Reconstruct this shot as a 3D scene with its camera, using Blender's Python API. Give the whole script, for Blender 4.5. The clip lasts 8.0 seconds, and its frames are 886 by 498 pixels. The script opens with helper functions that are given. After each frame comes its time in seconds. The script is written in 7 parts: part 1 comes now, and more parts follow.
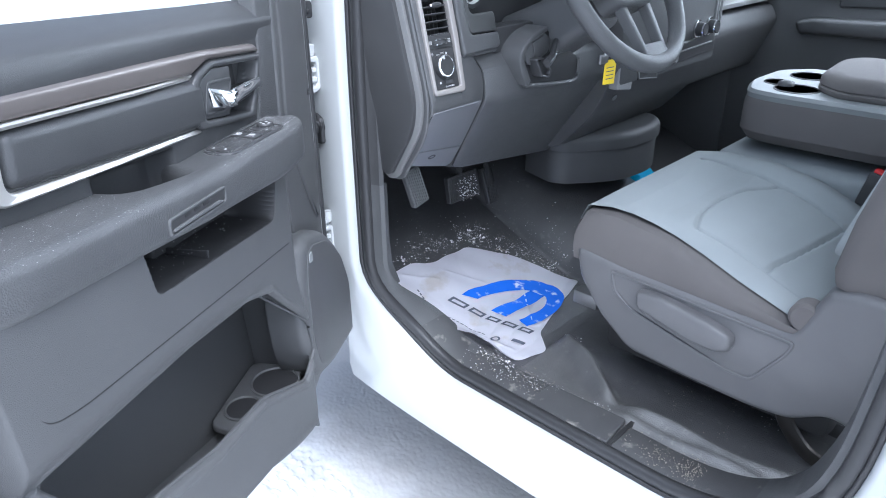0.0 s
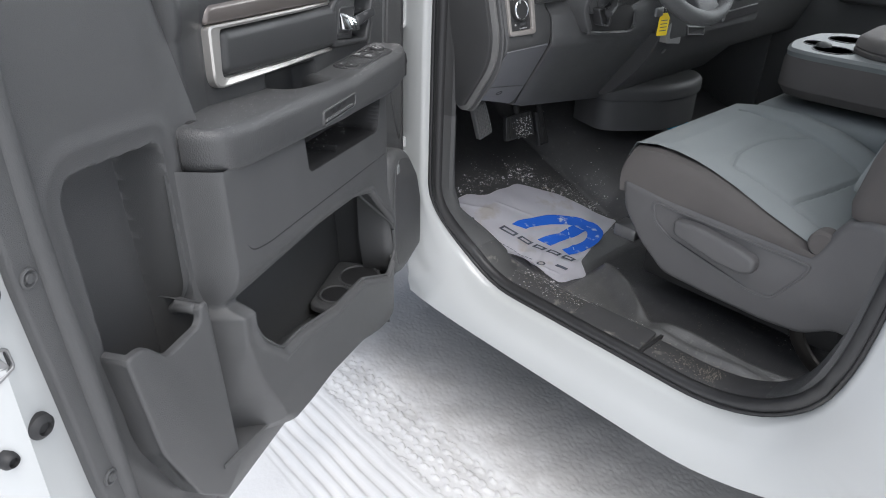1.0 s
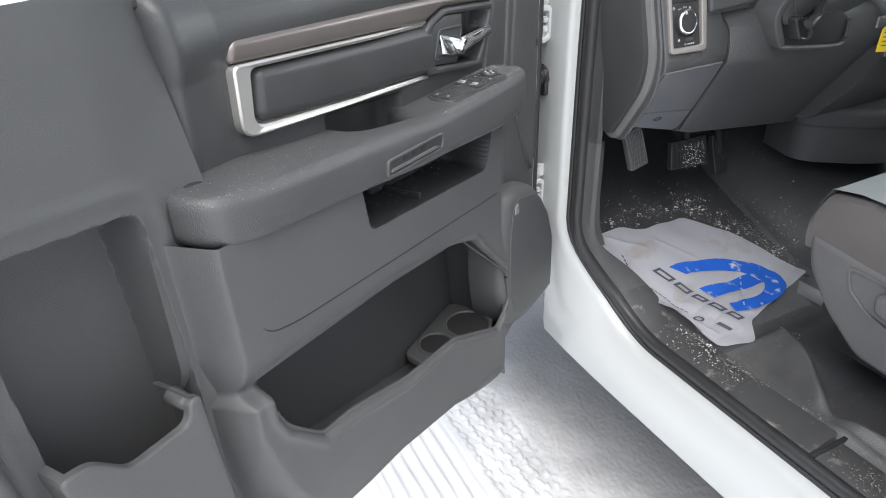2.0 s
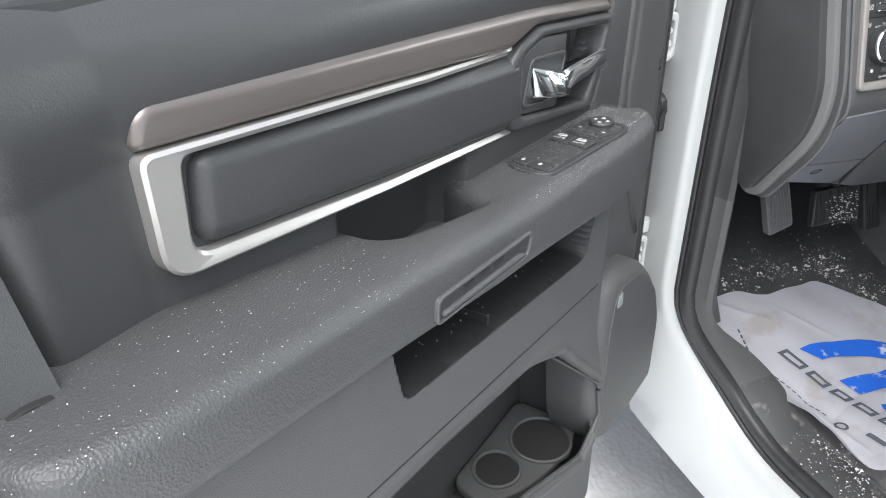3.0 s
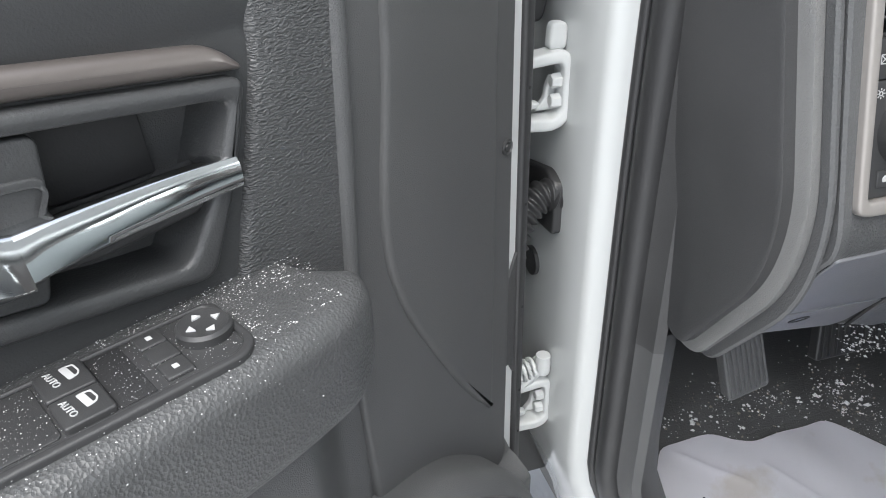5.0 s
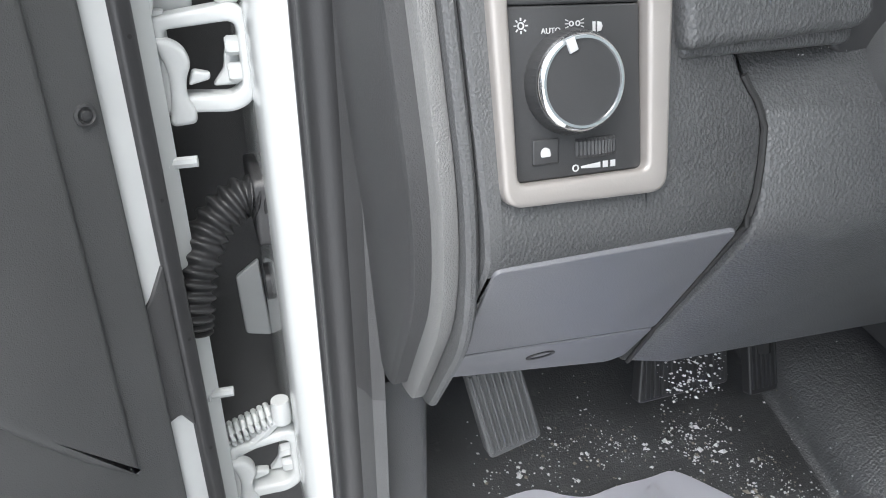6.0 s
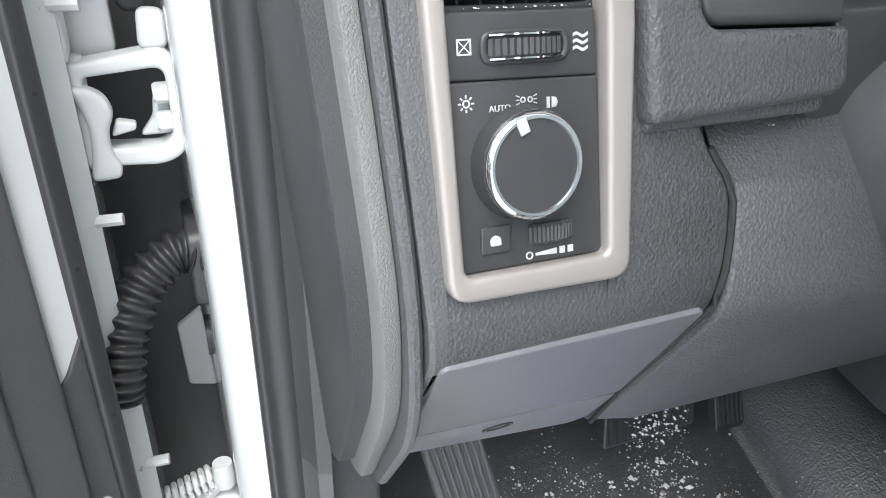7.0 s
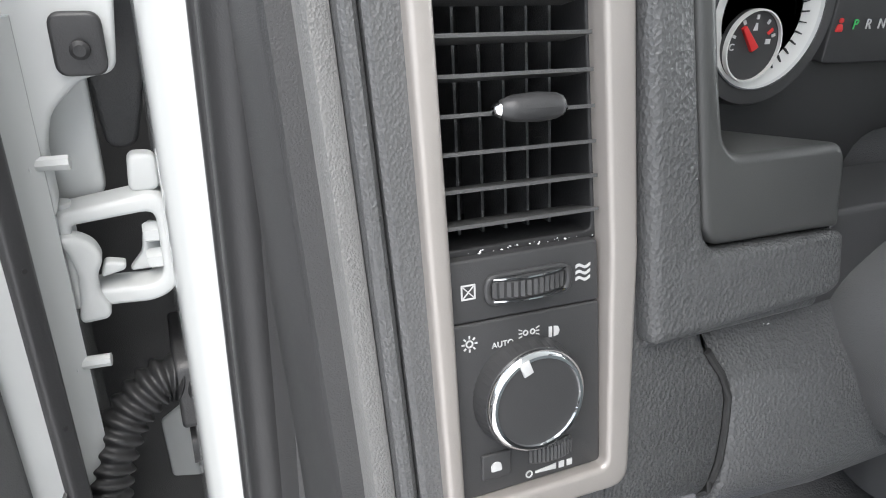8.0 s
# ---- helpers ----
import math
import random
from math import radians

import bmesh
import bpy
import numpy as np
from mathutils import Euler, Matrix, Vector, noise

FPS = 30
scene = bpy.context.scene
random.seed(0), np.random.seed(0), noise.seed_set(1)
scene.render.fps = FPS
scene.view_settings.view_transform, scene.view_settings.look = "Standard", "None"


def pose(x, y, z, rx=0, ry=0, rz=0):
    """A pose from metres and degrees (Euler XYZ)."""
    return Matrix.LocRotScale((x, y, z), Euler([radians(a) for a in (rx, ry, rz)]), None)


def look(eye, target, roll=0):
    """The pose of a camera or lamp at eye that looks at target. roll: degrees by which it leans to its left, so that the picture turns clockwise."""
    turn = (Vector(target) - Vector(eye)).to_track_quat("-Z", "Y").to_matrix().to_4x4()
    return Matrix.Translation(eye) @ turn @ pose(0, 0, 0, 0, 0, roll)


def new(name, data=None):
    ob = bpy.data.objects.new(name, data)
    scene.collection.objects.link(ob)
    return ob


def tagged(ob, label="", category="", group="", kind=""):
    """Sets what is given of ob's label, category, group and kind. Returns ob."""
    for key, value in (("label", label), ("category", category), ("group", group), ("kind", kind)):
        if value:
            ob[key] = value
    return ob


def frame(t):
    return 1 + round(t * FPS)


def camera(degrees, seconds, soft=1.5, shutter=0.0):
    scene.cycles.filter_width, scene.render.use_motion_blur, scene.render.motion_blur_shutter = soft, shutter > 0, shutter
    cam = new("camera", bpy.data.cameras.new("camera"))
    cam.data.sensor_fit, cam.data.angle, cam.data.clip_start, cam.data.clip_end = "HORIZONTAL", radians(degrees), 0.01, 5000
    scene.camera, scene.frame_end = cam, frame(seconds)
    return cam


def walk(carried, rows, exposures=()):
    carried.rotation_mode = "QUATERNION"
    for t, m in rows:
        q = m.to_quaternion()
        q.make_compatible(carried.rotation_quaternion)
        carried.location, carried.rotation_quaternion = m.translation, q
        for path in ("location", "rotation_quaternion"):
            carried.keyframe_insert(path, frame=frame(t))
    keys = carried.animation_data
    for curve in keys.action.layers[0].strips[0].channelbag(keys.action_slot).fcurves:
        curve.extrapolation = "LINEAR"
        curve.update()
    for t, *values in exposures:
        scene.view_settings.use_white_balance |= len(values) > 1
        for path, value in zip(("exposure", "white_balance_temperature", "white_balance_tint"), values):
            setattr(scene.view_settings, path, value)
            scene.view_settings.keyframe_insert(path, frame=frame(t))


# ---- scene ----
LENS = 65.67
cam = camera(LENS, 8.0, soft=1.0)
PATH = [
    (0, (-0.9411, -1.1050, 1.4920), (0.0229, -0.1604, 0.8374), -0.62),
    (0.5, (-0.9730, -1.2162, 1.4759), (-0.0843, -0.2325, 0.7742), 0.21),
    (1, (-1.1692, -1.1951, 1.4966), (-0.2606, -0.2481, 0.7704), 1.82),
    (1.5, (-1.1228, -1.1939, 1.4988), (-0.3375, -0.1349, 0.7834), -0.26),
    (2, (-0.9303, -1.1011, 1.4972), (-0.3567, 0.0705, 0.7567), -1.99),
    (2.2, (-0.9163, -1.0430, 1.4895), (-0.3808, 0.1469, 0.7497), -2.86),
    (3.3, (-0.7067, -0.7063, 1.4472), (-0.3339, 0.5267, 0.6785), -1.14),
    (3.5, (-0.6518, -0.6776, 1.4375), (-0.3396, 0.5756, 0.6747), -1.25),
    (4, (-0.5786, -0.5671, 1.4293), (-0.2948, 0.6781, 0.6426), -1.33),
    (4.5, (-0.5200, -0.5154, 1.4217), (-0.2219, 0.7184, 0.6224), -1.31),
    (5, (-0.3806, -0.4862, 1.3926), (-0.0267, 0.7655, 0.6455), -1.83),
    (5.2, (-0.3179, -0.4763, 1.3771), (0.0813, 0.7765, 0.6551), -1.37),
    (6.3, (-0.1115, -0.4275, 1.2954), (0.3437, 0.8316, 0.6190), 0.41),
    (6.5, (-0.1085, -0.4200, 1.3025), (0.3595, 0.8376, 0.6321), 0.54),
    (7, (-0.1104, -0.3991, 1.3245), (0.4040, 0.8383, 0.6506), 1.30),
    (7.5, (-0.1280, -0.3776, 1.3583), (0.4285, 0.8329, 0.6691), 1.98),
    (8, (-0.1051, -0.3565, 1.4053), (0.4504, 0.8634, 0.7323), 2.74),
]
EXPOSURE = [(0.0, 1.88, 5560, 10), (0.5, 1.34, 6080, 11), (1.0, 0.94, 6400, 10), (1.5, 0.95, 6430, 9), (2.0, 1.33, 6450, 9), (2.2, 1.40, 6450, 9), (3.5, 1.61, 6430, 8), (4.5, 1.52, 6430, 8), (5.2, 1.60, 6430, 8), (6.3, 2.06, 6380, 8), (7.0, 2.06, 6400, 8), (7.5, 1.78, 6480, 8), (8.0, 1.78, 6530, 9)]
walk(cam, [(t, look(eye, target, roll)) for t, eye, target, roll in PATH], EXPOSURE)

# ---- sky, sun ----
world = bpy.data.worlds.new("overcast_sky")
scene.world = world
world.use_nodes = True
wn, wl = world.node_tree.nodes, world.node_tree.links
sky = wn.new("ShaderNodeTexSky")
sky.sky_type, sky.sun_disc = "NISHITA", False
sky.sun_elevation, sky.sun_rotation = radians(62), radians(200)
sky.air_density, sky.dust_density, sky.ozone_density = 1.0, 2.5, 1.0
cloud = wn.new("ShaderNodeHueSaturation")    # cloud takes most of the blue out of the sky
cloud.inputs["Saturation"].default_value = 0.5
wl.new(sky.outputs["Color"], cloud.inputs["Color"])
wl.new(cloud.outputs["Color"], wn["Background"].inputs["Color"])
wn["Background"].inputs["Strength"].default_value = 0.115
sun_data = bpy.data.lights.new("sun", "SUN")
sun_data.energy, sun_data.angle, sun_data.color = 1.35, radians(60), (1.0, 0.99, 0.98)
sun = new("sun", sun_data)
sun.matrix_world = look((-1.6, -3.0, 6.4), (0, 0, 0))


def window_fill(name, at, to, wide, high, watts):
    """A fill lamp added at a cab window, on top of the sky's light through it."""
    d = bpy.data.lights.new(name, "AREA")
    d.shape, d.size, d.size_y, d.energy, d.color = "RECTANGLE", wide, high, watts, (0.94, 0.97, 1.0)
    ob = new(name, d)
    ob.matrix_world = look(at, to)


window_fill("windscreen_fill", (0.9, 0.30, 1.60), (0.9, -0.6, 0.8), 1.5, 0.6, 11)
window_fill("side_window_fill", (1.77, -0.53, 1.62), (0.5, -0.5, 0.9), 0.95, 0.42, 4)
window_fill("back_window_fill", (0.9, -1.53, 1.50), (0.9, 0.0, 1.0), 1.5, 0.38, 1.8)


# ---- materials ----
def material(name, color, rough=0.5, metal=0.0, spec=0.5, grain=0.0, grain_scale=900.0, vary=0.12, vary_scale=14.0,
             coat=0.0, pebble=False, long_z=0.75, dust=0.0, dust_color=(0.75, 0.77, 0.8), dust_scale=260.0):
    """A surface with soft large blotches, fine grain in colour and relief, and if wanted a sprinkling of dust."""
    m = bpy.data.materials.new(name)
    m.use_nodes = True
    n, l = m.node_tree.nodes, m.node_tree.links
    b = n["Principled BSDF"]
    b.inputs["Metallic"].default_value, b.inputs["Specular IOR Level"].default_value = metal, spec
    b.inputs["Coat Weight"].default_value, b.inputs["Coat Roughness"].default_value = coat, 0.08
    co = n.new("ShaderNodeTexCoord")
    big = n.new("ShaderNodeTexNoise")
    big.inputs["Scale"].default_value, big.inputs["Detail"].default_value = vary_scale, 5
    l.new(co.outputs["Object"], big.inputs["Vector"])
    fine = n.new("ShaderNodeTexVoronoi" if pebble else "ShaderNodeTexNoise")
    fine.inputs["Scale"].default_value = grain_scale
    l.new(co.outputs["Object"], fine.inputs["Vector"])
    if pebble:
        # wrinkles of a leather grain: cells bent by a noise and drawn out upwards
        bend, add, long = n.new("ShaderNodeTexNoise"), n.new("ShaderNodeMix"), n.new("ShaderNodeMapping")
        bend.inputs["Scale"].default_value = grain_scale * 0.7
        l.new(co.outputs["Object"], bend.inputs["Vector"])
        add.data_type, add.blend_type = "RGBA", "LINEAR_LIGHT"
        add.inputs["Factor"].default_value = 0.5 / grain_scale
        l.new(co.outputs["Object"], add.inputs["A"])
        l.new(bend.outputs["Color"], add.inputs["B"])
        long.inputs["Scale"].default_value = (1.0, 1.0, long_z)
        l.new(add.outputs["Result"], long.inputs["Vector"])
        l.new(long.outputs["Vector"], fine.inputs["Vector"])
    fine_out = fine.outputs["Distance"] if pebble else fine.outputs[0]
    mix = n.new("ShaderNodeMix")
    mix.data_type = "RGBA"
    lo = [c * (1 - vary) for c in color]
    hi = [min(1, c * (1 + vary)) for c in color]
    mix.inputs["A"].default_value, mix.inputs["B"].default_value = (*lo, 1), (*hi, 1)
    l.new(big.outputs[0], mix.inputs["Factor"])
    out = mix.outputs["Result"]
    if dust:
        spots = n.new("ShaderNodeTexNoise")
        spots.inputs["Scale"].default_value, spots.inputs["Detail"].default_value = dust_scale, 6
        l.new(co.outputs["Object"], spots.inputs["Vector"])
        ramp = n.new("ShaderNodeMapRange")
        ramp.inputs["From Min"].default_value, ramp.inputs["From Max"].default_value = 0.60, 0.72
        ramp.inputs["To Max"].default_value = dust
        l.new(spots.outputs[0], ramp.inputs["Value"])
        over = n.new("ShaderNodeMix")
        over.data_type = "RGBA"
        over.inputs["B"].default_value = (*dust_color, 1)
        l.new(ramp.outputs[0], over.inputs["Factor"])
        l.new(out, over.inputs["A"])
        out = over.outputs["Result"]
    l.new(out, b.inputs["Base Color"])
    rr = n.new("ShaderNodeMapRange")
    rr.inputs["To Min"].default_value, rr.inputs["To Max"].default_value = max(0.02, rough - 0.08), min(1, rough + 0.08)
    l.new(big.outputs[0], rr.inputs["Value"])
    l.new(rr.outputs[0], b.inputs["Roughness"])
    if grain:
        bump = n.new("ShaderNodeBump")
        bump.inputs["Strength"].default_value, bump.inputs["Distance"].default_value = grain, 0.0010 if pebble else 0.0008
        l.new(fine_out, bump.inputs["Height"])
        l.new(bump.outputs["Normal"], b.inputs["Normal"])
    return m


PANEL = material("charcoal door plastic", (0.083, 0.084, 0.085), 0.46, grain=0.7, grain_scale=1300, vary=0.10)
GRILLE = material("perforated speaker plastic", (0.086, 0.087, 0.088), 0.5, grain=0.2, grain_scale=1300, vary=0.10)
gn, gl = GRILLE.node_tree.nodes, GRILLE.node_tree.links
gco, gvor, grng, gmix = gn.new("ShaderNodeTexCoord"), gn.new("ShaderNodeTexVoronoi"), gn.new("ShaderNodeMapRange"), gn.new("ShaderNodeMix")
gvor.inputs["Scale"].default_value, gvor.inputs["Randomness"].default_value = 330, 0.0
gl.new(gco.outputs["Object"], gvor.inputs["Vector"])
grng.inputs["From Min"].default_value, grng.inputs["From Max"].default_value = 0.28, 0.36
gl.new(gvor.outputs["Distance"], grng.inputs["Value"])
gmix.data_type = "RGBA"
gmix.inputs["A"].default_value = (0.012, 0.012, 0.012, 1)
gl.new(grng.outputs[0], gmix.inputs["Factor"])
gbase = gn["Principled BSDF"].inputs["Base Color"]
gl.new(gbase.links[0].from_socket, gmix.inputs["B"])
gl.new(gmix.outputs["Result"], gbase)
PANEL_SOFT = material("charcoal soft pad", (0.052, 0.053, 0.054), 0.40, grain=0.35, grain_scale=800, vary=0.08)
LEATHERED = material("grained vinyl", (0.08, 0.081, 0.082), 0.48, grain=0.6, grain_scale=800, pebble=True)
STRIP = material("wrinkled vinyl", (0.074, 0.075, 0.076), 0.44, grain=0.9, grain_scale=420, pebble=True, long_z=2.4)
FRONT = material("matt black front plastic", (0.072, 0.0725, 0.073), 0.55, grain=0.4, grain_scale=1300, vary=0.12)
ARMREST = material("grained armrest vinyl", (0.071, 0.072, 0.073), 0.40, grain=0.45, grain_scale=620, pebble=True)
DARK = material("black recess plastic and slot shade", (0.022, 0.022, 0.023), 0.55, grain=0.2)
SATIN = material("satin taupe trim", (0.185, 0.164, 0.153), 0.31, metal=0.5, grain=0.05, vary=0.06)
SILVER = material("satin silver trim", (0.62, 0.60, 0.57), 0.32, metal=0.7, vary=0.05)
BEZEL = material("warm silver bezel paint", (0.35, 0.325, 0.305), 0.4, metal=0.35, grain=0.08, vary=0.05)
CHROME = material("chrome", (0.82, 0.83, 0.84), 0.07, metal=1.0, vary=0.03)
SWITCH = material("black switch plastic", (0.042, 0.042, 0.043), 0.42, grain=0.15, grain_scale=1800)
DASH = material("grained dash plastic", (0.078, 0.079, 0.080), 0.36, grain=0.6, grain_scale=600, pebble=True)
SHELF = material("smooth dark shelf plastic", (0.052, 0.053, 0.052), 0.38, grain=0.12, grain_scale=1300)
DASH_END = material("fine grained dash plastic", (0.096, 0.097, 0.098), 0.42, grain=0.4, grain_scale=800, pebble=True)
DASH_SIDE = material("dark dash side plastic and cavity shade", (0.050, 0.050, 0.051), 0.50, grain=0.5, grain_scale=1100, vary=0.15)
# grey lifted and blued to put snow bounce into the colour
DASH_LOW = material("grey lower dash plastic with painted bounce", (0.145, 0.146, 0.157), 0.40, grain=0.35, grain_scale=900)
DASH_PAD = material("worn grey dash edge", (0.25, 0.248, 0.245), 0.5, grain=0.4, grain_scale=1100, pebble=True, vary=0.18)
END_PAD = material("scuffed dash end plastic", (0.180, 0.179, 0.176), 0.5, grain=0.4, grain_scale=1100, pebble=True, vary=0.18)
RUBBER = material("black rubber", (0.030, 0.030, 0.031), 0.42, grain=0.2, vary=0.2)
VINYL_SHEEN = material("dusty vinyl floor with painted sheen", (0.115, 0.115, 0.113), 0.38, spec=0.7, grain=0.6, grain_scale=420, pebble=True, vary=0.5, vary_scale=18, dust=0.3, dust_color=(0.3, 0.29, 0.27), dust_scale=60)
VINYL = material("black vinyl floor", (0.066, 0.066, 0.067), 0.36, spec=0.8, grain=0.5, grain_scale=420, pebble=True, vary=0.3, dust=0.14, dust_color=(0.3, 0.29, 0.27), dust_scale=60)
vn, vl = VINYL.node_tree.nodes, VINYL.node_tree.links
vco, vcell, vrng, vbump = vn.new("ShaderNodeTexCoord"), vn.new("ShaderNodeTexVoronoi"), vn.new("ShaderNodeMapRange"), vn.new("ShaderNodeBump")
vcell.feature = "DISTANCE_TO_EDGE"
vcell.inputs["Scale"].default_value, vcell.inputs["Randomness"].default_value = 62, 0.3
vrng.inputs["From Max"].default_value = 0.12
vbump.inputs["Strength"].default_value, vbump.inputs["Distance"].default_value = 0.25, 0.0006
vl.new(vco.outputs["Object"], vcell.inputs["Vector"])
vl.new(vcell.outputs["Distance"], vrng.inputs["Value"])
vl.new(vrng.outputs[0], vbump.inputs["Height"])
vnormal = vn["Principled BSDF"].inputs["Normal"]
vl.new(vnormal.links[0].from_socket, vbump.inputs["Normal"])
vl.new(vbump.outputs["Normal"], vnormal)
SILL = material("scuffed sill plastic", (0.062, 0.062, 0.063), 0.5, grain=0.5, grain_scale=500, vary=0.35, vary_scale=12, dust=0.55, dust_color=(0.36, 0.34, 0.30), dust_scale=30)
PAINT = material("white car paint", (0.52, 0.534, 0.53), 0.22, coat=0.6, vary=0.02, vary_scale=5)
PAINT_IN = material("white primer paint", (0.56, 0.574, 0.57), 0.4, vary=0.05, vary_scale=30)
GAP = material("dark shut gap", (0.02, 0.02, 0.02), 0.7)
FABRIC = material("light grey seat cloth", (0.30, 0.322, 0.322), 0.85, spec=0.2, grain=0.7, grain_scale=1600, vary=0.05)
FABRIC_SIDE = material("dark grey seat cloth", (0.140, 0.130, 0.125), 0.85, spec=0.2, grain=0.7, grain_scale=1600, vary=0.08)
SEAT_PLASTIC = material("grey seat plastic", (0.122, 0.120, 0.121), 0.45, grain=0.35, grain_scale=1200)
TRAY = material("light grey tray plastic", (0.21, 0.222, 0.222), 0.6, grain=0.2)
PAPER = material("white paper mat", (0.80, 0.79, 0.84), 0.8, spec=0.2, vary=0.05, vary_scale=9, dust=0.5, dust_color=(0.55, 0.49, 0.41), dust_scale=14)
BLUE = material("blue print", (0.02, 0.13, 0.62), 0.75, spec=0.2, vary=0.1, dust=0.8, dust_scale=45)
PRINT = material("dark print", (0.10, 0.11, 0.14), 0.8, spec=0.2)
YELLOW = material("yellow tag card", (0.85, 0.62, 0.02), 0.6)
CLOTH_BLUE = material("bright blue cloth", (0.01, 0.36, 0.62), 0.7, grain=0.5, grain_scale=300)
DARK_STEEL = material("dark steel", (0.07, 0.065, 0.06), 0.35, metal=0.8, grain=0.3, grain_scale=150, vary=0.3)
METAL = material("bare grey metal", (0.30, 0.30, 0.30), 0.45, metal=0.9, grain=0.2, grain_scale=200, vary=0.2)
LEGEND = material("white legend print", (0.50, 0.50, 0.50), 0.6)
RED = material("red plastic", (0.6, 0.03, 0.03), 0.5)
GREEN = material("green telltale", (0.05, 0.45, 0.12), 0.5)
CREAM = material("cream gauge ring", (0.6, 0.6, 0.58), 0.5)
SNOW = material("packed snow", (0.72, 0.72, 0.72), 0.85, spec=0.2, grain=0.8, grain_scale=120, vary=0.06, vary_scale=6)
CRUMB = material("snow crumbs", (0.70, 0.70, 0.70), 0.8, spec=0.2)
GRIT = material("sandy grit", (0.26, 0.235, 0.20), 0.9, spec=0.2, vary=0.4, vary_scale=80)
SLUSH_SHADE_SNOW = material("snow turning to slush and painted truck shade", (0.71, 0.705, 0.70), 0.8, spec=0.25, grain=0.8, grain_scale=120, vary=0.05, vary_scale=6)
sn, sl = SLUSH_SHADE_SNOW.node_tree.nodes, SLUSH_SHADE_SNOW.node_tree.links
# greyer towards and under the truck: slush, with the truck's shade painted in
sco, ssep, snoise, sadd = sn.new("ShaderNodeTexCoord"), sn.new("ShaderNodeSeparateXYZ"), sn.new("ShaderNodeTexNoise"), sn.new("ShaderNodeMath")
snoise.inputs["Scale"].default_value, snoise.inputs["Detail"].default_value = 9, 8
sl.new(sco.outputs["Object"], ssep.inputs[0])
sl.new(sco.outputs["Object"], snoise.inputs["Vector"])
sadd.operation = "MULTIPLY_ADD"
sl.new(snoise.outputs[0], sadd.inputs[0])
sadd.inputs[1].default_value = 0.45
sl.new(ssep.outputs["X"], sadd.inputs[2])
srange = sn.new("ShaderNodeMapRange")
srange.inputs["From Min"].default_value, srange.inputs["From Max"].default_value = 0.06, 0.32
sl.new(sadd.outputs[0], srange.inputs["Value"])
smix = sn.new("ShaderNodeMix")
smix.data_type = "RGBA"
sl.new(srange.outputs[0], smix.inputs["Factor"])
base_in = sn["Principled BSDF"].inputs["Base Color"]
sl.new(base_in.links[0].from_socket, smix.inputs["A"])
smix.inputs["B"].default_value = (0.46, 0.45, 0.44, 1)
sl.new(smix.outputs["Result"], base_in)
GLASS = bpy.data.materials.new("window glass")
GLASS.use_nodes = True
gb = GLASS.node_tree.nodes["Principled BSDF"]
gb.inputs["Transmission Weight"].default_value, gb.inputs["Roughness"].default_value, gb.inputs["IOR"].default_value = 1.0, 0.0, 1.1
gb.inputs["Base Color"].default_value = (0.9, 0.95, 0.93, 1)


# ---- mesh helpers ----
def part(name, bm, mat, parent=None, label="", sharp=35):
    """Link a bmesh as one mesh object under a thing or a part."""
    bmesh.ops.recalc_face_normals(bm, faces=bm.faces)
    me = bpy.data.meshes.new(name)
    bm.to_mesh(me)
    bm.free()
    for mt in mat if isinstance(mat, (list, tuple)) else (mat,):
        me.materials.append(mt)
    me.polygons.foreach_set("use_smooth", [True] * len(me.polygons))
    me.set_sharp_from_angle(angle=radians(sharp))
    ob = new(name, me)
    ob.parent = parent
    if label:
        tagged(ob, label)
    return ob


def thing(name, label, category, m=None, group="", kind=""):
    ob = new(name)
    ob.empty_display_size = 0.05
    if m is not None:
        ob.matrix_world = m
    return tagged(ob, label, category, group, kind)


class Outline(list):
    """A closed outline that remembers the polygon and the corner cuts it was rounded from."""
    poly, cuts, seg = (), (), 1


def rounded(poly, r, seg=5):
    """Round the corners of a polygon; r is one radius or one for each corner."""
    out, n, cuts = Outline(), len(poly), []
    rs = r if isinstance(r, (list, tuple)) else [r] * n
    for i in range(n):
        p, a, b = Vector(poly[i]), Vector(poly[i - 1]), Vector(poly[(i + 1) % n])
        da, db = (a - p), (b - p)
        cut = max(0.0, min(rs[i], da.length * 0.48, db.length * 0.48))
        cuts.append(cut)
        if cut < 1e-6:
            out.extend([(p.x, p.y)] * (seg + 1))
            continue
        s, e = p + da.normalized() * cut, p + db.normalized() * cut
        for k in range(seg + 1):
            f = k / seg
            q = s * (1 - f) ** 2 + p * 2 * f * (1 - f) + e * f * f
            out.append((q.x, q.y))
    out.poly, out.cuts, out.seg = [tuple(q) for q in poly], cuts, seg
    return out


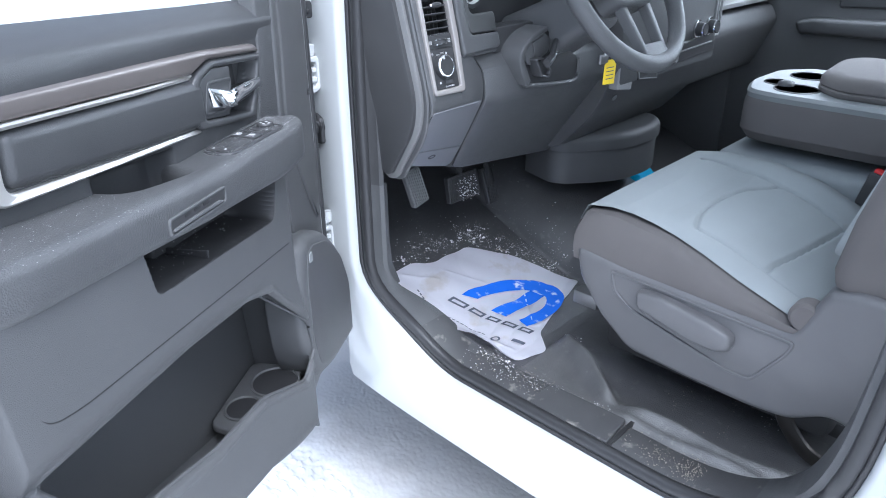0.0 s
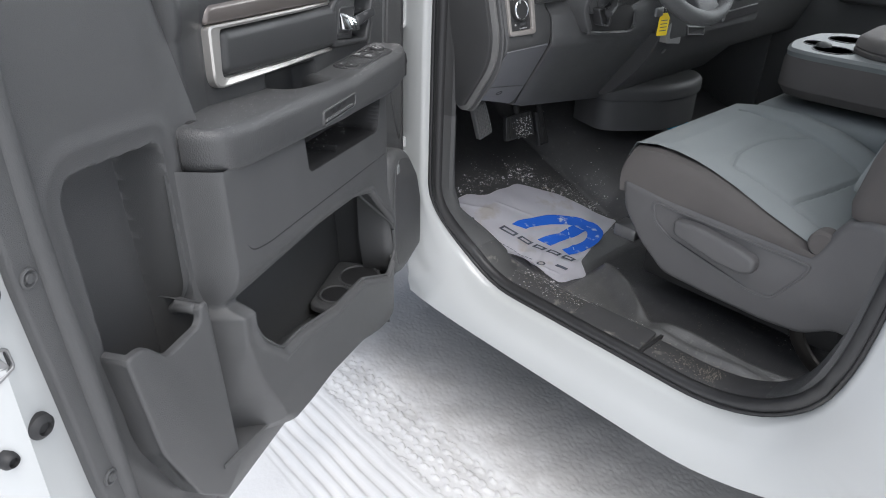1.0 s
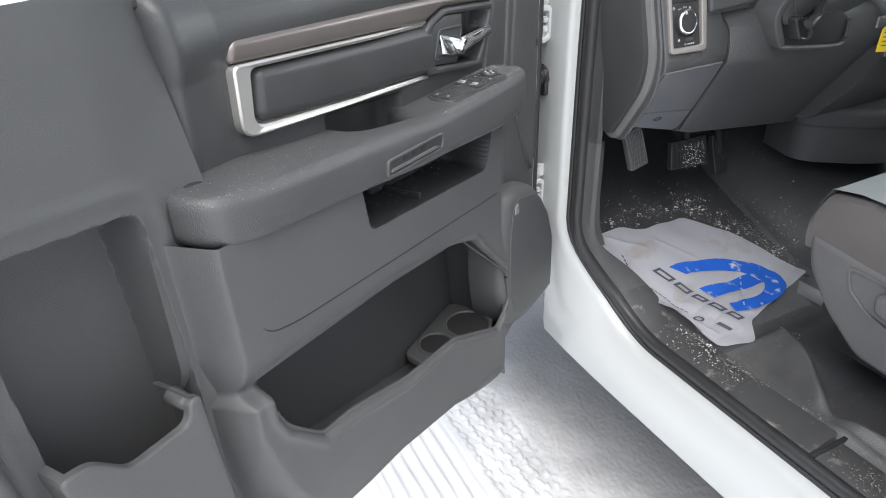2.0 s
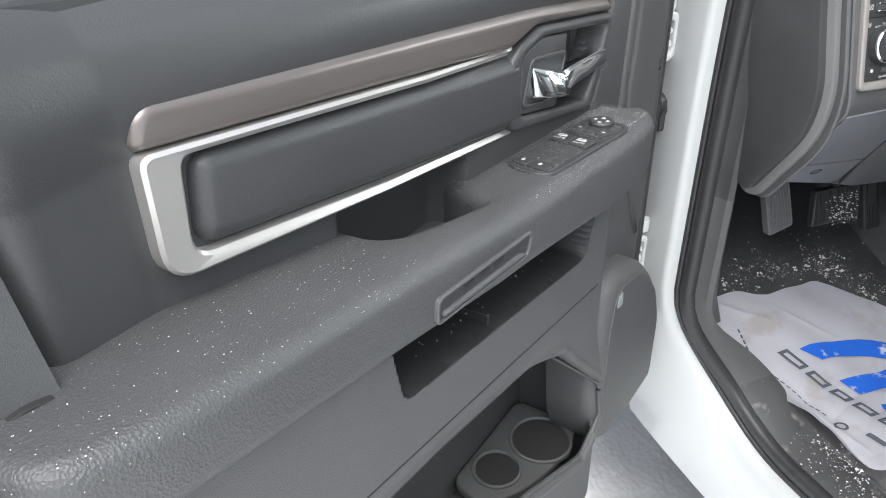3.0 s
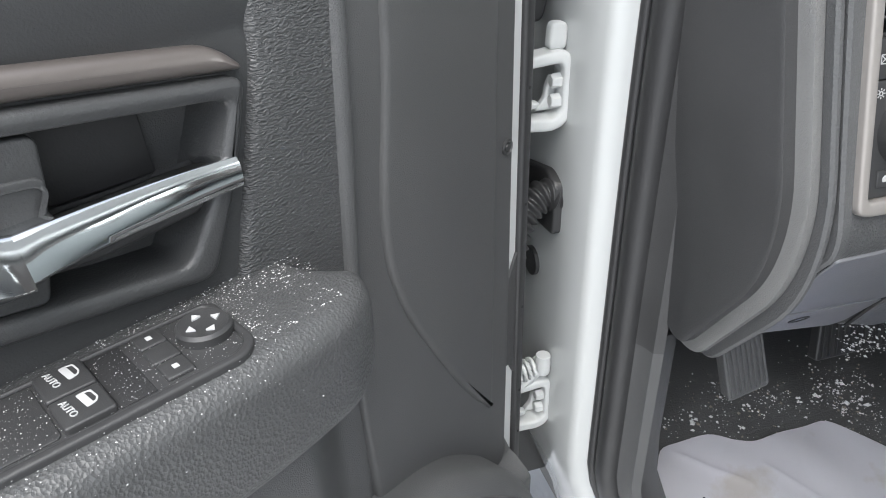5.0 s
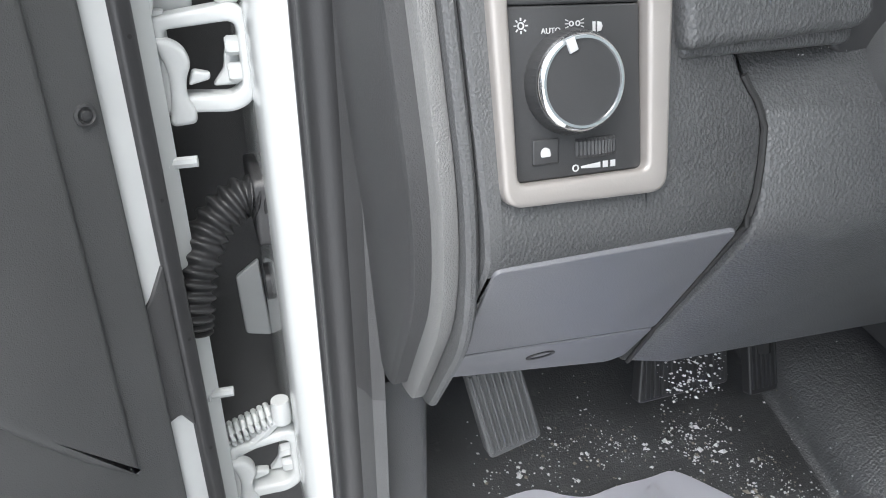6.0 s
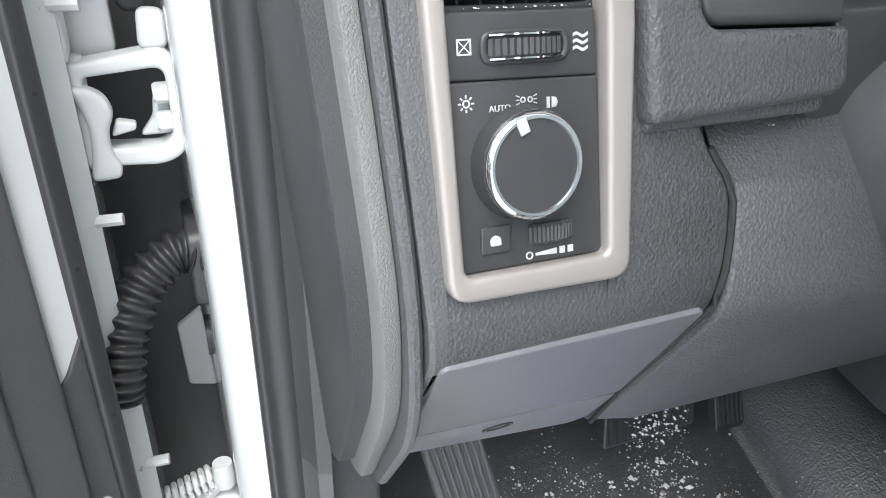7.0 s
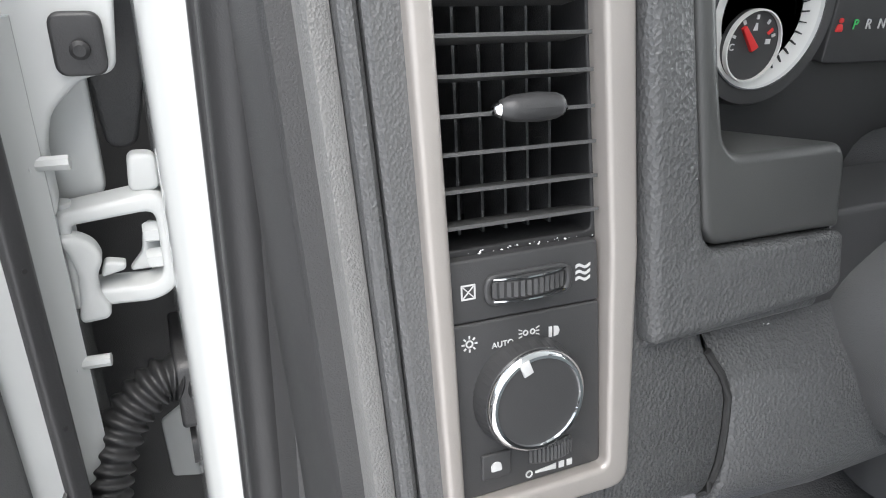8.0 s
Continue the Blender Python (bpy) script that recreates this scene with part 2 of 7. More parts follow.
def shrink(pts, d):
    """Move a closed outline inwards by d, edge by edge, so that corners stay true."""
    poly = pts.poly if isinstance(pts, Outline) else pts
    n = len(poly)
    area = sum(poly[i - 1][0] * poly[i][1] - poly[i][0] * poly[i - 1][1] for i in range(n))
    sgn = 1 if area > 0 else -1
    moved, cuts = [], []
    for i in range(n):
        p, a, b = Vector(poly[i]), Vector(poly[i - 1]), Vector(poly[(i + 1) % n])
        e0, e1 = (p - a), (b - p)
        if e0.length < 1e-9 or e1.length < 1e-9:
            e0 = e1 = b - a
        e0, e1 = e0.normalized(), e1.normalized()
        n0, n1 = Vector((-e0.y, e0.x)) * sgn, Vector((-e1.y, e1.x)) * sgn
        half = n0 + n1
        q = max(0.25, half.length_squared / 2)
        moved.append(tuple(p + half * (d / q)))
        turn = math.atan2(e0.x * e1.y - e0.y * e1.x, e0.dot(e1)) * sgn
        cuts.append(max(0.0, pts.cuts[i] - d * math.tan(max(-1.2, min(1.2, turn / 2)))) if isinstance(pts, Outline) else 0.0)
    return rounded(moved, cuts, pts.seg) if isinstance(pts, Outline) else moved


def loft(rings, closed=True, cap0=True, cap1=True):
    """Skin a list of rings of equal length."""
    bm = bmesh.new()
    vs = [[bm.verts.new(p) for p in ring] for ring in rings]
    n = len(rings[0])
    for a, b in zip(vs, vs[1:]):
        for i in range(n if closed else n - 1):
            j = (i + 1) % n
            bm.faces.new((a[i], a[j], b[j], b[i]))
    if closed and cap0:
        bm.faces.new(vs[0][::-1])
    if closed and cap1:
        bm.faces.new(vs[-1])
    bmesh.ops.remove_doubles(bm, verts=bm.verts, dist=1e-6)
    return bm


def slab(poly, h0, h1, to3, bev=0.003, r=0.0, seg=5, steps=3):
    """A plate with an outline and a rounded front edge; to3 turns (a, b, h) into a place."""
    p = rounded(poly, max(r, bev * 1.1) if not isinstance(r, (list, tuple)) else r, seg) if r else poly
    s = 1 if h1 > h0 else -1
    rings = [(p, h0)]
    for k in range(steps + 1):
        t = k / steps * math.pi / 2
        rings.append((shrink(p, bev * (1 - math.cos(t))), h1 - s * bev * (1 - math.sin(t))))
    return loft([[to3(a, b, h) for a, b in q] for q, h in rings])


def ring_slab(outer, inner, h0, h1, to3, bev=0.002, r_out=0.0, r_in=0.0, seg=6, depth=None):
    """A frame between two outlines of the same number of corners, with softened edges. depth: how far its inside wall goes back."""
    o, i = rounded(outer, r_out, seg), rounded(inner, r_in, seg)
    d = h0 if depth is None else depth
    s = 1 if h1 > h0 else -1
    rings = [(o, h0)]
    for k in range(4):
        t = k / 3 * math.pi / 2
        rings.append((shrink(o, bev * (1 - math.cos(t))), h1 - s * bev * (1 - math.sin(t))))
    for k in range(3, -1, -1):
        t = k / 3 * math.pi / 2
        rings.append((shrink(i, -bev * (1 - math.cos(t))), h1 - s * bev * (1 - math.sin(t))))
    rings.append((i, d))
    return loft([[to3(a, b, h) for a, b in q] for q, h in rings], cap0=False, cap1=False)


def box(x0, y0, z0, x1, y1, z1, bev=0.004, seg=2):
    bm = bmesh.new()
    bmesh.ops.create_cube(bm, size=1)
    for v in bm.verts:
        v.co = Vector((x0 + (v.co.x + 0.5) * (x1 - x0), y0 + (v.co.y + 0.5) * (y1 - y0), z0 + (v.co.z + 0.5) * (z1 - z0)))
    if bev:
        bmesh.ops.bevel(bm, geom=bm.edges[:], offset=bev, segments=seg, affect="EDGES", profile=0.5)
    return bm


def tube(path, r, n=10, cap=True, flat=1.0, up=(0, 0, 1)):
    """A round or flattened rod along a path; r is one radius or one for each point."""
    pts = [Vector(p) for p in path]
    rs = r if isinstance(r, (list, tuple)) else [r] * len(pts)
    rings = []
    for i, p in enumerate(pts):
        t = (pts[min(i + 1, len(pts) - 1)] - pts[max(i - 1, 0)]).normalized()
        u = Vector(up)
        if abs(t.dot(u)) > 0.95:
            u = Vector((1, 0, 0)) if abs(t.x) < 0.9 else Vector((0, 1, 0))
        a = t.cross(u).normalized()
        b = a.cross(t).normalized()
        rings.append([p + a * math.cos(k * math.tau / n) * rs[i] + b * math.sin(k * math.tau / n) * rs[i] * flat for k in range(n)])
    return loft(rings, cap0=cap, cap1=cap)


def lathe(profile, m=Matrix(), n=40):
    """Turn a profile of (radius, height) round the local z axis."""
    rings = [[m @ Vector((r * math.cos(k * math.tau / n), r * math.sin(k * math.tau / n), h)) for k in range(n)] for r, h in profile]
    return loft(rings, cap0=profile[0][0] > 1e-5, cap1=profile[-1][0] > 1e-5)


def smooth_path(pts, steps=8):
    """A smooth path through points."""
    p = [Vector(q) for q in pts]
    p = [p[0] * 2 - p[1]] + p + [p[-1] * 2 - p[-2]]
    out = []
    for i in range(1, len(p) - 2):
        for k in range(steps):
            t = k / steps
            out.append(0.5 * (2 * p[i] + (p[i + 1] - p[i - 1]) * t + (2 * p[i - 1] - 5 * p[i] + 4 * p[i + 1] - p[i + 2]) * t * t
                              + (3 * p[i] - p[i - 1] - 3 * p[i + 1] + p[i + 2]) * t ** 3))
    out.append(p[-2])
    return out


def smooth_path_2(*pts):
    """A smooth flat path through points."""
    return [(q.x, q.y) for q in smooth_path([(a, b, 0) for a, b in pts], 6)]


def sd_poly(x, y, poly):
    """Signed distance to a polygon, negative inside, for arrays."""
    d = np.full(x.shape, 1e9)
    s = np.ones(x.shape)
    n = len(poly)
    for i in range(n):
        (ax, ay), (bx, by) = poly[i], poly[i - 1]
        ex, ey = bx - ax, by - ay
        wx, wy = x - ax, y - ay
        t = np.clip((wx * ex + wy * ey) / (ex * ex + ey * ey + 1e-12), 0, 1)
        d = np.minimum(d, (wx - ex * t) ** 2 + (wy - ey * t) ** 2)
        c1, c2, c3 = y >= ay, y < by, ex * wy > ey * wx
        s = np.where((c1 & c2 & c3) | (~c1 & ~c2 & ~c3), -s, s)
    return s * np.sqrt(d)


def step(d, w):
    """1 inside (d < 0), 0 outside, over a ramp of width w."""
    t = np.clip(0.5 - d / w, 0, 1)
    return t * t * (3 - 2 * t)


def grid_mesh(px, py, pz):
    """A sheet from three arrays of the same shape."""
    nu, nv = px.shape
    verts = np.stack([px, py, pz], -1).reshape(-1, 3)
    idx = np.arange(nu * nv).reshape(nu, nv)
    faces = np.stack([idx[:-1, :-1], idx[1:, :-1], idx[1:, 1:], idx[:-1, 1:]], -1).reshape(-1, 4)
    return verts, faces


def sheet(name, px, py, pz, mat, parent=None, label="", sharp=60, mats=None, keep=None):
    me = bpy.data.meshes.new(name)
    v, f = grid_mesh(px, py, pz)
    if keep is not None:
        f = f[keep.reshape(-1)]
        mats = mats.reshape(-1)[keep.reshape(-1)] if mats is not None else None
    me.from_pydata(v.tolist(), [], f.tolist())
    for mt in mat if isinstance(mat, (list, tuple)) else (mat,):
        me.materials.append(mt)
    if mats is not None:
        me.polygons.foreach_set("material_index", mats.reshape(-1).astype(int).tolist())
    me.polygons.foreach_set("use_smooth", [True] * len(me.polygons))
    me.set_sharp_from_angle(angle=radians(sharp))
    ob = new(name, me)
    ob.parent = parent
    if label:
        tagged(ob, label)
    return ob


def words(name, text, size, m, mat, parent, thick=0.0003):
    """Raised lettering as a mesh, centred on the pose m and read along its x."""
    cu = bpy.data.curves.new(name, "FONT")
    cu.body, cu.size, cu.extrude, cu.align_x, cu.align_y = text, size, thick, "CENTER", "CENTER"
    tmp = bpy.data.objects.new(name, cu)
    scene.collection.objects.link(tmp)
    bpy.context.view_layer.update()
    me = bpy.data.meshes.new_from_object(tmp.evaluated_get(bpy.context.evaluated_depsgraph_get()))
    bpy.data.objects.remove(tmp)
    me.transform(m)
    me.materials.clear()
    me.materials.append(mat)
    ob = new(name, me)
    ob.parent = parent
    return ob


# ---- ground ----
def build_ground():
    xs, ys = np.linspace(-1.6, 1.0, 520), np.linspace(-2.0, 1.6, 640)
    X, Y = np.meshgrid(xs, ys, indexing="ij")
    rng = np.random.default_rng(3)
    Z = np.zeros_like(X)
    for k in range(26):
        a, f, p = rng.uniform(0, math.tau), rng.uniform(8, 60), rng.uniform(0, math.tau)
        Z += 0.022 / f * np.sin(f * (X * math.cos(a) + Y * math.sin(a)) + p)
    # tyre tread prints that run along the truck: smooth ribs, then a band of blocks and zigzag sipes
    for cx, half, block in ((-0.40, 0.125, 0.0), (-0.155, 0.085, 1.0)):
        t = X - cx - 0.02 * np.sin(Y * 1.3)
        inside = step(np.abs(t) - half, 0.02)
        zig = 0.010 * np.abs(((Y * 16) % 1.0) * 2 - 1)
        ribs = step(0.25 - np.abs(((t + zig * block) * 26) % 1.0 - 0.5), 0.16)
        lugs = step(0.30 - np.abs(((Y + 0.35 * t) * 19 + 0.5 * np.floor((t + zig * block) * 26)) % 1.0 - 0.5), 0.14)
        Z += inside * (-0.010 + 0.009 * ribs * (1 - block + block * lugs))
    Z += 0.0010 * rng.standard_normal(X.shape) * (0.3 + 0.7 * (X > -0.1))
    near = sheet("snow_ground", X, Y, Z, SLUSH_SHADE_SNOW, sharp=180)
    tagged(near, "packed snow with tyre tread prints, grey slush and painted truck shade", "ground", kind="structure")
    # the rest of the yard, out to the horizon
    bm = bmesh.new()
    big, sq = [(-2500, -2500), (2500, -2500), (2500, 2500), (-2500, 2500)], [(-1.6, -2.0), (1.0, -2.0), (1.0, 1.6), (-1.6, 1.6)]
    a, b = [bm.verts.new((x, y, -0.004)) for x, y in big], [bm.verts.new((x, y, -0.004)) for x, y in sq]
    for i in range(4):
        bm.faces.new((a[i], a[(i + 1) % 4], b[(i + 1) % 4], b[i]))
    tagged(part("ground", bm, SNOW), "flat snow covered yard to the horizon", "ground", kind="structure")


build_ground()


# ---- the cab's shell ----
def opening_path():
    """The door opening's edge, from the front pillar's top down, along the sill and up the rear pillar, as (y, z, outward y, outward z)."""
    corners = [(-0.03, 1.75), (0.0, 1.30), (0.004, 0.66), (-0.13, 0.52), (-0.86, 0.52), (-1.02, 0.72), (-1.06, 1.30), (-1.06, 1.75)]
    rad = [0, 0.2, 0.13, 0.10, 0.16, 0.16, 0.2, 0]
    out = []
    n = len(corners)
    for i in range(n):
        p = Vector(corners[i])
        if i in (0, n - 1):
            out.append(p)
            continue
        da, db = Vector(corners[i - 1]) - p, Vector(corners[i + 1]) - p
        s, e = p + da.normalized() * min(rad[i], da.length * .48), p + db.normalized() * min(rad[i], db.length * .48)
        for k in range(9):
            f = k / 8
            out.append(s * (1 - f) ** 2 + p * 2 * f * (1 - f) + e * f * f)
    finer = [out[0]]
    for a, b in zip(out, out[1:]):
        k = max(1, int((b - a).length / 0.03))
        finer += [a + (b - a) * (j / k) for j in range(1, k + 1)]
    return finer


OPEN = opening_path()


def edge_x(z):
    """How far out the opening's edge lies at a height."""
    t = min(1, max(0, (z - 0.52) / 0.28))
    return 0.017 - 0.092 * t * t * (3 - 2 * t)


def opening_sections(profile_front, profile_sill, profile_rear, square=False):
    rings = []
    n = len(OPEN)
    for i, p in enumerate(OPEN):
        t = (OPEN[min(i + 1, n - 1)] - OPEN[max(i - 1, 0)]).normalized()
        o = Vector((-t.y, t.x))
        if o.dot(p - Vector((-0.5, 1.0))) < 0:
            o = -o
        low = step(np.array(p.y - 0.64), 0.25).item()
        rear = 1.0 if p.x < -0.5 else 0.0
        prof = []
        for a, b, c in zip(profile_front, profile_sill, profile_rear):
            side = Vector(c) if rear else Vector(a)
            prof.append(side * (1 - low) + Vector(b) * low)
        # the skin's front lower corner is square, not round like the opening
        wide = 1.0
        if square and p.x > -0.4 and p.y < 0.68:
            wide = min((0.155 - p.x) / max(o.x, 1e-3), (p.y - 0.372) / max(-o.y, 1e-3)) / 0.148
        rings.append([(edge_x(p.y) + q.x, p.x + o.x * q.y * k, p.y + o.y * q.y * k) for q in prof for k in (1 + (wide - 1) * min(1, max(0, (q.y - 0.02) / 0.1)),)])
    return rings


def build_cab():
    cab = thing("pickup_cab", "white pickup cab shell with its driver's door opening", "truck cab")
    front = [(0.03, 0.0), (0.0, 0.0), (-0.008, 0.001), (-0.016, 0.003), (-0.023, 0.006), (-0.0265, 0.012), (-0.028, 0.06), (-0.03, 0.19)]
    sill = [(0.03, 0.0), (0.0, 0.0), (-0.020, 0.004), (-0.030, 0.014), (-0.036, 0.048), (-0.046, 0.060), (-0.047, 0.148), (0.03, 0.165)]
    rear = [(0.03, 0.0), (0.0, 0.0), (-0.014, 0.004), (-0.022, 0.012), (-0.026, 0.045), (-0.036, 0.060), (-0.04, 0.24), (-0.02, 0.32)]
    part("body_side", loft(opening_sections(front, sill, rear, True), closed=False), PAINT, cab, "white painted pillar and rocker panel", sharp=50)
    # rubber seal round the opening
    n = len(OPEN)
    for name, dx, do, r, mt in (("door_seal", 0.0115, -0.0150, 0.0148, RUBBER), ("seal_lip", -0.001, -0.002, 0.005, RUBBER)):
        path = []
        for i, p in enumerate(OPEN):
            t = (OPEN[min(i + 1, n - 1)] - OPEN[max(i - 1, 0)]).normalized()
            o = Vector((-t.y, t.x))
            if o.dot(p - Vector((-0.5, 1.0))) < 0:
                o = -o
            path.append((edge_x(p.y) + dx, p.x + o.x * do, p.y + o.y * do))
        part(name, tube(path, r, 12), mt, cab, "black rubber door seal")
    # trim behind the seal
    front_t = [(0.014, -0.026), (0.020, -0.036), (0.023, -0.048), (0.032, -0.052)]
    sill_t = [(0.012, -0.012), (0.03, -0.024), (0.10, -0.022), (0.14, 0.01)]
    rear_t = [(0.012, -0.02), (0.02, -0.04), (0.10, -0.05), (0.16, -0.04)]
    trim = part("opening_trim", loft(opening_sections(front_t, sill_t, rear_t), closed=False), [SILL, PANEL, DASH_SIDE], cab, "dark plastic sill plate and pillar trim", sharp=50)
    for f in trim.data.polygons:
        f.material_index = int(f.center.z > 0.60) + int(f.center.z > 0.963 and f.center.y > -0.4)
    # sill plate joint
    part("sill_joint", box(0.03, -0.603, 0.528, 0.132, -0.594, 0.5468, 0.001), GAP, cab)
    part("sill_plate", slab([(0.036, -0.595), (0.124, -0.588), (0.120, -0.40), (0.036, -0.40)], 0.0, 0.0065, lambda a, b, h: (a, b, 0.5455 + h * min(1.0, max(0.1, (-0.41 - b) / 0.15))), 0.003, 0.008), SILL, cab, "scuffed end of the front sill plate")
    # fender skin and a dark sheet that paints the shade behind the hinges
    part("front_fender", box(-0.215, 0.16, 0.30, -0.195, 1.3, 1.42, 0.008), PAINT, cab, "white front fender skin")
    part("cavity_shade", box(-0.19, 0.20, 0.56, -0.03, 0.24, 1.7, 0.004), DASH_SIDE, cab, "dark sheet painted as shade behind the door hinges")
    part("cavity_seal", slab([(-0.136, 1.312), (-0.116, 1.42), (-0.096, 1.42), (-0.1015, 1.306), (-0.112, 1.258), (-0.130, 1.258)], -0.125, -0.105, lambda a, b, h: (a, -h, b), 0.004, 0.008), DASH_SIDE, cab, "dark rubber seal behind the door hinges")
    part("kick_panel", box(-0.040, 0.01, 0.66, -0.015, 0.62, 0.965, 0.008), PANEL, cab, "dark kick panel")
    part("kick_panel", box(-0.020, 0.01, 0.50, 0.004, 0.62, 0.662, 0.008), PANEL, cab)
    rings = []
    for z in (0.70, 0.76, 0.82, 0.88, 0.93, 0.956, 0.9615):
        q = rounded([(edge_x(z) + 0.026, -0.016), (edge_x(z) + 0.078, -0.012), (edge_x(z) + 0.080, 0.05), (edge_x(z) + 0.026, 0.05)], 0.010, 4)
        rings.append([(x, y, z) for x, y in (shrink(q, 0.003) if z > 0.96 else q)])
    part("kick_trim", loft(rings), PANEL, cab, "grey kick panel trim")
    part("pillar_trim", box(-0.045, 0.012, 0.972, -0.02, 0.4, 1.8, 0.008), PANEL, cab)
    part("far_kick_panel", box(1.74, -0.03, 0.40, 1.782, 0.64, 1.40, 0.008), PANEL, cab, "dark far kick panel")
    part("firewall", box(-0.045, 0.62, 0.40, 1.80, 0.66, 1.30, 0.004), VINYL, cab, "black carpeted firewall")
    # roof, back wall, far side with its window, windscreen
    part("roof", box(-0.06, -1.75, 1.88, 1.86, 0.10, 1.94, 0.02), PAINT, cab, "white roof")
    part("back_wall", box(-0.02, -1.60, 0.40, 1.80, -1.55, 1.30, 0.01), PANEL, cab, "dark back wall trim")
    part("back_header", box(-0.02, -1.60, 1.70, 1.80, -1.55, 1.88, 0.01), PANEL, cab)
    pane = part("back_window", box(0.0, -1.585, 1.30, 1.78, -1.58, 1.70, 0), GLASS, cab, "clear rear window")
    pane.visible_shadow = False
    part("far_pillar", box(1.78, -0.02, 0.40, 1.84, 0.10, 1.88, 0.01), PAINT, cab)
    part("far_rear_pillar", box(1.78, -1.60, 0.40, 1.84, -1.06, 1.88, 0.01), PAINT, cab)
    part("far_sill", box(1.76, -1.06, 0.30, 1.84, 0.0, 0.52, 0.01), PAINT, cab)
    bm = loft([[(x, y, z) for y, z in ((0.62, 1.36), (0.625, 1.36), (0.085, 1.885), (0.08, 1.885))] for x in (0.0, 1.80)])
    pane = part("windscreen", bm, GLASS, cab, "clear windscreen")
    pane.visible_shadow = False
    for hx, hy, hz, r in ((-0.024, -1.075, 0.50, 0.014), (-0.104, 0.122, 0.996, 0.017)):
        m = look((hx, hy, hz), (hx - 1, hy, hz))
        part("body_plug", lathe([(r, -0.004), (r, 0.003), (r * 0.8, 0.005), (r * 0.55, 0.002), (0, 0.002)], m, 20), RUBBER, cab, "black rubber body plug")
    return cab


CAB = build_cab()


# ---- floor ----
def floor_z(X, Y):
    z = 0.515 + np.interp(Y, [-0.25, -0.12, 0.1, 0.35, 0.64], [0, 0.025, 0.115, 0.23, 0.45])    # up to the toe board
    z = z + 0.022 * step(Y + 0.40, 0.16) * step(0.28 - X, 0.10)    # rise under the seat
    rx = np.interp(Y, [-1.6, -0.898, -0.682, -0.539, -0.424, -0.312], [0.20, 0.181, 0.166, 0.168, 0.242, 0.30])
    off = X - rx + 0.006 * np.sin(Y * 23 + 1)
    ridge = np.exp(-(off / np.where(off < 0, 0.034, 0.020)) ** 2) * (1 - 0.45 * np.exp(-((Y + 0.545) / 0.03) ** 2))
    fold = np.exp(-((X - rx + 0.030) / 0.007) ** 2) * step(Y + 0.56, 0.04)    # second fold beside it
    z = z + (0.042 * ridge + 0.007 * fold + 0.006 * step(rx - X, 0.03)) * step(Y + 0.30, 0.05)
    tun = np.clip(1 - ((X - 0.88) / 0.30) ** 2, 0, 1)
    z = z + 0.16 * tun ** 0.7
    z = z + 0.02 * step(X - 0.14, 0.05) * step(Y + 0.1, 0.1)
    return z


def build_floor():
    xs, ys = np.linspace(0.09, 1.80, 250), np.linspace(-1.56, 0.64, 300)
    X, Y = np.meshgrid(xs, ys, indexing="ij")
    Z = floor_z(X, Y)
    rng = np.random.default_rng(4)
    wob = np.interp(Y, np.linspace(-1.6, 0.7, 60), rng.normal(0, 0.010, 60))
    # lighter colour along the sill paints the ridge's wet sheen
    sheen_area = (X < np.interp(Y, [-1.6, -0.7, -0.54, -0.42, -0.30], [0.235, 0.20, 0.195, 0.265, 0.32]) + wob) & (Y < -0.29)
    ob = sheet("floor", X, Y, Z, [VINYL, VINYL_SHEEN], sharp=180, mats=sheen_area[:-1, :-1])
    tagged(ob, "black grained vinyl floor covering, dusty, with sheen painted by the sill", "floor", kind="structure")
    X, Y = np.meshgrid(np.linspace(-0.03, 0.095, 20), np.linspace(0.0, 0.63, 60), indexing="ij")
    sheet("floor_side", X, Y, floor_z(X, Y) - 0.002, VINYL, ob, sharp=180)


build_floor()


# ---- driver's door ----
HINGE = pose(-0.09, 0.04, 0.0, 0, 0, 180 + 35.1)


def door_xyz(u, w, v):
    return (u, v, w)


def up_v(u):
    """How far the upper door panel stands in, along the door."""
    return 0.030 - 0.078 * u


def on_front(u, w, h):
    """The front panel leans back towards the hinges."""
    return (u, h - 0.016 * min(1.0, max(0.0, (0.30 - u) / 0.18)), w)


def on_upper(u, w, h):
    return (u, up_v(u) + h, w)


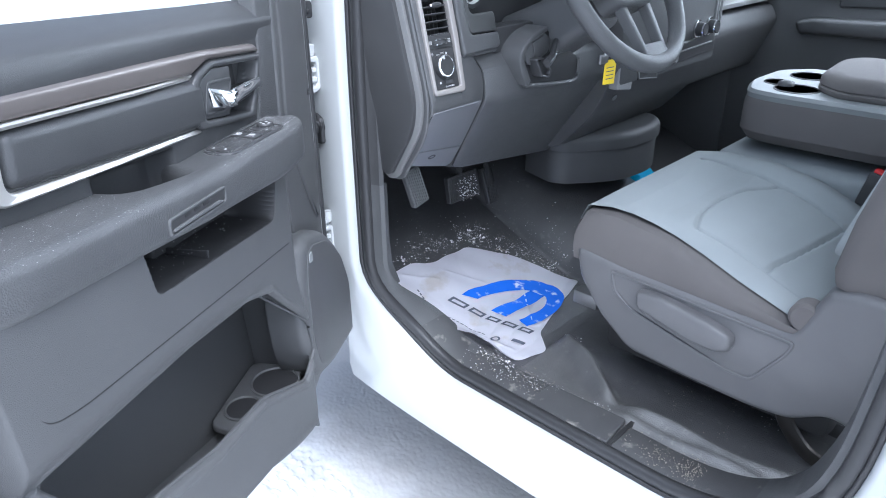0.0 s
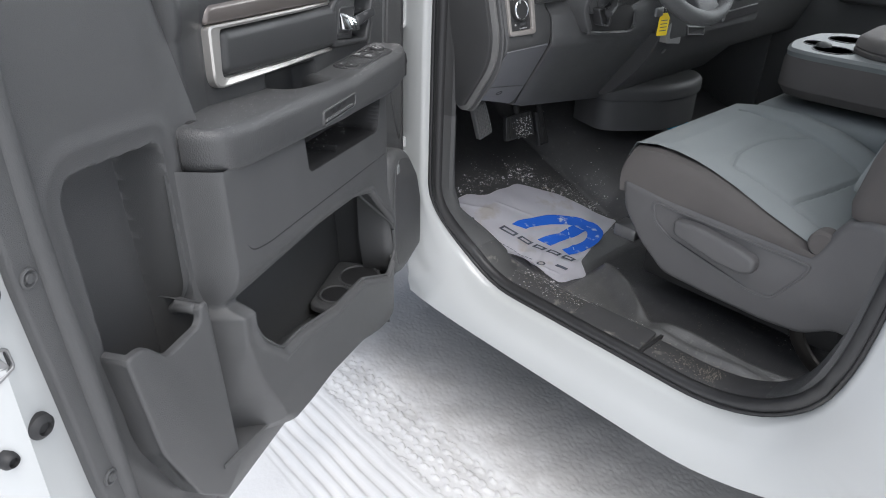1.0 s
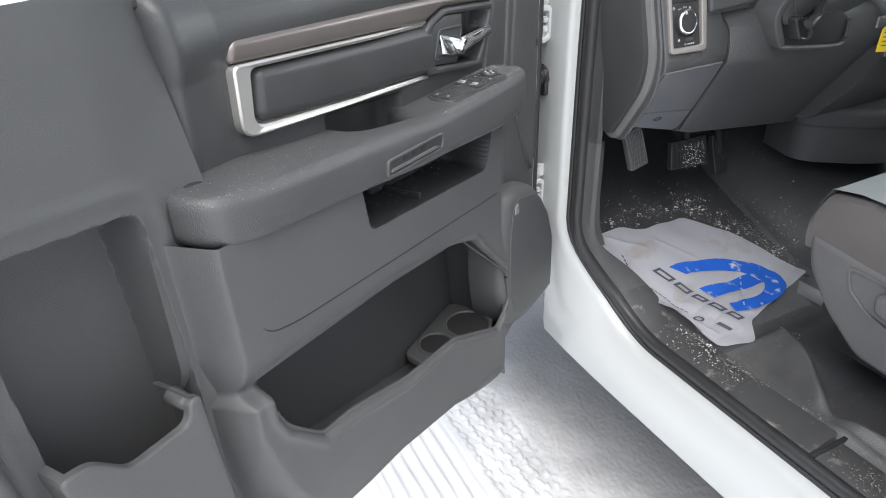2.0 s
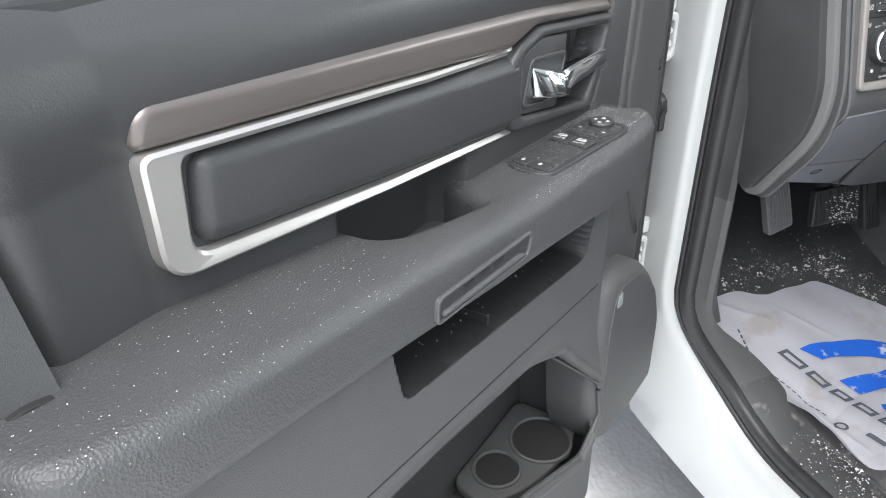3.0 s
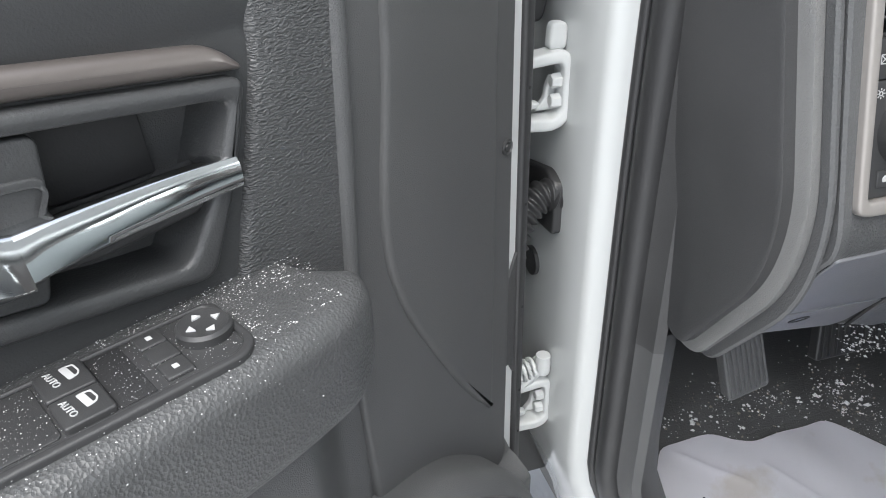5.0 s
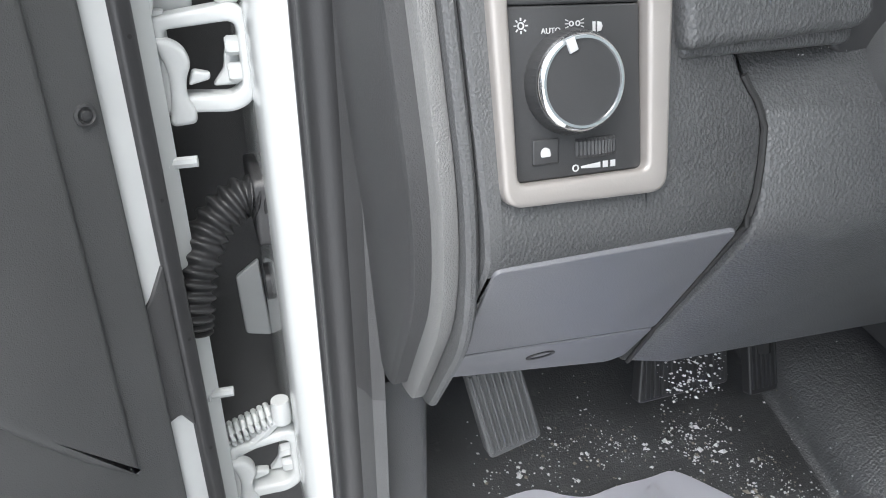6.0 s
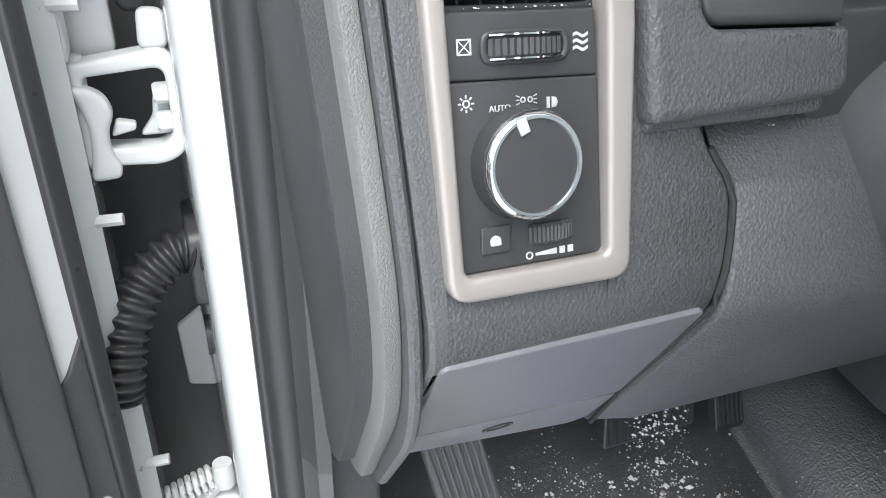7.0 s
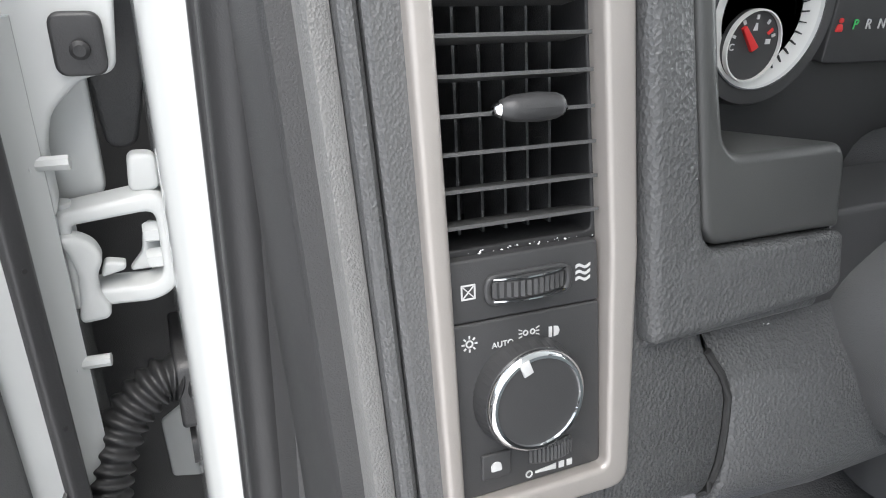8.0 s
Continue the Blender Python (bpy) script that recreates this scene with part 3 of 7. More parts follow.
def build_door():
    door = thing("driver_door", "open white driver's door with a charcoal inner panel", "car door", HINGE)
    # lower inner panel, a moulded sheet
    S, F = np.meshgrid(np.linspace(0, 1, 440), np.linspace(0, 1, 380), indexing="ij")
    front = np.interp(0.55 + 0.665 * F, [0.5, 0.88, 1.0, 1.2], [0.105, 0.105, 0.148, 0.130])
    U = front + (1.018 - front) * S
    bottom = np.interp(U, [0.1, 0.17, 0.25, 0.30, 0.34, 0.507, 0.762, 0.931, 1.21], [0.545, 0.560, 0.570, 0.555, 0.535, 0.585, 0.643, 0.67, 0.72])
    top = 1.170 + 0.11 * np.clip(U - 0.6, 0, 1)
    W = bottom + (top - bottom) * F
    front_step = step(U - np.interp(W, [0.6, 0.95, 1.0, 1.04, 1.09, 1.2], [0.996, 0.992, 0.990, 0.990, 0.992, 0.996]), 0.022)
    bulge = sd_poly(U, W, [(1.2, 1.3), (1.2, 1.06), (1.06, 1.03), (1.005, 0.96), (0.984, 0.88), (0.950, 0.805), (0.905, 0.765), (0.84, 0.748), (0.75, 0.730), (0.59, 0.680), (0.44, 0.600), (0.30, 0.54), (0.05, 0.5), (0.05, 1.3)])
    front_step = front_step * step(bulge + 0.012, 0.045)
    V = -0.014 + 0.048 * front_step
    # the bin's swelling front, which rolls back under
    V = V + 0.012 * step(W - 0.90, 0.10) * front_step
    roll = np.clip((bottom + 0.11 - W) / 0.11, 0, 1)
    V = V - (0.03 + 0.055 * front_step) * roll ** 2
    # bin opening
    bin_poly = [(0.954, 1.036), (0.953, 0.995), (0.940, 0.966), (0.89, 0.912), (0.83, 0.903), (0.717, 0.866), (0.575, 0.840), (0.41, 0.752), (0.352, 0.778), (0.370, 0.85), (0.478, 0.965), (0.7, 1.005)]
    d = sd_poly(U, W, bin_poly)
    V = V - 0.008 * step(d - 0.001, 0.006) + 0.003 * np.exp(-((d - 0.008) / 0.005) ** 2)
    open_bin = (d[:-1, :-1] + d[1:, 1:] + d[1:, :-1] + d[:-1, 1:]) / 4 < 0
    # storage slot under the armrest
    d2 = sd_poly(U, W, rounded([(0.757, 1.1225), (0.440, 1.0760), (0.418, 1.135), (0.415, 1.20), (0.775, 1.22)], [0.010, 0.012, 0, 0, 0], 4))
    V = V - 0.10 * step(d2 + 0.002, 0.008)
    # line of the panel joint
    gap = [q for q in rounded([(0.392, 1.0130), (0.905, 1.0845), (0.952, 1.0980), (0.9635, 1.142), (0.9620, 1.212)], [0, 0.03, 0.028, 0.02, 0], 6)]
    part("panel_gap", tube([(u, 0.0336 - 0.0012 * max(0.0, (u - 0.94) / 0.03), w) for u, w in gap], 0.0010, 8), GAP, door, "dark joint line of the door panel")
    # the panel rolls back under along the bin's upper edge
    edge = np.interp(U, [0.44, 0.478, 0.70, 0.954, 1.02], [0.955, 0.965, 1.005, 1.036, 1.045])
    above = np.clip(1 - (W - edge) / 0.050, 0, 1) ** 2 * step(edge - 0.012 - W, 0.016) * step(0.50 - U, 0.08)
    V = V - 0.024 * above
    # front of the panel, round the speaker, lies further back
    V = V - 0.030 * step(U - 0.355, 0.05) - 0.024 * step(U - 0.29, 0.05) * step(0.85 - W, 0.03)
    # faces inside the slot turn black, its shade put into the colour
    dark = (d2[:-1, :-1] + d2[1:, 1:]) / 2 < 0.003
    low = sheet("lower_panel", U, V, W, [PANEL, DARK], door, "charcoal moulded lower door panel with storage bins, slot shade painted black", sharp=50, mats=dark, keep=~open_bin)
    # upper panel
    us2, fs2 = np.linspace(0.30, 0.950, 246), np.linspace(0, 1, 110)
    U2, F2 = np.meshgrid(us2, fs2, indexing="ij")
    top2 = 1.388 + 0.057 * (U2 - 0.45)
    W2 = 1.152 + (top2 - 1.152) * F2
    V2 = 0.030 - 0.078 * U2 - 0.03 * np.clip((W2 - top2 + 0.03) / 0.03, 0, 1) ** 2 + 0.006 * np.sin(np.clip((W2 - 1.33) / 0.06, 0, 1) * math.pi)
    V2 = V2 + 0.012 * np.clip((U2 - 0.876) / 0.05, 0, 1) - 0.028 * np.clip((U2 - 0.931) / 0.019, 0, 1) ** 2
    handle = sd_poly(U2, W2, [(0.372, 1.301), (0.494, 1.3125), (0.470, 1.241), (0.406, 1.236), (0.386, 1.268)])
    V2 = V2 - 0.045 * step(handle, 0.006)
    grab = sd_poly(U2, W2, [(0.600, 1.10), (0.735, 1.10), (0.735, 1.243), (0.600, 1.231)])
    V2 = V2 - 0.032 * step(grab, 0.016)
    sheet("upper_panel", U2, V2, W2, PANEL_SOFT, door, "charcoal soft upper door panel")
    # grained strip in front of the handle and the plain front panel
    part("grained_strip", slab([(0.307, 1.165), (0.392, 1.165), (0.3535, 1.315), (0.3515, 1.405), (0.299, 1.405)], -0.02, 0.004, on_upper, 0.005, 0.008), STRIP, door, "grained vinyl strip")
    part("strip_edge", tube([(0.313, up_v(0.313) + 0.001, 1.165), (0.306, up_v(0.306) + 0.001, 1.28), (0.298, up_v(0.298) - 0.001, 1.41)], 0.0065, 12), PANEL, door, "rolled edge of the grained strip")
    part("front_panel", slab([(0.119, 0.86), (0.30, 0.86), (0.318, 1.15), (0.303, 1.42), (0.117, 1.42), (0.117, 1.08)], -0.05, 0.009, on_front, 0.004, 0.01), FRONT, door, "plain dark front panel")
    sail = smooth_path_2((0.270, 1.42), (0.272, 1.30), (0.283, 1.20), (0.268, 1.135), (0.222, 1.052), (0.185, 0.995), (0.153, 0.955))
    part("front_cover", slab(sail + [(0.150, 0.955), (0.149, 1.08), (0.147, 1.42)], -0.02, 0.0130, on_front, 0.005), FRONT, door, "dark curved front cover")
    m = look((0.1290, -0.0058, 1.199), (0.1290, -1, 1.199))
    part("panel_screw", lathe([(0.0065, -0.002), (0.0065, 0.0015), (0.005, 0.002), (0.0042, 0.0006), (0.003, 0.0006), (0.0026, 0.002), (0, 0.0022)], m, 20), SWITCH, door)
    # rear panel, flat with a rim and screws
    us3, fs3 = np.linspace(0.944, 1.205, 190), np.linspace(0, 1, 330)
    U3, F3 = np.meshgrid(us3, fs3, indexing="ij")
    b3 = np.interp(U3, [0.9, 1.21], [0.665, 0.72])
    W3 = b3 + (1.425 - b3) * F3
    pk3 = sd_poly(U3, W3, rounded([(1.162, 1.270), (1.018, 1.253), (1.006, 1.05), (1.002, 0.87), (1.09, 0.87), (1.15, 0.98)], [0.03, 0.016, 0.02, 0.02, 0.02, 0.02], 6))
    near = np.clip((1.04 - U3) / 0.10, 0, 1) ** 2 * np.clip((W3 - 1.245) / 0.15, 0, 1)
    V3 = -0.012 - 0.056 * step(pk3 + 0.002, 0.006) + 0.002 * np.exp(-((pk3 - 0.020) / 0.008) ** 2) - 0.042 * near
    V3 = V3 - 0.06 * np.clip((b3 + 0.11 - W3) / 0.11, 0, 1) ** 2
    solid = (W3 > 1.19) | (U3 > 0.977)
    sheet("rear_panel", U3, V3, W3, PANEL, door, "flat charcoal rear door panel with a sunk pocket", keep=solid[:-1, :-1])
    rim = smooth_path([(1.205, -0.008, 1.43), (1.205, -0.006, 1.25), (1.196, -0.004, 1.10), (1.186, -0.006, 0.98), (1.172, -0.014, 0.84), (1.155, -0.03, 0.74)], 8)
    part("panel_rim", tube(rim, 0.013, 12, flat=0.9), PANEL, door, "rolled rear edge of the door panel")
    band = [(1.243, 1.43), (1.2375, 1.22), (1.226, 1.094), (1.217, 0.99), (1.200, 0.85), (1.18, 0.74), (1.150, 0.74), (1.170, 0.85), (1.188, 0.99), (1.198, 1.094), (1.207, 1.22), (1.212, 1.43)]
    part("outer_band", slab(band, -0.03, 0.001, door_xyz, 0.004), PANEL, door, "flat outer band of the door panel")
    for u, v, w in ((1.2255, 0.001, 1.219), (1.2035, 0.001, 0.987)):
        m = look((u, v, w), (u, v - 1, w)) @ pose(0, 0, 0, 0)
        part("panel_screw", lathe([(0.0085, -0.002), (0.0085, 0.0015), (0.0070, 0.0025), (0.0055, 0.0008), (0.0045, 0.0008), (0.0040, 0.003), (0, 0.0036)], m, 20), PANEL, door)
    # map pocket front
    lip = [(1.166, 1.098), (1.137, 1.093), (1.108, 1.060), (1.045, 1.056), (1.041, 1.077), (1.027, 1.077), (1.008, 0.812), (1.05, 0.795), (1.098, 0.85), (1.145, 0.96)]
    mp = part("map_pocket", slab(rounded(lip, 0.010, 4), 0.009, 0.018, door_xyz, 0.0035), PANEL, door, "charcoal map pocket front")
    wall = [q for q in rounded(lip[5:] + lip[:1], 0.010, 4)]
    part("pocket_wall", loft([[(u, v, w) for u, w in wall] for v in (0.014, -0.035)], closed=False), PANEL, mp)
    part("pocket_hook", tube([(1.034, 0.014, 1.062), (1.036, 0.004, 1.070), (1.034, -0.012, 1.070), (1.030, -0.024, 1.060)], [0.006, 0.008, 0.009, 0.006], 12), PANEL, mp)
    # the bin's back, floor and end behind the panel
    part("bin_back", slab([(0.26, 0.50), (1.04, 0.60), (1.04, 1.07), (0.26, 1.02)], -0.104, -0.098, door_xyz, 0.001), PANEL, door, "charcoal back of the storage bin")
    part("bin_floor", slab([(0.315, -0.10), (1.05, -0.10), (1.05, 0.02), (0.315, 0.02)], 0.0, 0.006, lambda a, b, h: (a, b, 0.60 + 0.30 * (a - 0.24) + h), 0.001), PANEL, low)
    part("bin_end", slab([(-0.10, 0.55), (0.012, 0.55), (0.012, 1.0), (-0.10, 1.0)], 0.0, 0.005, lambda a, b, h: (0.318 + h + 0.12 * (b - 0.75), a, b), 0.001), PANEL, low)
    ring = [(u, w) for u, w in rounded(bin_poly, 0.015, 5)]
    def v_at(u, w):
        k = 1 / (1 + math.exp((u - 0.989) / 0.005))
        v = -0.014 + 0.048 * k + 0.012 * k * max(0, min(1, (0.95 - w) / 0.1)) ** 2
        return v - 0.028 * max(0, min(1, (0.355 - u) / 0.05)) * max(0, min(1, (w - 0.965) / 0.05)) - 0.002 - (0.024 if u > 0.46 and w > 0.93 + 0.13 * (u - 0.46) else 0.0)
    part("bin_edge", tube([(u, v_at(u, w) - 0.003, w) for u, w in ring + ring[:1]], 0.0032, 8, cap=False, flat=0.8), PANEL, low)
    # steel shell
    shell = [(0.036, -0.085), (0.045, -0.058), (0.051, -0.049), (0.062, -0.0460), (0.091, -0.0455), (0.095, -0.031), (0.118, -0.029), (0.124, -0.05), (0.14, -0.13), (1.195, -0.13), (1.205, -0.012), (1.262, -0.006), (1.270, -0.012), (1.285, -0.06), (1.300, -0.13), (1.300, -0.16), (0.0, -0.16), (0.0, -0.13)]
    def bot(u, v):
        return 0.385 + 0.22 * u + 0.9 * (v + 0.1) + 0.19 * min(1.0, max(0.0, (0.35 - u) / 0.2))
    rings = [[(u, v, bot(u, v)) for u, v in shell], [(u, v, 1.345 + 0.04 * u) for u, v in shell]]
    part("door_shell", loft(rings), PAINT, door, "white painted steel door shell", sharp=40)
    # painted flange, the dark patch on it, and the rubber strip on the hinge side
    part("front_flange", slab([(0.0960, 0.74), (0.1200, 0.74), (0.1200, 1.412), (0.0960, 1.412)], -0.045, -0.0145, door_xyz, 0.002), PAINT_IN, door, "white painted front flange")
    patch = [(0.0985, 0.955), (0.1075, 0.972), (0.1200, 0.970), (0.1200, 1.062), (0.1115, 1.070), (0.0985, 1.092)]
    part("flange_patch", slab(patch, -0.020, -0.012, door_xyz, 0.0015, 0.004), DASH_SIDE, door, "dark rubber patch on the flange")
    strip = part("front_weatherstrip", slab([(0.0850, 0.76), (0.0990, 0.76), (0.0990, 1.5), (0.0850, 1.5)], -0.06, -0.0095, door_xyz, 0.005, steps=4), RUBBER, door, "black rubber strip on the door's front edge")
    for w in (0.875, 0.93, 1.03, 1.135, 1.235, 1.33):
        part("clip_hole", lathe([(0.0014, -0.001), (0.0014, 0.0004), (0, 0.0004)], look((0.0920, -0.0095, w), (0.0920, -1, w)), 10), GAP, strip)
    # edge bolts, latch and plugs on the rear end
    def on_end(u, v, w):
        return look((u, v, w), (u + 1, v + 0.15, w)) @ pose(0, 0, 0, 180)
    for u, w, r in ((1.2600, 1.223, 0.0115), (1.2505, 1.093, 0.0115), (1.274, 1.076, 0.0085)):
        v = -0.006 - max(0, u - 1.262) * 1.2
        m = look((u, v, w), (u - 0.25, v - 1, w))
        part("door_plug", lathe([(r, -0.002), (r * 0.95, 0.004), (r * 0.62, 0.008), (r * 0.5, 0.0085), (r * 0.42, 0.005), (0, 0.005)], m, 24), DARK, door, "black rubber door plug")
    def on_flange(a, b, h):
        return (a + 0.6 * max(0, h) * (a > 1.262), -0.0062 - max(0, a - 1.262) * 1.2 + h, b)
    slot_a = [(1.2545, 1.158), (1.2560, 1.176), (1.2660, 1.181), (1.288, 1.172), (1.288, 1.152), (1.268, 1.148)]
    slot_b = [(1.2565, 1.160), (1.2578, 1.174), (1.2662, 1.178), (1.286, 1.169), (1.286, 1.155), (1.268, 1.151)]
    latch = part("latch", ring_slab(slot_a, slot_b, -0.004, 0.003, on_flange, 0.001, 0.003, 0.002, 4), METAL, door, "steel door latch")
    part("latch_hole", slab(slot_b, -0.006, 0.0008, on_flange, 0.0002), DARK, latch)
    part("latch_claw", slab([(1.259, 1.160), (1.263, 1.172), (1.276, 1.166), (1.274, 1.158)], 0.0, 0.002, on_flange, 0.0005, 0.002), METAL, latch)
    # window frame: belt moulding and glass
    part("belt_strip", tube([(0.10, -0.058, 1.354), (0.6, -0.060, 1.382), (1.25, -0.060, 1.416)], 0.012, 8), RUBBER, door, "black belt moulding")
    pane = part("door_glass", loft([[(u, v, w) for v, w in ((-0.075, 1.38), (-0.071, 1.38), (-0.131, 1.85), (-0.135, 1.85))] for u in (0.16, 1.24)]), GLASS, door, "clear lowered side window")
    pane.visible_shadow = False
    return door


DOOR = build_door()


def arm_top(u):
    return 1.214 + 0.11 * max(0.0, u - 0.6)


def build_door_trim(door):
    # satin band
    band = [(0.357, 1.3130), (0.372, 1.3265), (0.508, 1.3395), (0.633, 1.3465), (0.865, 1.3570), (0.872, 1.3350), (0.72, 1.3252), (0.540, 1.3137), (0.500, 1.3258)]
    part("satin_band", slab(rounded(band, [0.007, 0.016, 0.02, 0.02, 0.012, 0.008, 0, 0.008, 0.008], 5), -0.012, 0.0085, on_upper, 0.0065, steps=5), SATIN, door, "satin taupe trim band")
    # silver surround, open at the front
    outer = [(0.530, 1.3125), (0.65, 1.3202), (0.870, 1.3342), (0.872, 1.262), (0.70, 1.2500), (0.530, 1.2360)]
    inner = [(0.530, 1.3070), (0.65, 1.3146), (0.848, 1.3272), (0.853, 1.270), (0.70, 1.2560), (0.530, 1.2420)]
    o, i = rounded(outer, [0, 0, 0.008, 0.02, 0, 0], 6), rounded(inner, [0, 0, 0.008, 0.014, 0, 0], 6)
    rings = [(o, 0.0), (o, 0.009), (shrink(o, 0.002), 0.011), (shrink(i, -0.002), 0.010), (i, 0.008), (i, -0.004)]
    part("silver_surround", loft([[on_upper(a, b, h * min(1, max(0, (a - 0.530) / 0.012))) for a, b in q] for q, h in rings], cap0=False, cap1=False), SILVER, door, "satin silver surround")
    pad = [(0.522, 1.3045), (0.65, 1.3125), (0.840, 1.3246), (0.847, 1.272), (0.70, 1.2580), (0.522, 1.2440)]
    part("insert_pad", slab(rounded(pad, [0.011, 0, 0.012, 0.014, 0, 0.011], 6), -0.01, 0.010, on_upper, 0.010), PANEL_SOFT, door, "charcoal padded insert")
    # handle bezel
    bez_o = [(0.361, 1.3116), (0.498, 1.3237), (0.530, 1.3135), (0.544, 1.302), (0.550, 1.260), (0.540, 1.2415), (0.394, 1.223), (0.373, 1.270)]
    bez_i = [(0.370, 1.3030), (0.494, 1.3145), (0.522, 1.3050), (0.529, 1.296), (0.533, 1.264), (0.524, 1.251), (0.405, 1.234), (0.384, 1.268)]
    bez = part("handle_bezel", ring_slab(bez_o, bez_i, -0.004, 0.0095, on_upper, 0.004, 0.008, 0.008, 6, -0.03), PANEL_SOFT, door, "charcoal door handle bezel")
    face = [(0.448, 1.309), (0.493, 1.3135), (0.521, 1.3045), (0.528, 1.296), (0.532, 1.264), (0.523, 1.252), (0.462, 1.243), (0.450, 1.288)]
    part("bezel_face", slab(rounded(face, 0.004, 3), -0.02, 0.0065, on_upper, 0.002), PANEL_SOFT, bez)
    part("bezel_recess", slab([(0.362, 1.306), (0.49, 1.316), (0.47, 1.236), (0.395, 1.228)], -0.028, -0.022, on_upper, 0.001), PANEL, bez, "charcoal handle recess")
    part("recess_cover", slab([(0.398, 1.272), (0.450, 1.272), (0.450, 1.308), (0.400, 1.3035)], -0.024, -0.016, on_upper, 0.001, 0.002), DARK, bez, "black cover behind the lever")
    rec_o = [(0.448, 1.2945), (0.510, 1.2995), (0.524, 1.2575), (0.470, 1.250)]
    rec_i = [(0.450, 1.2905), (0.506, 1.2950), (0.519, 1.2605), (0.472, 1.2545)]
    part("bezel_ridge", ring_slab(rec_o, rec_i, 0.004, 0.0080, on_upper, 0.0014, 0.008, 0.007, 5, 0.0), PANEL_SOFT, bez)
    # lever: a block that turns into a blade, each a clean bevelled bar
    def bar(rows):
        pts = []
        for u, wt, wb, h0, ht, hb in rows:
            c = 0.0022
            pts.append((u, [(wt - c, h0), (wt, h0 + 0.001), (wt, ht - c), (wt - 0.4 * c, ht - 0.4 * c), (wt - c, ht), (wt * 0.7 + wb * 0.3, ht * 0.72 + hb * 0.28 + 0.0008), (wt * 0.3 + wb * 0.7, ht * 0.28 + hb * 0.72 + 0.0008),
                            (wb + c, hb), (wb + 0.4 * c, hb - 0.4 * c), (wb, hb - c), (wb, h0 + 0.001), (wb + c, h0)]))
        tracks = [smooth_path([(u, q[k][0], q[k][1]) for u, q in pts], 6) for k in range(12)]
        return loft([[on_upper(t[j].x, t[j].y, t[j].z) for t in tracks] for j in range(len(tracks[0]))])
    lever = part("door_lever", bar(((0.5095, 1.2890, 1.2655, 0.002, 0.006, 0.007), (0.5080, 1.2908, 1.2640, 0.002, 0.0090, 0.0125), (0.4950, 1.2868, 1.2618, 0.004, 0.0145, 0.0200),
                                    (0.4780, 1.2818, 1.2592, 0.006, 0.0175, 0.0235), (0.4700, 1.2802, 1.2586, 0.006, 0.0180, 0.0240))), CHROME, door, "chrome inside door lever", sharp=40)
    part("lever_blade", bar(((0.4695, 1.2792, 1.2598, 0.004, 0.0160, 0.0215), (0.4560, 1.2798, 1.2612, 0.004, 0.0155, 0.0195), (0.4300, 1.2800, 1.2625, 0.004, 0.0135, 0.0165),
                             (0.4000, 1.2798, 1.2630, 0.000, 0.0125, 0.0140), (0.3740, 1.2785, 1.2632, -0.004, 0.0110, 0.0120))), CHROME, lever, "chrome lever blade")
    part("lever_base", slab([(0.470, 1.2610), (0.386, 1.2665), (0.392, 1.2560), (0.440, 1.2520), (0.466, 1.2535)], -0.020, 0.006, on_upper, 0.004, 0.004), SWITCH, lever, "black lever base")
    # armrest, with the grab recess cut into its back
    plan = [(0.352, -0.05), (0.350, 0.018), (0.333, 0.040), (0.342, 0.057), (0.365, 0.068), (0.41, 0.069), (0.50, 0.062), (0.60, 0.054), (0.80, 0.048), (0.940, 0.045), (0.980, 0.036), (0.992, 0.008), (0.989, -0.05),
            (0.730, -0.05), (0.7255, -0.010), (0.712, 0.001), (0.670, 0.009), (0.620, 0.015), (0.596, -0.05)]
    rad = [0.002, 0.012, 0.010, 0.014, 0.02, 0.03, 0.04, 0.05, 0.05, 0.05, 0.03, 0.02, 0.002, 0.002, 0.010, 0.008, 0.03, 0.006, 0.002]
    p = rounded(plan, rad, 5)

    def arm_low(u):
        return float(np.interp(u, [0.33, 0.36, 0.45, 0.65, 0.79, 0.97, 1.02], [1.162, 1.150, 1.146, 1.162, 1.181, 1.204, 1.206]))
    rings = []
    for k in range(6):
        t = k / 5 * math.pi / 2
        rings.append([(a, b, arm_low(a) + 0.016 * (1 - math.cos(t))) for a, b in shrink(p, 0.012 * (1 - math.sin(t)))])
    for k in range(6):
        t = k / 5 * math.pi / 2
        rings.append([(a, b, arm_top(a) - 0.014 * (1 - math.sin(t))) for a, b in shrink(p, 0.013 * (1 - math.cos(t)))])
    arm = part("armrest", loft(rings), ARMREST, door, "charcoal grained armrest dusted with snow", sharp=50)
    part("grab_recess", slab([(0.585, 1.16), (0.75, 1.16), (0.75, 1.20), (0.585, 1.19)], -0.085, -0.058, door_xyz, 0.001), PANEL, arm, "dark grab recess")
    part("recess_floor", box(0.58, -0.05, 1.168, 0.75, 0.014, 1.173, 0.001), PANEL, arm)
    part("armrest_gap", slab([(0.955, 1.189), (0.974, 1.190), (0.986, 1.199), (0.9935, 1.216), (0.9945, 1.240), (0.990, 1.2505), (0.962, arm_top(0.962) + 0.002), (0.945, arm_top(0.945))], -0.05, -0.0095, door_xyz, 0.001, 0.006), GAP, arm, "dark gap round the armrest end")
    # lettering recess in the bar; a dark plate paints its shade
    slot_o = [(0.612, 1.1970), (0.740, 1.2040), (0.742, 1.1830), (0.616, 1.1755)]
    slot_i = [(0.615, 1.1945), (0.737, 1.2012), (0.739, 1.1855), (0.619, 1.1785)]

    def on_bar(a, b, h):
        return (a, 0.0545 - 0.030 * (a - 0.61) + h, b)
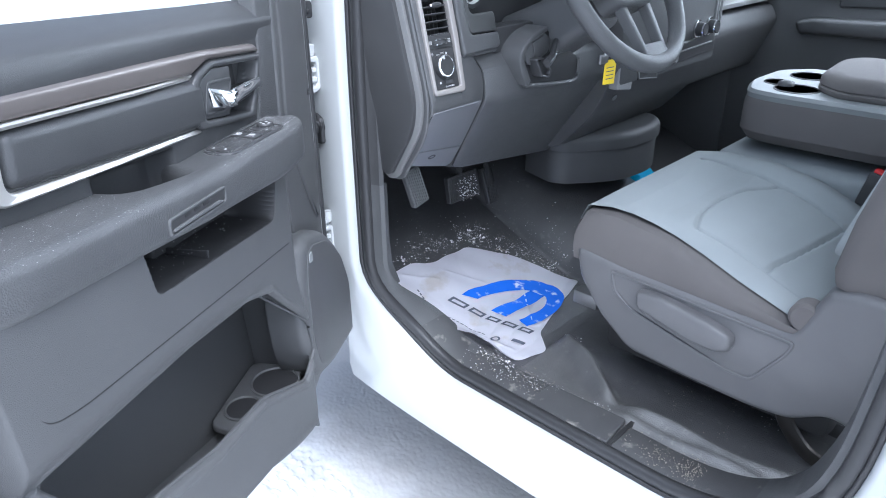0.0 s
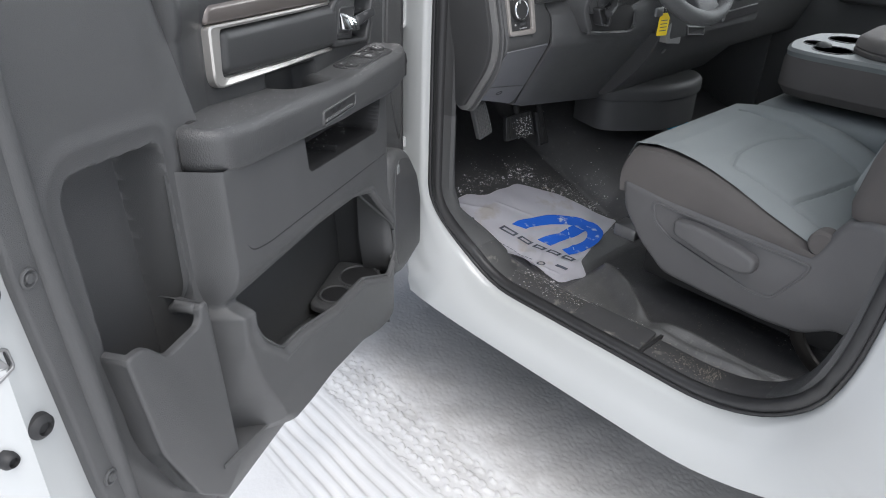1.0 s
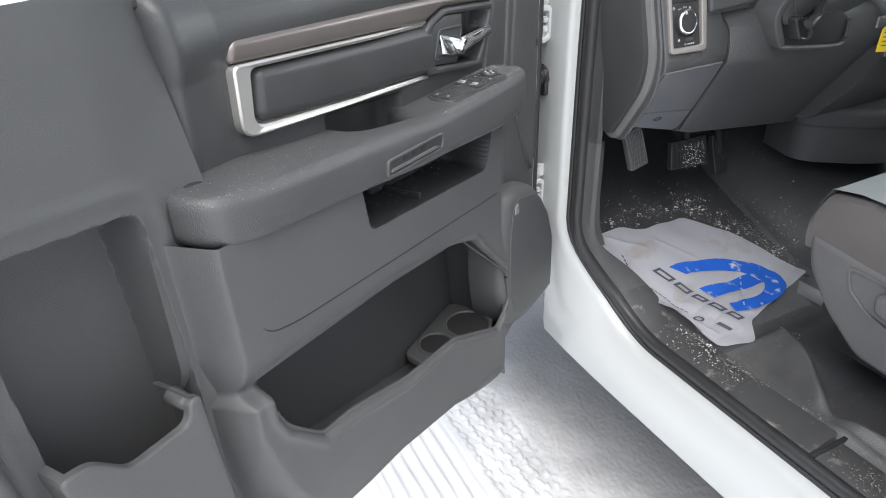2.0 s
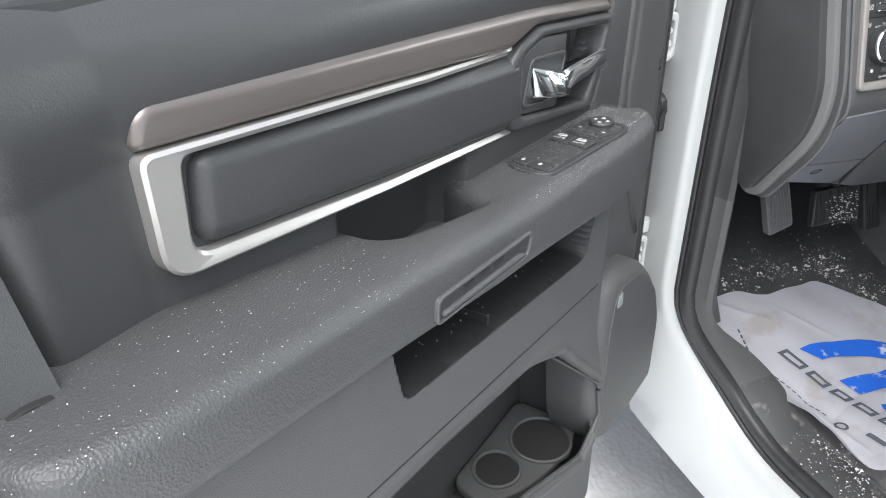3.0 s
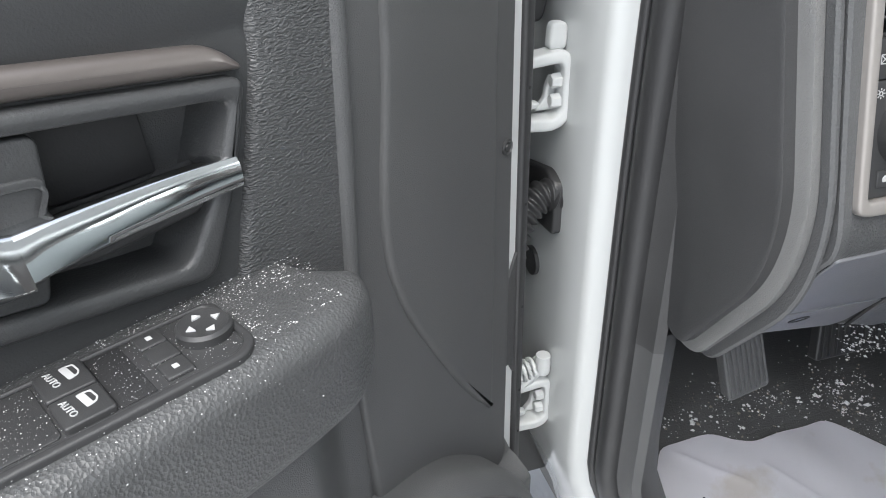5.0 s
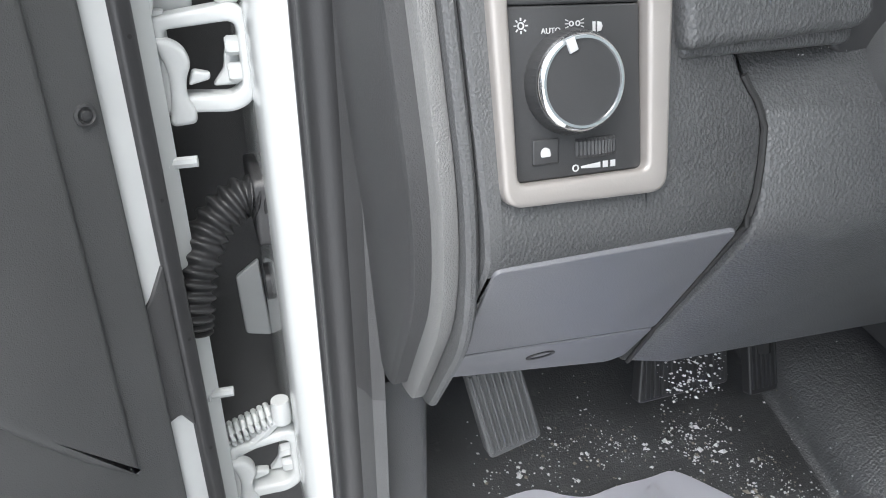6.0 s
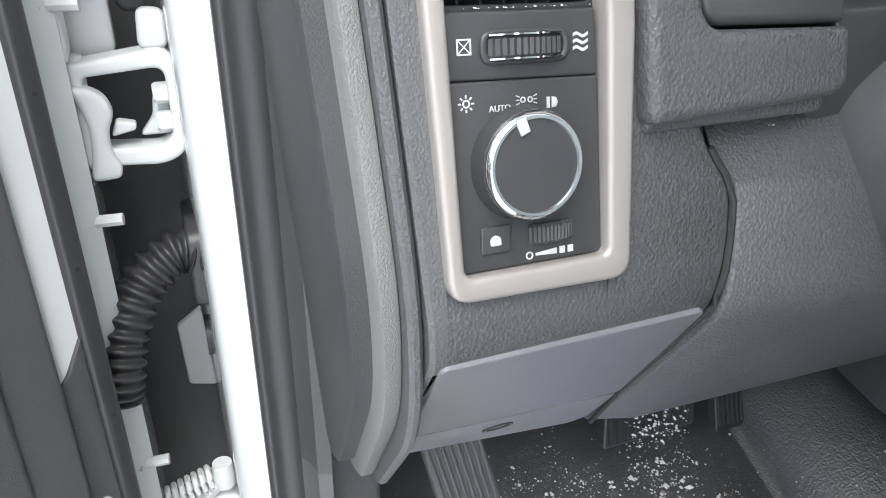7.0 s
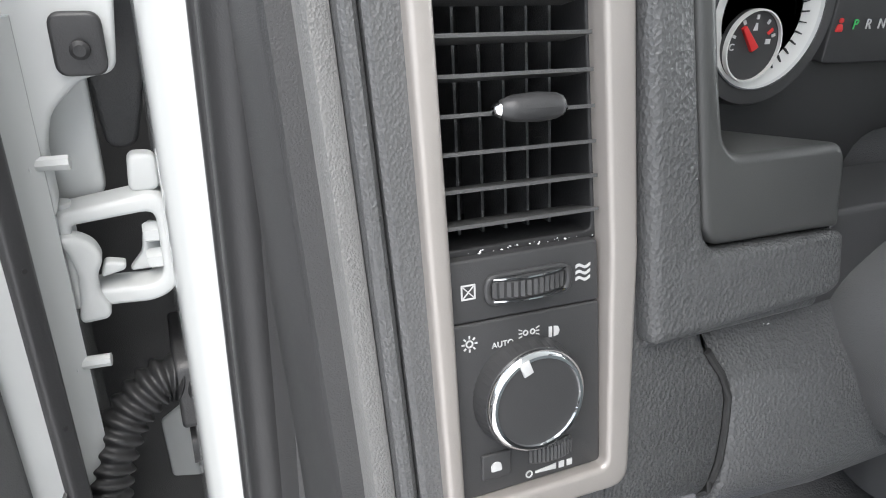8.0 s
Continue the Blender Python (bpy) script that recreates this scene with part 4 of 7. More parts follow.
    sl = part("slot_frame", ring_slab(slot_o, slot_i, -0.012, 0.0022, on_bar, 0.0010, 0.006, 0.005, 5, -0.012), PANEL, arm)
    part("slot_back", slab(rounded(slot_i, 0.005, 4), -0.012, 0.0003, on_bar, 0.0005), SWITCH, sl, "dark plate painted as the shaded lettering recess")
    part("recess_ledge", slab([(0.622, 1.1805), (0.735, 1.1870), (0.733, 1.1910), (0.632, 1.1852)], -0.004, 0.0030, on_bar, 0.0015, 0.002), PANEL, sl)
    for k in range(3):
        part("emboss_mark", slab([(0.655 + 0.020 * k, 1.1905 + 0.0011 * k), (0.668 + 0.020 * k, 1.1912 + 0.0011 * k), (0.668 + 0.020 * k, 1.1950 + 0.0011 * k), (0.655 + 0.020 * k, 1.1943 + 0.0011 * k)], -0.002, 0.0010, on_bar, 0.0004), DARK, sl)
    # storage slot divider, in the black that paints the slot's shade
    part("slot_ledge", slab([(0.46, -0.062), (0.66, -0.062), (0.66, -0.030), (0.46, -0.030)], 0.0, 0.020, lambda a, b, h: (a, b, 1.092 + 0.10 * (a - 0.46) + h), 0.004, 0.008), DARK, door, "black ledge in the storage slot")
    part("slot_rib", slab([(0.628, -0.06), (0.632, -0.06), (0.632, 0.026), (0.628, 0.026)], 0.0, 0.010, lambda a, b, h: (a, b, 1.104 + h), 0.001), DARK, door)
    # cup holder at the front of the bin
    tray = [(0.330, 0.006), (0.42, 0.010), (0.480, -0.008), (0.526, -0.040), (0.516, -0.095), (0.330, -0.095)]
    cup = part("cup_tray", slab(tray, -0.012, 0.0, lambda a, b, h: (a, b, 0.722 + h), 0.004, 0.02), PANEL, door, "charcoal cup tray in the bin")
    for cu, cv, r in ((0.386, -0.028, 0.042), (0.466, -0.054, 0.031)):
        part("cup_rim", lathe([(r + 0.004, -0.002), (r + 0.003, 0.003), (r, 0.004), (r - 0.002, 0.001), (r - 0.003, -0.002)], pose(cu, cv, 0.722), 36), PANEL, cup)
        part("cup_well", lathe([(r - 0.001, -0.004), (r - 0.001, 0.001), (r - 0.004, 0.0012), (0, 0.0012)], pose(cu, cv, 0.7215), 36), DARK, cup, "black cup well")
    # speaker pod at the front of the panel, with its grille
    pod = [(0.362, 0.985), (0.325, 0.996), (0.235, 0.970), (0.150, 0.892), (0.103, 0.80), (0.098, 0.660), (0.26, 0.672), (0.345, 0.705), (0.374, 0.79), (0.380, 0.90)]
    pd = part("speaker_pod", slab(rounded(pod, [0.025, 0.03, 0.05, 0.05, 0.05, 0.02, 0.04, 0.05, 0.05, 0.05], 6), -0.03, 0.041, door_xyz, 0.022, steps=6), PANEL, door, "charcoal speaker pod")
    grille = [(0.338, 0.963), (0.312, 0.972), (0.235, 0.947), (0.162, 0.880), (0.122, 0.80), (0.118, 0.685), (0.25, 0.695), (0.322, 0.722), (0.345, 0.79), (0.350, 0.90)]
    g = part("speaker_grille", slab(rounded(grille, 0.02, 5), 0.034, 0.0425, door_xyz, 0.0025), GRILLE, pd, "charcoal perforated speaker grille")
    part("speaker_badge", slab([(0.318, 0.944), (0.336, 0.947), (0.332, 0.963), (0.320, 0.965)], 0.038, 0.0442, door_xyz, 0.001, 0.004), TRAY, g, "pale speaker badge")
    return arm


build_door_trim(DOOR)


def build_door_switches(door):
    """The switch plate on the armrest; its own axes run along and across it."""
    z = 1.2152
    base = pose(0.478, 0.027, z, 0, 0, -7.5)

    def on(a, b, h):
        return base @ Vector((a, b, h))
    plate = [(-0.073, -0.025), (0.070, -0.025), (0.0785, -0.012), (0.0785, 0.012), (0.070, 0.024), (-0.064, 0.0235), (-0.073, 0.015)]
    inner = [(-0.069, -0.0225), (0.067, -0.0225), (0.074, -0.011), (0.074, 0.010), (0.067, 0.0185), (-0.062, 0.0185), (-0.069, 0.012)]
    pl = part("switch_plate", ring_slab(plate, inner, -0.006, 0.0022, on, 0.0015, 0.007, 0.005, 6, -0.002), SWITCH, door, "black power switch plate")
    part("plate_floor", slab(rounded(inner, 0.005, 5), -0.008, 0.0006, on, 0.0004), SWITCH, pl)
    def button(a0, b0, a1, b1, h, name="switch_button"):
        return part(name, slab([(a0, b0), (a1, b0), (a1, b1), (a0, b1)], -0.003, h, on, 0.0010, 0.0015, 3), SWITCH, pl)
    # lock pair at the rear end
    button(0.0530, -0.0195, 0.0690, -0.0045, 0.0030)
    button(0.0530, -0.0038, 0.0690, 0.0150, 0.0030)
    # plain field, window pair and the well in front of it
    part("plain_field", slab([(0.0065, -0.0215), (0.0510, -0.0215), (0.0510, 0.0165), (0.0065, 0.0165)], -0.002, 0.0013, on, 0.0005, 0.003, 3), SWITCH, pl)
    button(-0.0135, -0.0222, 0.0055, -0.0032, 0.0036)
    button(-0.0135, -0.0022, 0.0055, 0.0168, 0.0036)
    part("switch_well", slab([(-0.0285, -0.0222), (-0.0142, -0.0222), (-0.0142, 0.0168), (-0.0285, 0.0168)], -0.004, 0.0011, on, 0.0003), DARK, pl)
    button(-0.0455, -0.0222, -0.0335, -0.0105, 0.0022)
    button(-0.0455, -0.0098, -0.0335, 0.0026, 0.0022)
    button(-0.0455, 0.0033, -0.0335, 0.0155, 0.0022)
    # mirror pad
    mx, my = -0.0595, -0.0048
    pad = part("mirror_pad", lathe([(0.0122, -0.002), (0.0122, 0.0045), (0.0108, 0.006), (0.006, 0.0052), (0, 0.0047)], base @ pose(mx, my, 0), 32), SWITCH, pl, "round black mirror pad")
    for k in range(4):
        a = k * math.pi / 2 + math.radians(7)
        tri = [(0.0085, 0), (0.0052, 0.0022), (0.0052, -0.0022)]
        pts = [(mx + x * math.cos(a) - y * math.sin(a), my + x * math.sin(a) + y * math.cos(a)) for x, y in tri]
        part("pad_arrow", slab(pts, 0.005, 0.0062, on, 0.0002), LEGEND, pad)
    # printed signs, read from the seat
    turn = math.radians(97)
    for (wa, wb), (ta, tb) in (((-0.0072, -0.0160), (-0.0004, -0.0152)), ((-0.0066, 0.0052), (0.0006, 0.0064))):
        words("auto_word", "AUTO", 0.0041, base @ pose(ta, tb, 0.0037, 0, 0, 97), LEGEND, pl)
        def at(p, q, h, wa=wa, wb=wb):
            return on(wa + p * math.cos(turn) - q * math.sin(turn), wb + p * math.sin(turn) + q * math.cos(turn), h)
        part("window_sign", ring_slab([(-0.0048, 0.0), (0.0048, 0.0), (0.0042, 0.0020), (0.0020, 0.0034), (-0.0038, 0.0034)],
             [(-0.0039, 0.0007), (0.0037, 0.0007), (0.0033, 0.0017), (0.0017, 0.0027), (-0.0031, 0.0027)], 0.0030, 0.0039, at, 0.0001, 0.0006, 0.0005, 2, 0.0030), LEGEND, pl)
        part("door_sign", slab([(-0.0048, -0.0022), (0.0048, -0.0022), (0.0048, 0.0002), (-0.0048, 0.0002)], 0.0030, 0.0039, at, 0.0001, 0.0007, 2), LEGEND, pl)
    for lb in (-0.0128, 0.0052):
        def at(p, q, h, lb=lb):
            return on(0.0612 + p * math.cos(turn) - q * math.sin(turn), lb + p * math.sin(turn) + q * math.cos(turn), h)
        part("lock_sign", slab([(-0.0017, -0.0015), (0.0017, -0.0015), (0.0017, 0.0009), (-0.0017, 0.0009)], 0.0020, 0.0033, at, 0.0002, 0.0005, 2), LEGEND, pl)
        part("lock_bow", ring_slab([(-0.0013, 0.0008), (0.0013, 0.0008), (0.0013, 0.0026), (-0.0013, 0.0026)], [(-0.0007, 0.0008), (0.0007, 0.0008), (0.0007, 0.0020), (-0.0007, 0.0020)], 0.0020, 0.0033, at, 0.0001, 0.0008, 0.0005, 2), LEGEND, pl)
    for a, b in ((-0.0395, -0.0163), (-0.0395, 0.0094)):
        part("mirror_sign", slab([(a - 0.0012, b - 0.0014), (a + 0.0012, b - 0.0014), (a + 0.0012, b + 0.0014), (a - 0.0012, b + 0.0014)], 0.0015, 0.0025, on, 0.0001), LEGEND, pl)


build_door_switches(DOOR)


# ---- hinges, loom and door check ----
def build_hinge(z, label):
    o = [(-0.060, -0.036), (-0.030, -0.037), (-0.010, -0.0385), (0.004, -0.031), (0.004, 0.037), (-0.058, 0.028)]
    i = [(-0.050, -0.024), (-0.030, -0.0255), (-0.010, -0.0265), (-0.003, -0.020), (-0.003, 0.0245), (-0.050, 0.0200)]
    h = part("door_hinge", ring_slab(o, i, 0.0, 0.022, lambda a, b, c: (a, -c + 0.012, b), 0.003, [0.004, 0.004, 0.008, 0.012, 0.014, 0.004], [0.003, 0.006, 0.008, 0.008, 0.008, 0.003], 5), PAINT_IN, CAB, label)
    h.location = (-0.105, 0.073, z)
    to = lambda a, b, c: (a, -c, b)
    # the moving leaf, a bent strap with a hooked end
    leaf = [(-0.060, 0.0165), (-0.047, 0.0150), (-0.039, 0.0090), (-0.0355, -0.002), (-0.0405, -0.0115), (-0.0415, -0.0245), (-0.0365, -0.0345), (-0.0375, -0.0430), (-0.056, -0.0445), (-0.053, -0.030), (-0.051, -0.010), (-0.054, 0.004)]
    part("hinge_leaf", slab(leaf, 0.004, 0.016, to, 0.004, 0.006, 4), PAINT_IN, h)
    part("hinge_web", slab([(-0.024, -0.0225), (-0.003, -0.0225), (-0.003, 0.0085), (-0.009, 0.010), (-0.013, 0.000), (-0.014, -0.010)], -0.012, -0.006, to, 0.002, 0.004), PAINT_IN, h)
    part("hinge_tab", slab([(-0.040, -0.0185), (-0.036, -0.0075), (-0.024, -0.0105), (-0.025, -0.0150)], -0.002, 0.006, to, 0.002, 0.003), PAINT_IN, h)
    part("hinge_lug", slab([(-0.016, 0.034), (0.002, 0.034), (0.002, 0.0575), (-0.014, 0.0585)], -0.008, 0.002, to, 0.003, 0.006), PAINT_IN, h)
    part("hinge_pin", tube([(-0.054, 0.002, -0.038), (-0.054, 0.002, 0.032)], 0.006, 14), PAINT_IN, h)
    for dz in (-0.012, 0.0065):
        part("hinge_bolt", lathe([(0.0070, 0), (0.0070, 0.007), (0.0055, 0.009), (0, 0.009)], pose(-0.003, 0.000, dz, 0, -90, 0), 6), PAINT_IN, h)
    return h


build_hinge(1.2065, "white painted upper door hinge")
build_hinge(0.835, "white painted lower door hinge with a spring")


def build_loom():
    loom = thing("wiring_boot", "black corrugated rubber wiring boot between pillar and door", "wiring boot", pose(-0.104, 0.072, 1.090))
    path = smooth_path([(0.0, 0.004, 0.006), (-0.018, 0.002, 0.008), (-0.041, -0.006, -0.009), (-0.0565, -0.020, -0.036), (-0.0635, -0.032, -0.062), (-0.068, -0.036, -0.080)], 26)
    rs = [0.0148 + 0.0022 * math.cos(i * math.tau / 8.0) for i in range(len(path))]
    part("corrugated_boot", tube(path, rs, 18), RUBBER, loom, sharp=80)
    part("boot_flange", slab([(-0.010, -0.032), (-0.010, 0.022), (0.012, 0.032), (0.080, 0.018), (0.078, -0.016), (0.030, -0.034)], 0.006, -0.008, lambda a, b, h: (h, a, b), 0.003, 0.008), RUBBER, loom, "black rubber flange")
    chk = thing("door_check", "white painted door check with a coil spring", "door check", pose(-0.12, 0.070, 0.893))
    coil = [(-0.050 + 0.050 * k / 90, 0.002 + 0.0105 * math.cos(k * math.tau / 10), -0.024 + 0.018 * k / 90 + 0.0105 * math.sin(k * math.tau / 10)) for k in range(91)]
    part("coil_spring", tube(coil, 0.0026, 7), PAINT_IN, chk)
    part("check_arm", tube([(-0.05, 0.004, -0.045), (-0.02, 0.0, -0.032), (0.006, -0.002, -0.006)], 0.007, 8), PAINT_IN, chk)
    part("check_roller", lathe([(0.008, -0.012), (0.009, 0), (0.008, 0.012), (0, 0.012)], pose(0.008, -0.004, 0.0), 16), PAINT_IN, chk)
    brk = thing("pillar_bracket", "white painted check bracket on the pillar", "bracket")
    part("bracket_plate", slab([(-0.132, 0.965), (-0.108, 0.982), (-0.104, 0.890), (-0.130, 0.897)], 0.22, 0.195, lambda a, b, h: (a, h, b), 0.002, 0.004), PAINT_IN, brk)
    for u, v, w in ((0.052, -0.052, 1.139), (0.052, -0.052, 1.27), (0.056, -0.050, 0.94)):
        p = HINGE @ Vector((u, v, w))
        b = thing("door_stud", "white painted stud and nut on the door's front edge", "bolt", Matrix.Translation(p), "door studs")
        part("stud", tube([(-0.02, 0, 0), (0.016, -0.004, 0.001)], 0.0042, 8), PAINT_IN, b)
        part("nut", tube([(-0.01, 0, 0), (-0.002, -0.001, 0)], 0.0085, 6), PAINT_IN, b)


build_loom()


def build_door_corner():
    """The door shell's front upper corner, behind the upper hinge, with its black plug plate."""
    c = thing("plug_plate", "black rounded plug plate on the door's front edge", "plug")
    part("plate", slab([(-0.144, 1.317), (-0.119, 1.317), (-0.119, 1.349), (-0.144, 1.349)], -0.052, -0.046, lambda a, b, h: (a, -h, b), 0.002, 0.007), RUBBER, c)
    part("stud", lathe([(0.005, 0), (0.005, 0.003), (0.003, 0.005), (0, 0.005)], Matrix.Translation((-0.131, 0.046, 1.331)) @ pose(0, 0, 0, 90), 14), DARK, c)
    edge = [(-0.230, 1.45), (-0.100, 1.45), (-0.112, 1.352), (-0.116, 1.316), (-0.134, 1.314), (-0.152, 1.296), (-0.158, 1.275), (-0.158, 1.238), (-0.190, 1.205), (-0.230, 1.20)]
    part("backing", slab(edge, -0.075, -0.054, lambda a, b, h: (a, -h, b), 0.004, 0.008), PAINT_IN, c, "white painted door edge")
    part("inner_web", slab([(-0.165, 1.32), (-0.134, 1.32), (-0.134, 1.235), (-0.172, 1.225)], -0.105, -0.090, lambda a, b, h: (a, -h, b), 0.003, 0.006), PAINT_IN, c, "white painted inner web")


build_door_corner()

# ---- dashboard ----
DX, DY, DZ = 0.024, -0.168, 1.233


def on_dash(a, b, h):
    """A place on the dash face: a to the right, b up the slope, h out towards the driver, from the lamp knob's middle."""
    return (DX + a, DY + 0.208 * b - 0.978 * h, DZ + 0.978 * b + 0.208 * h)


def dash_pose(a, b, h=0.0):
    return Matrix.Translation(on_dash(a, b, h)) @ pose(0, 0, 0, 90 - 12, 0, 0)


def seam_x(z):
    """Where the joint between the pod and the knee bolster runs at a height."""
    return float(np.interp(z, [0.962, 1.016, 1.05, 1.104, 1.145, 1.163, 1.186, 1.204, 1.2145, 1.226, 1.24, 1.26],
                           [0.1535, 0.151, 0.145, 0.134, 0.125, 0.126, 0.129, 0.1295, 0.125, 0.116, 0.109, 0.105]))


def fine(ring, base, most=0.008):
    """Split the long edges of a ring, as many times as those of the ring it was made from."""
    out = []
    n = len(base)
    for i in range(n):
        (ax, ay), (bx, by) = ring[i], ring[(i + 1) % n]
        k = max(1, int(math.dist(base[i], base[(i + 1) % n]) / most))
        out += [(ax + (bx - ax) * j / k, ay + (by - ay) * j / k) for j in range(k)]
    return out


def profile_x(name, pts, x0, x1, mat, parent, label="", r=0.01, sharp=40, ends=(0.002, 0.002), seam=False, lean=(0.0, 0.0)):
    """A length of moulding across the cab with a section of (y, z); ends are its softened ends, seam ends it at the bolster joint."""
    p = rounded(pts, r, 5)
    rings = []
    for x, d in ((x0, ends[0]), (x0 + 0.002, 0), (x1 - 0.002, 0), (x1, ends[1])):
        q = fine(shrink(p, d), p) if seam else shrink(p, d)
        rings.append([((seam_x(z) - 0.0016 - (x1 - x) if seam and x > x1 - 0.003 else x) + (lean[0] if x < (x0 + x1) / 2 else lean[1]) * (z - 1.2), y, z) for y, z in q])
    return part(name, loft(rings), mat, parent, label, sharp)


def build_dash():
    d = thing("dashboard", "charcoal grained dashboard with a silver vent bezel", "dashboard")
    pod = [(0.50, 1.47), (-0.09, 1.50), (-0.115, 1.487), (-0.183, 1.168), (-0.182, 1.150), (-0.094, 1.024), (-0.07, 1.02), (0.30, 1.10)]
    rad = [0.01, 0.05, 0.03, 0.02, 0.02, 0.01, 0.01, 0.01]
    profile_x("pod_side", pod, -0.0270, -0.0172, DASH_END, d, "grained dash panel", rad, ends=(0.002, 0), lean=(-0.06, 0))
    profile_x("pod_side", pod, 0.060, 0.1165, DASH, d, "", rad, ends=(0, 0.0015), seam=True)
    profile_x("pod_base", [(-0.02, 1.195), (-0.176, 1.187), (-0.183, 1.168), (-0.182, 1.150), (-0.094, 1.024), (-0.02, 1.02)], -0.0172, 0.060, DASH, d, "", [0.01, 0.001, 0.02, 0.02, 0.01, 0.01], ends=(0, 0))
    profile_x("pod_top", [(0.50, 1.47), (-0.09, 1.50), (-0.115, 1.487), (-0.124, 1.432), (-0.05, 1.43)], -0.0172, 0.060, DASH, d, "", [0.01, 0.05, 0.03, 0.001, 0.01], ends=(0, 0))
    profile_x("pod_core", [(0.30, 1.44), (-0.04, 1.44), (-0.09, 1.18), (0.30, 1.18)], -0.03, 0.11, GAP, d, "", 0.001)
    cap = [(0.30, 1.50), (-0.075, 1.52), (-0.104, 1.49), (-0.172, 1.175), (-0.160, 1.11), (-0.080, 0.995), (-0.055, 0.990), (0.05, 1.06), (0.28, 1.12)]
    cap_r = [0.01, 0.03, 0.03, 0.05, 0.05, 0.015, 0.01, 0.02, 0.02]
    profile_x("end_cap", cap, -0.0450, -0.0350, END_PAD, d, "worn grey dash end pad", cap_r, ends=(0.004, 0.001), lean=(-0.06, -0.06))
    side = [tuple(q) for q in shrink(cap, 0.012)]
    profile_x("dash_side", side, -0.0560, -0.040, DASH_SIDE, d, "charcoal dash side panel", cap_r, ends=(0.003, 0), lean=(-0.06, -0.06))
    cap2 = [(0.30, 1.50), (-0.085, 1.53), (-0.112, 1.49), (-0.181, 1.172), (-0.168, 1.10), (-0.086, 0.990), (-0.058, 0.988), (0.05, 1.06), (0.28, 1.12)]
    profile_x("end_lip", cap2, -0.0345, -0.0280, DASH_END, d, "", cap_r, lean=(-0.06, -0.06))
    # fuse cover and its lip below the pod
    def under(x, s, h):
        # s runs down the sloping underside, h stands off it
        return (x, -0.1835 + 0.5726 * s - 0.8198 * h, 1.1515 - 0.8198 * s - 0.5726 * h)
    part("fuse_cover", slab([(-0.020, 0.004), (0.1195, 0.002), (0.1285, 0.05), (0.1440, 0.144), (-0.012, 0.118)], -0.012, 0.0012, under, 0.0010, 0.005), DASH_LOW, d, "grey fuse cover")
    lip = part("release_lip", slab([(-0.012, 0.121), (0.1445, 0.1475), (0.1480, 0.205), (0.135, 0.213), (-0.012, 0.160)], -0.02, 0.0012, under, 0.0010, 0.005), DASH_LOW, d, "grey hood and brake release lip")
    sign = [(0.056 + 0.011 * math.cos(k * math.tau / 20), 0.153 + 0.006 * math.sin(k * math.tau / 20)) for k in range(20)]
    sign_i = [(0.056 + 0.008 * math.cos(k * math.tau / 20), 0.153 + 0.0038 * math.sin(k * math.tau / 20)) for k in range(20)]
    bm = loft([[under(a, b, 0.0008) for a, b in sign], [under(a, b, 0.0020) for a, b in sign], [under(a, b, 0.0020) for a, b in sign_i], [under(a, b, 0.0008) for a, b in sign_i]], cap0=False, cap1=False)
    part("release_sign", bm, DARK, lip)
    # knee bolster
    bol = [(0.25, 1.250), (-0.150, 1.247), (-0.180, 1.213), (-0.190, 1.186), (-0.198, 1.150), (-0.115, 1.035), (-0.066, 0.968), (-0.045, 0.965), (0.20, 1.03)]
    seam = rounded(bol, [0.01, 0.012, 0.020, 0.020, 0.05, 0.02, 0.008, 0.008, 0.01], 6)
    rings = []
    for k, x in enumerate([0.0014, 0.0018, 0.003, 0.20, 0.35, 0.60]):
        q = fine(shrink(seam, (0.0025, 0.001, 0.0, 0.0, 0.0, 0.0)[k]), seam)
        f = max(0, (x - 0.12) / 0.48)
        ring = []
        for y, z in q:
            low = min(1, max(0, (1.20 - z) / 0.20))
            bow = 0.0 if k > 2 else seam_x(z)
            ring.append((x + bow, y + 0.055 * f * low + (0.008 if k < 3 and y < 0 else 0.0), z - 0.075 * f * low))
        rings.append(ring)
    part("knee_bolster", loft(rings), DASH, d, "charcoal knee bolster under the steering column", sharp=40)
    zs = [0.975 + 0.0065 * k for k in range(40)]
    ypod = [float(np.interp(z, [0.96, 1.024, 1.150, 1.168, 1.26], [-0.058, -0.094, -0.182, -0.183, -0.163])) for z in zs]
    part("bolster_gap", tube([(seam_x(z) - 0.0001, y + 0.0004, z) for z, y in zip(zs, ypod)], 0.0019, 8), GAP, d, "dark joint between the pod and the bolster")
    # instrument surround with the shelf before the cluster
    border = [(0.0500, 0.0085), (0.1530, 0.0140), (0.1610, 0.0190), (0.1588, 0.0448), (0.0815, 0.0462), (0.0748, 0.0540), (0.0708, 0.0900), (0.0640, 0.146), (0.060, 0.26), (0.0400, 0.26), (0.0420, 0.146), (0.0480, 0.040)]
    part("cluster_border", slab(rounded(border, [0.006, 0.006, 0.004, 0.003, 0.006, 0.006, 0, 0, 0, 0, 0.02, 0.02], 5), -0.06, 0.012, on_dash, 0.0055, steps=4), DASH, d, "grained instrument surround")
    part("surround_lip", slab([(0.052, 0.005), (0.154, 0.0065), (0.158, 0.022), (0.052, 0.022)], -0.06, 0.004, on_dash, 0.003, 0.003), DASH, d, "underside lip of the instrument surround")
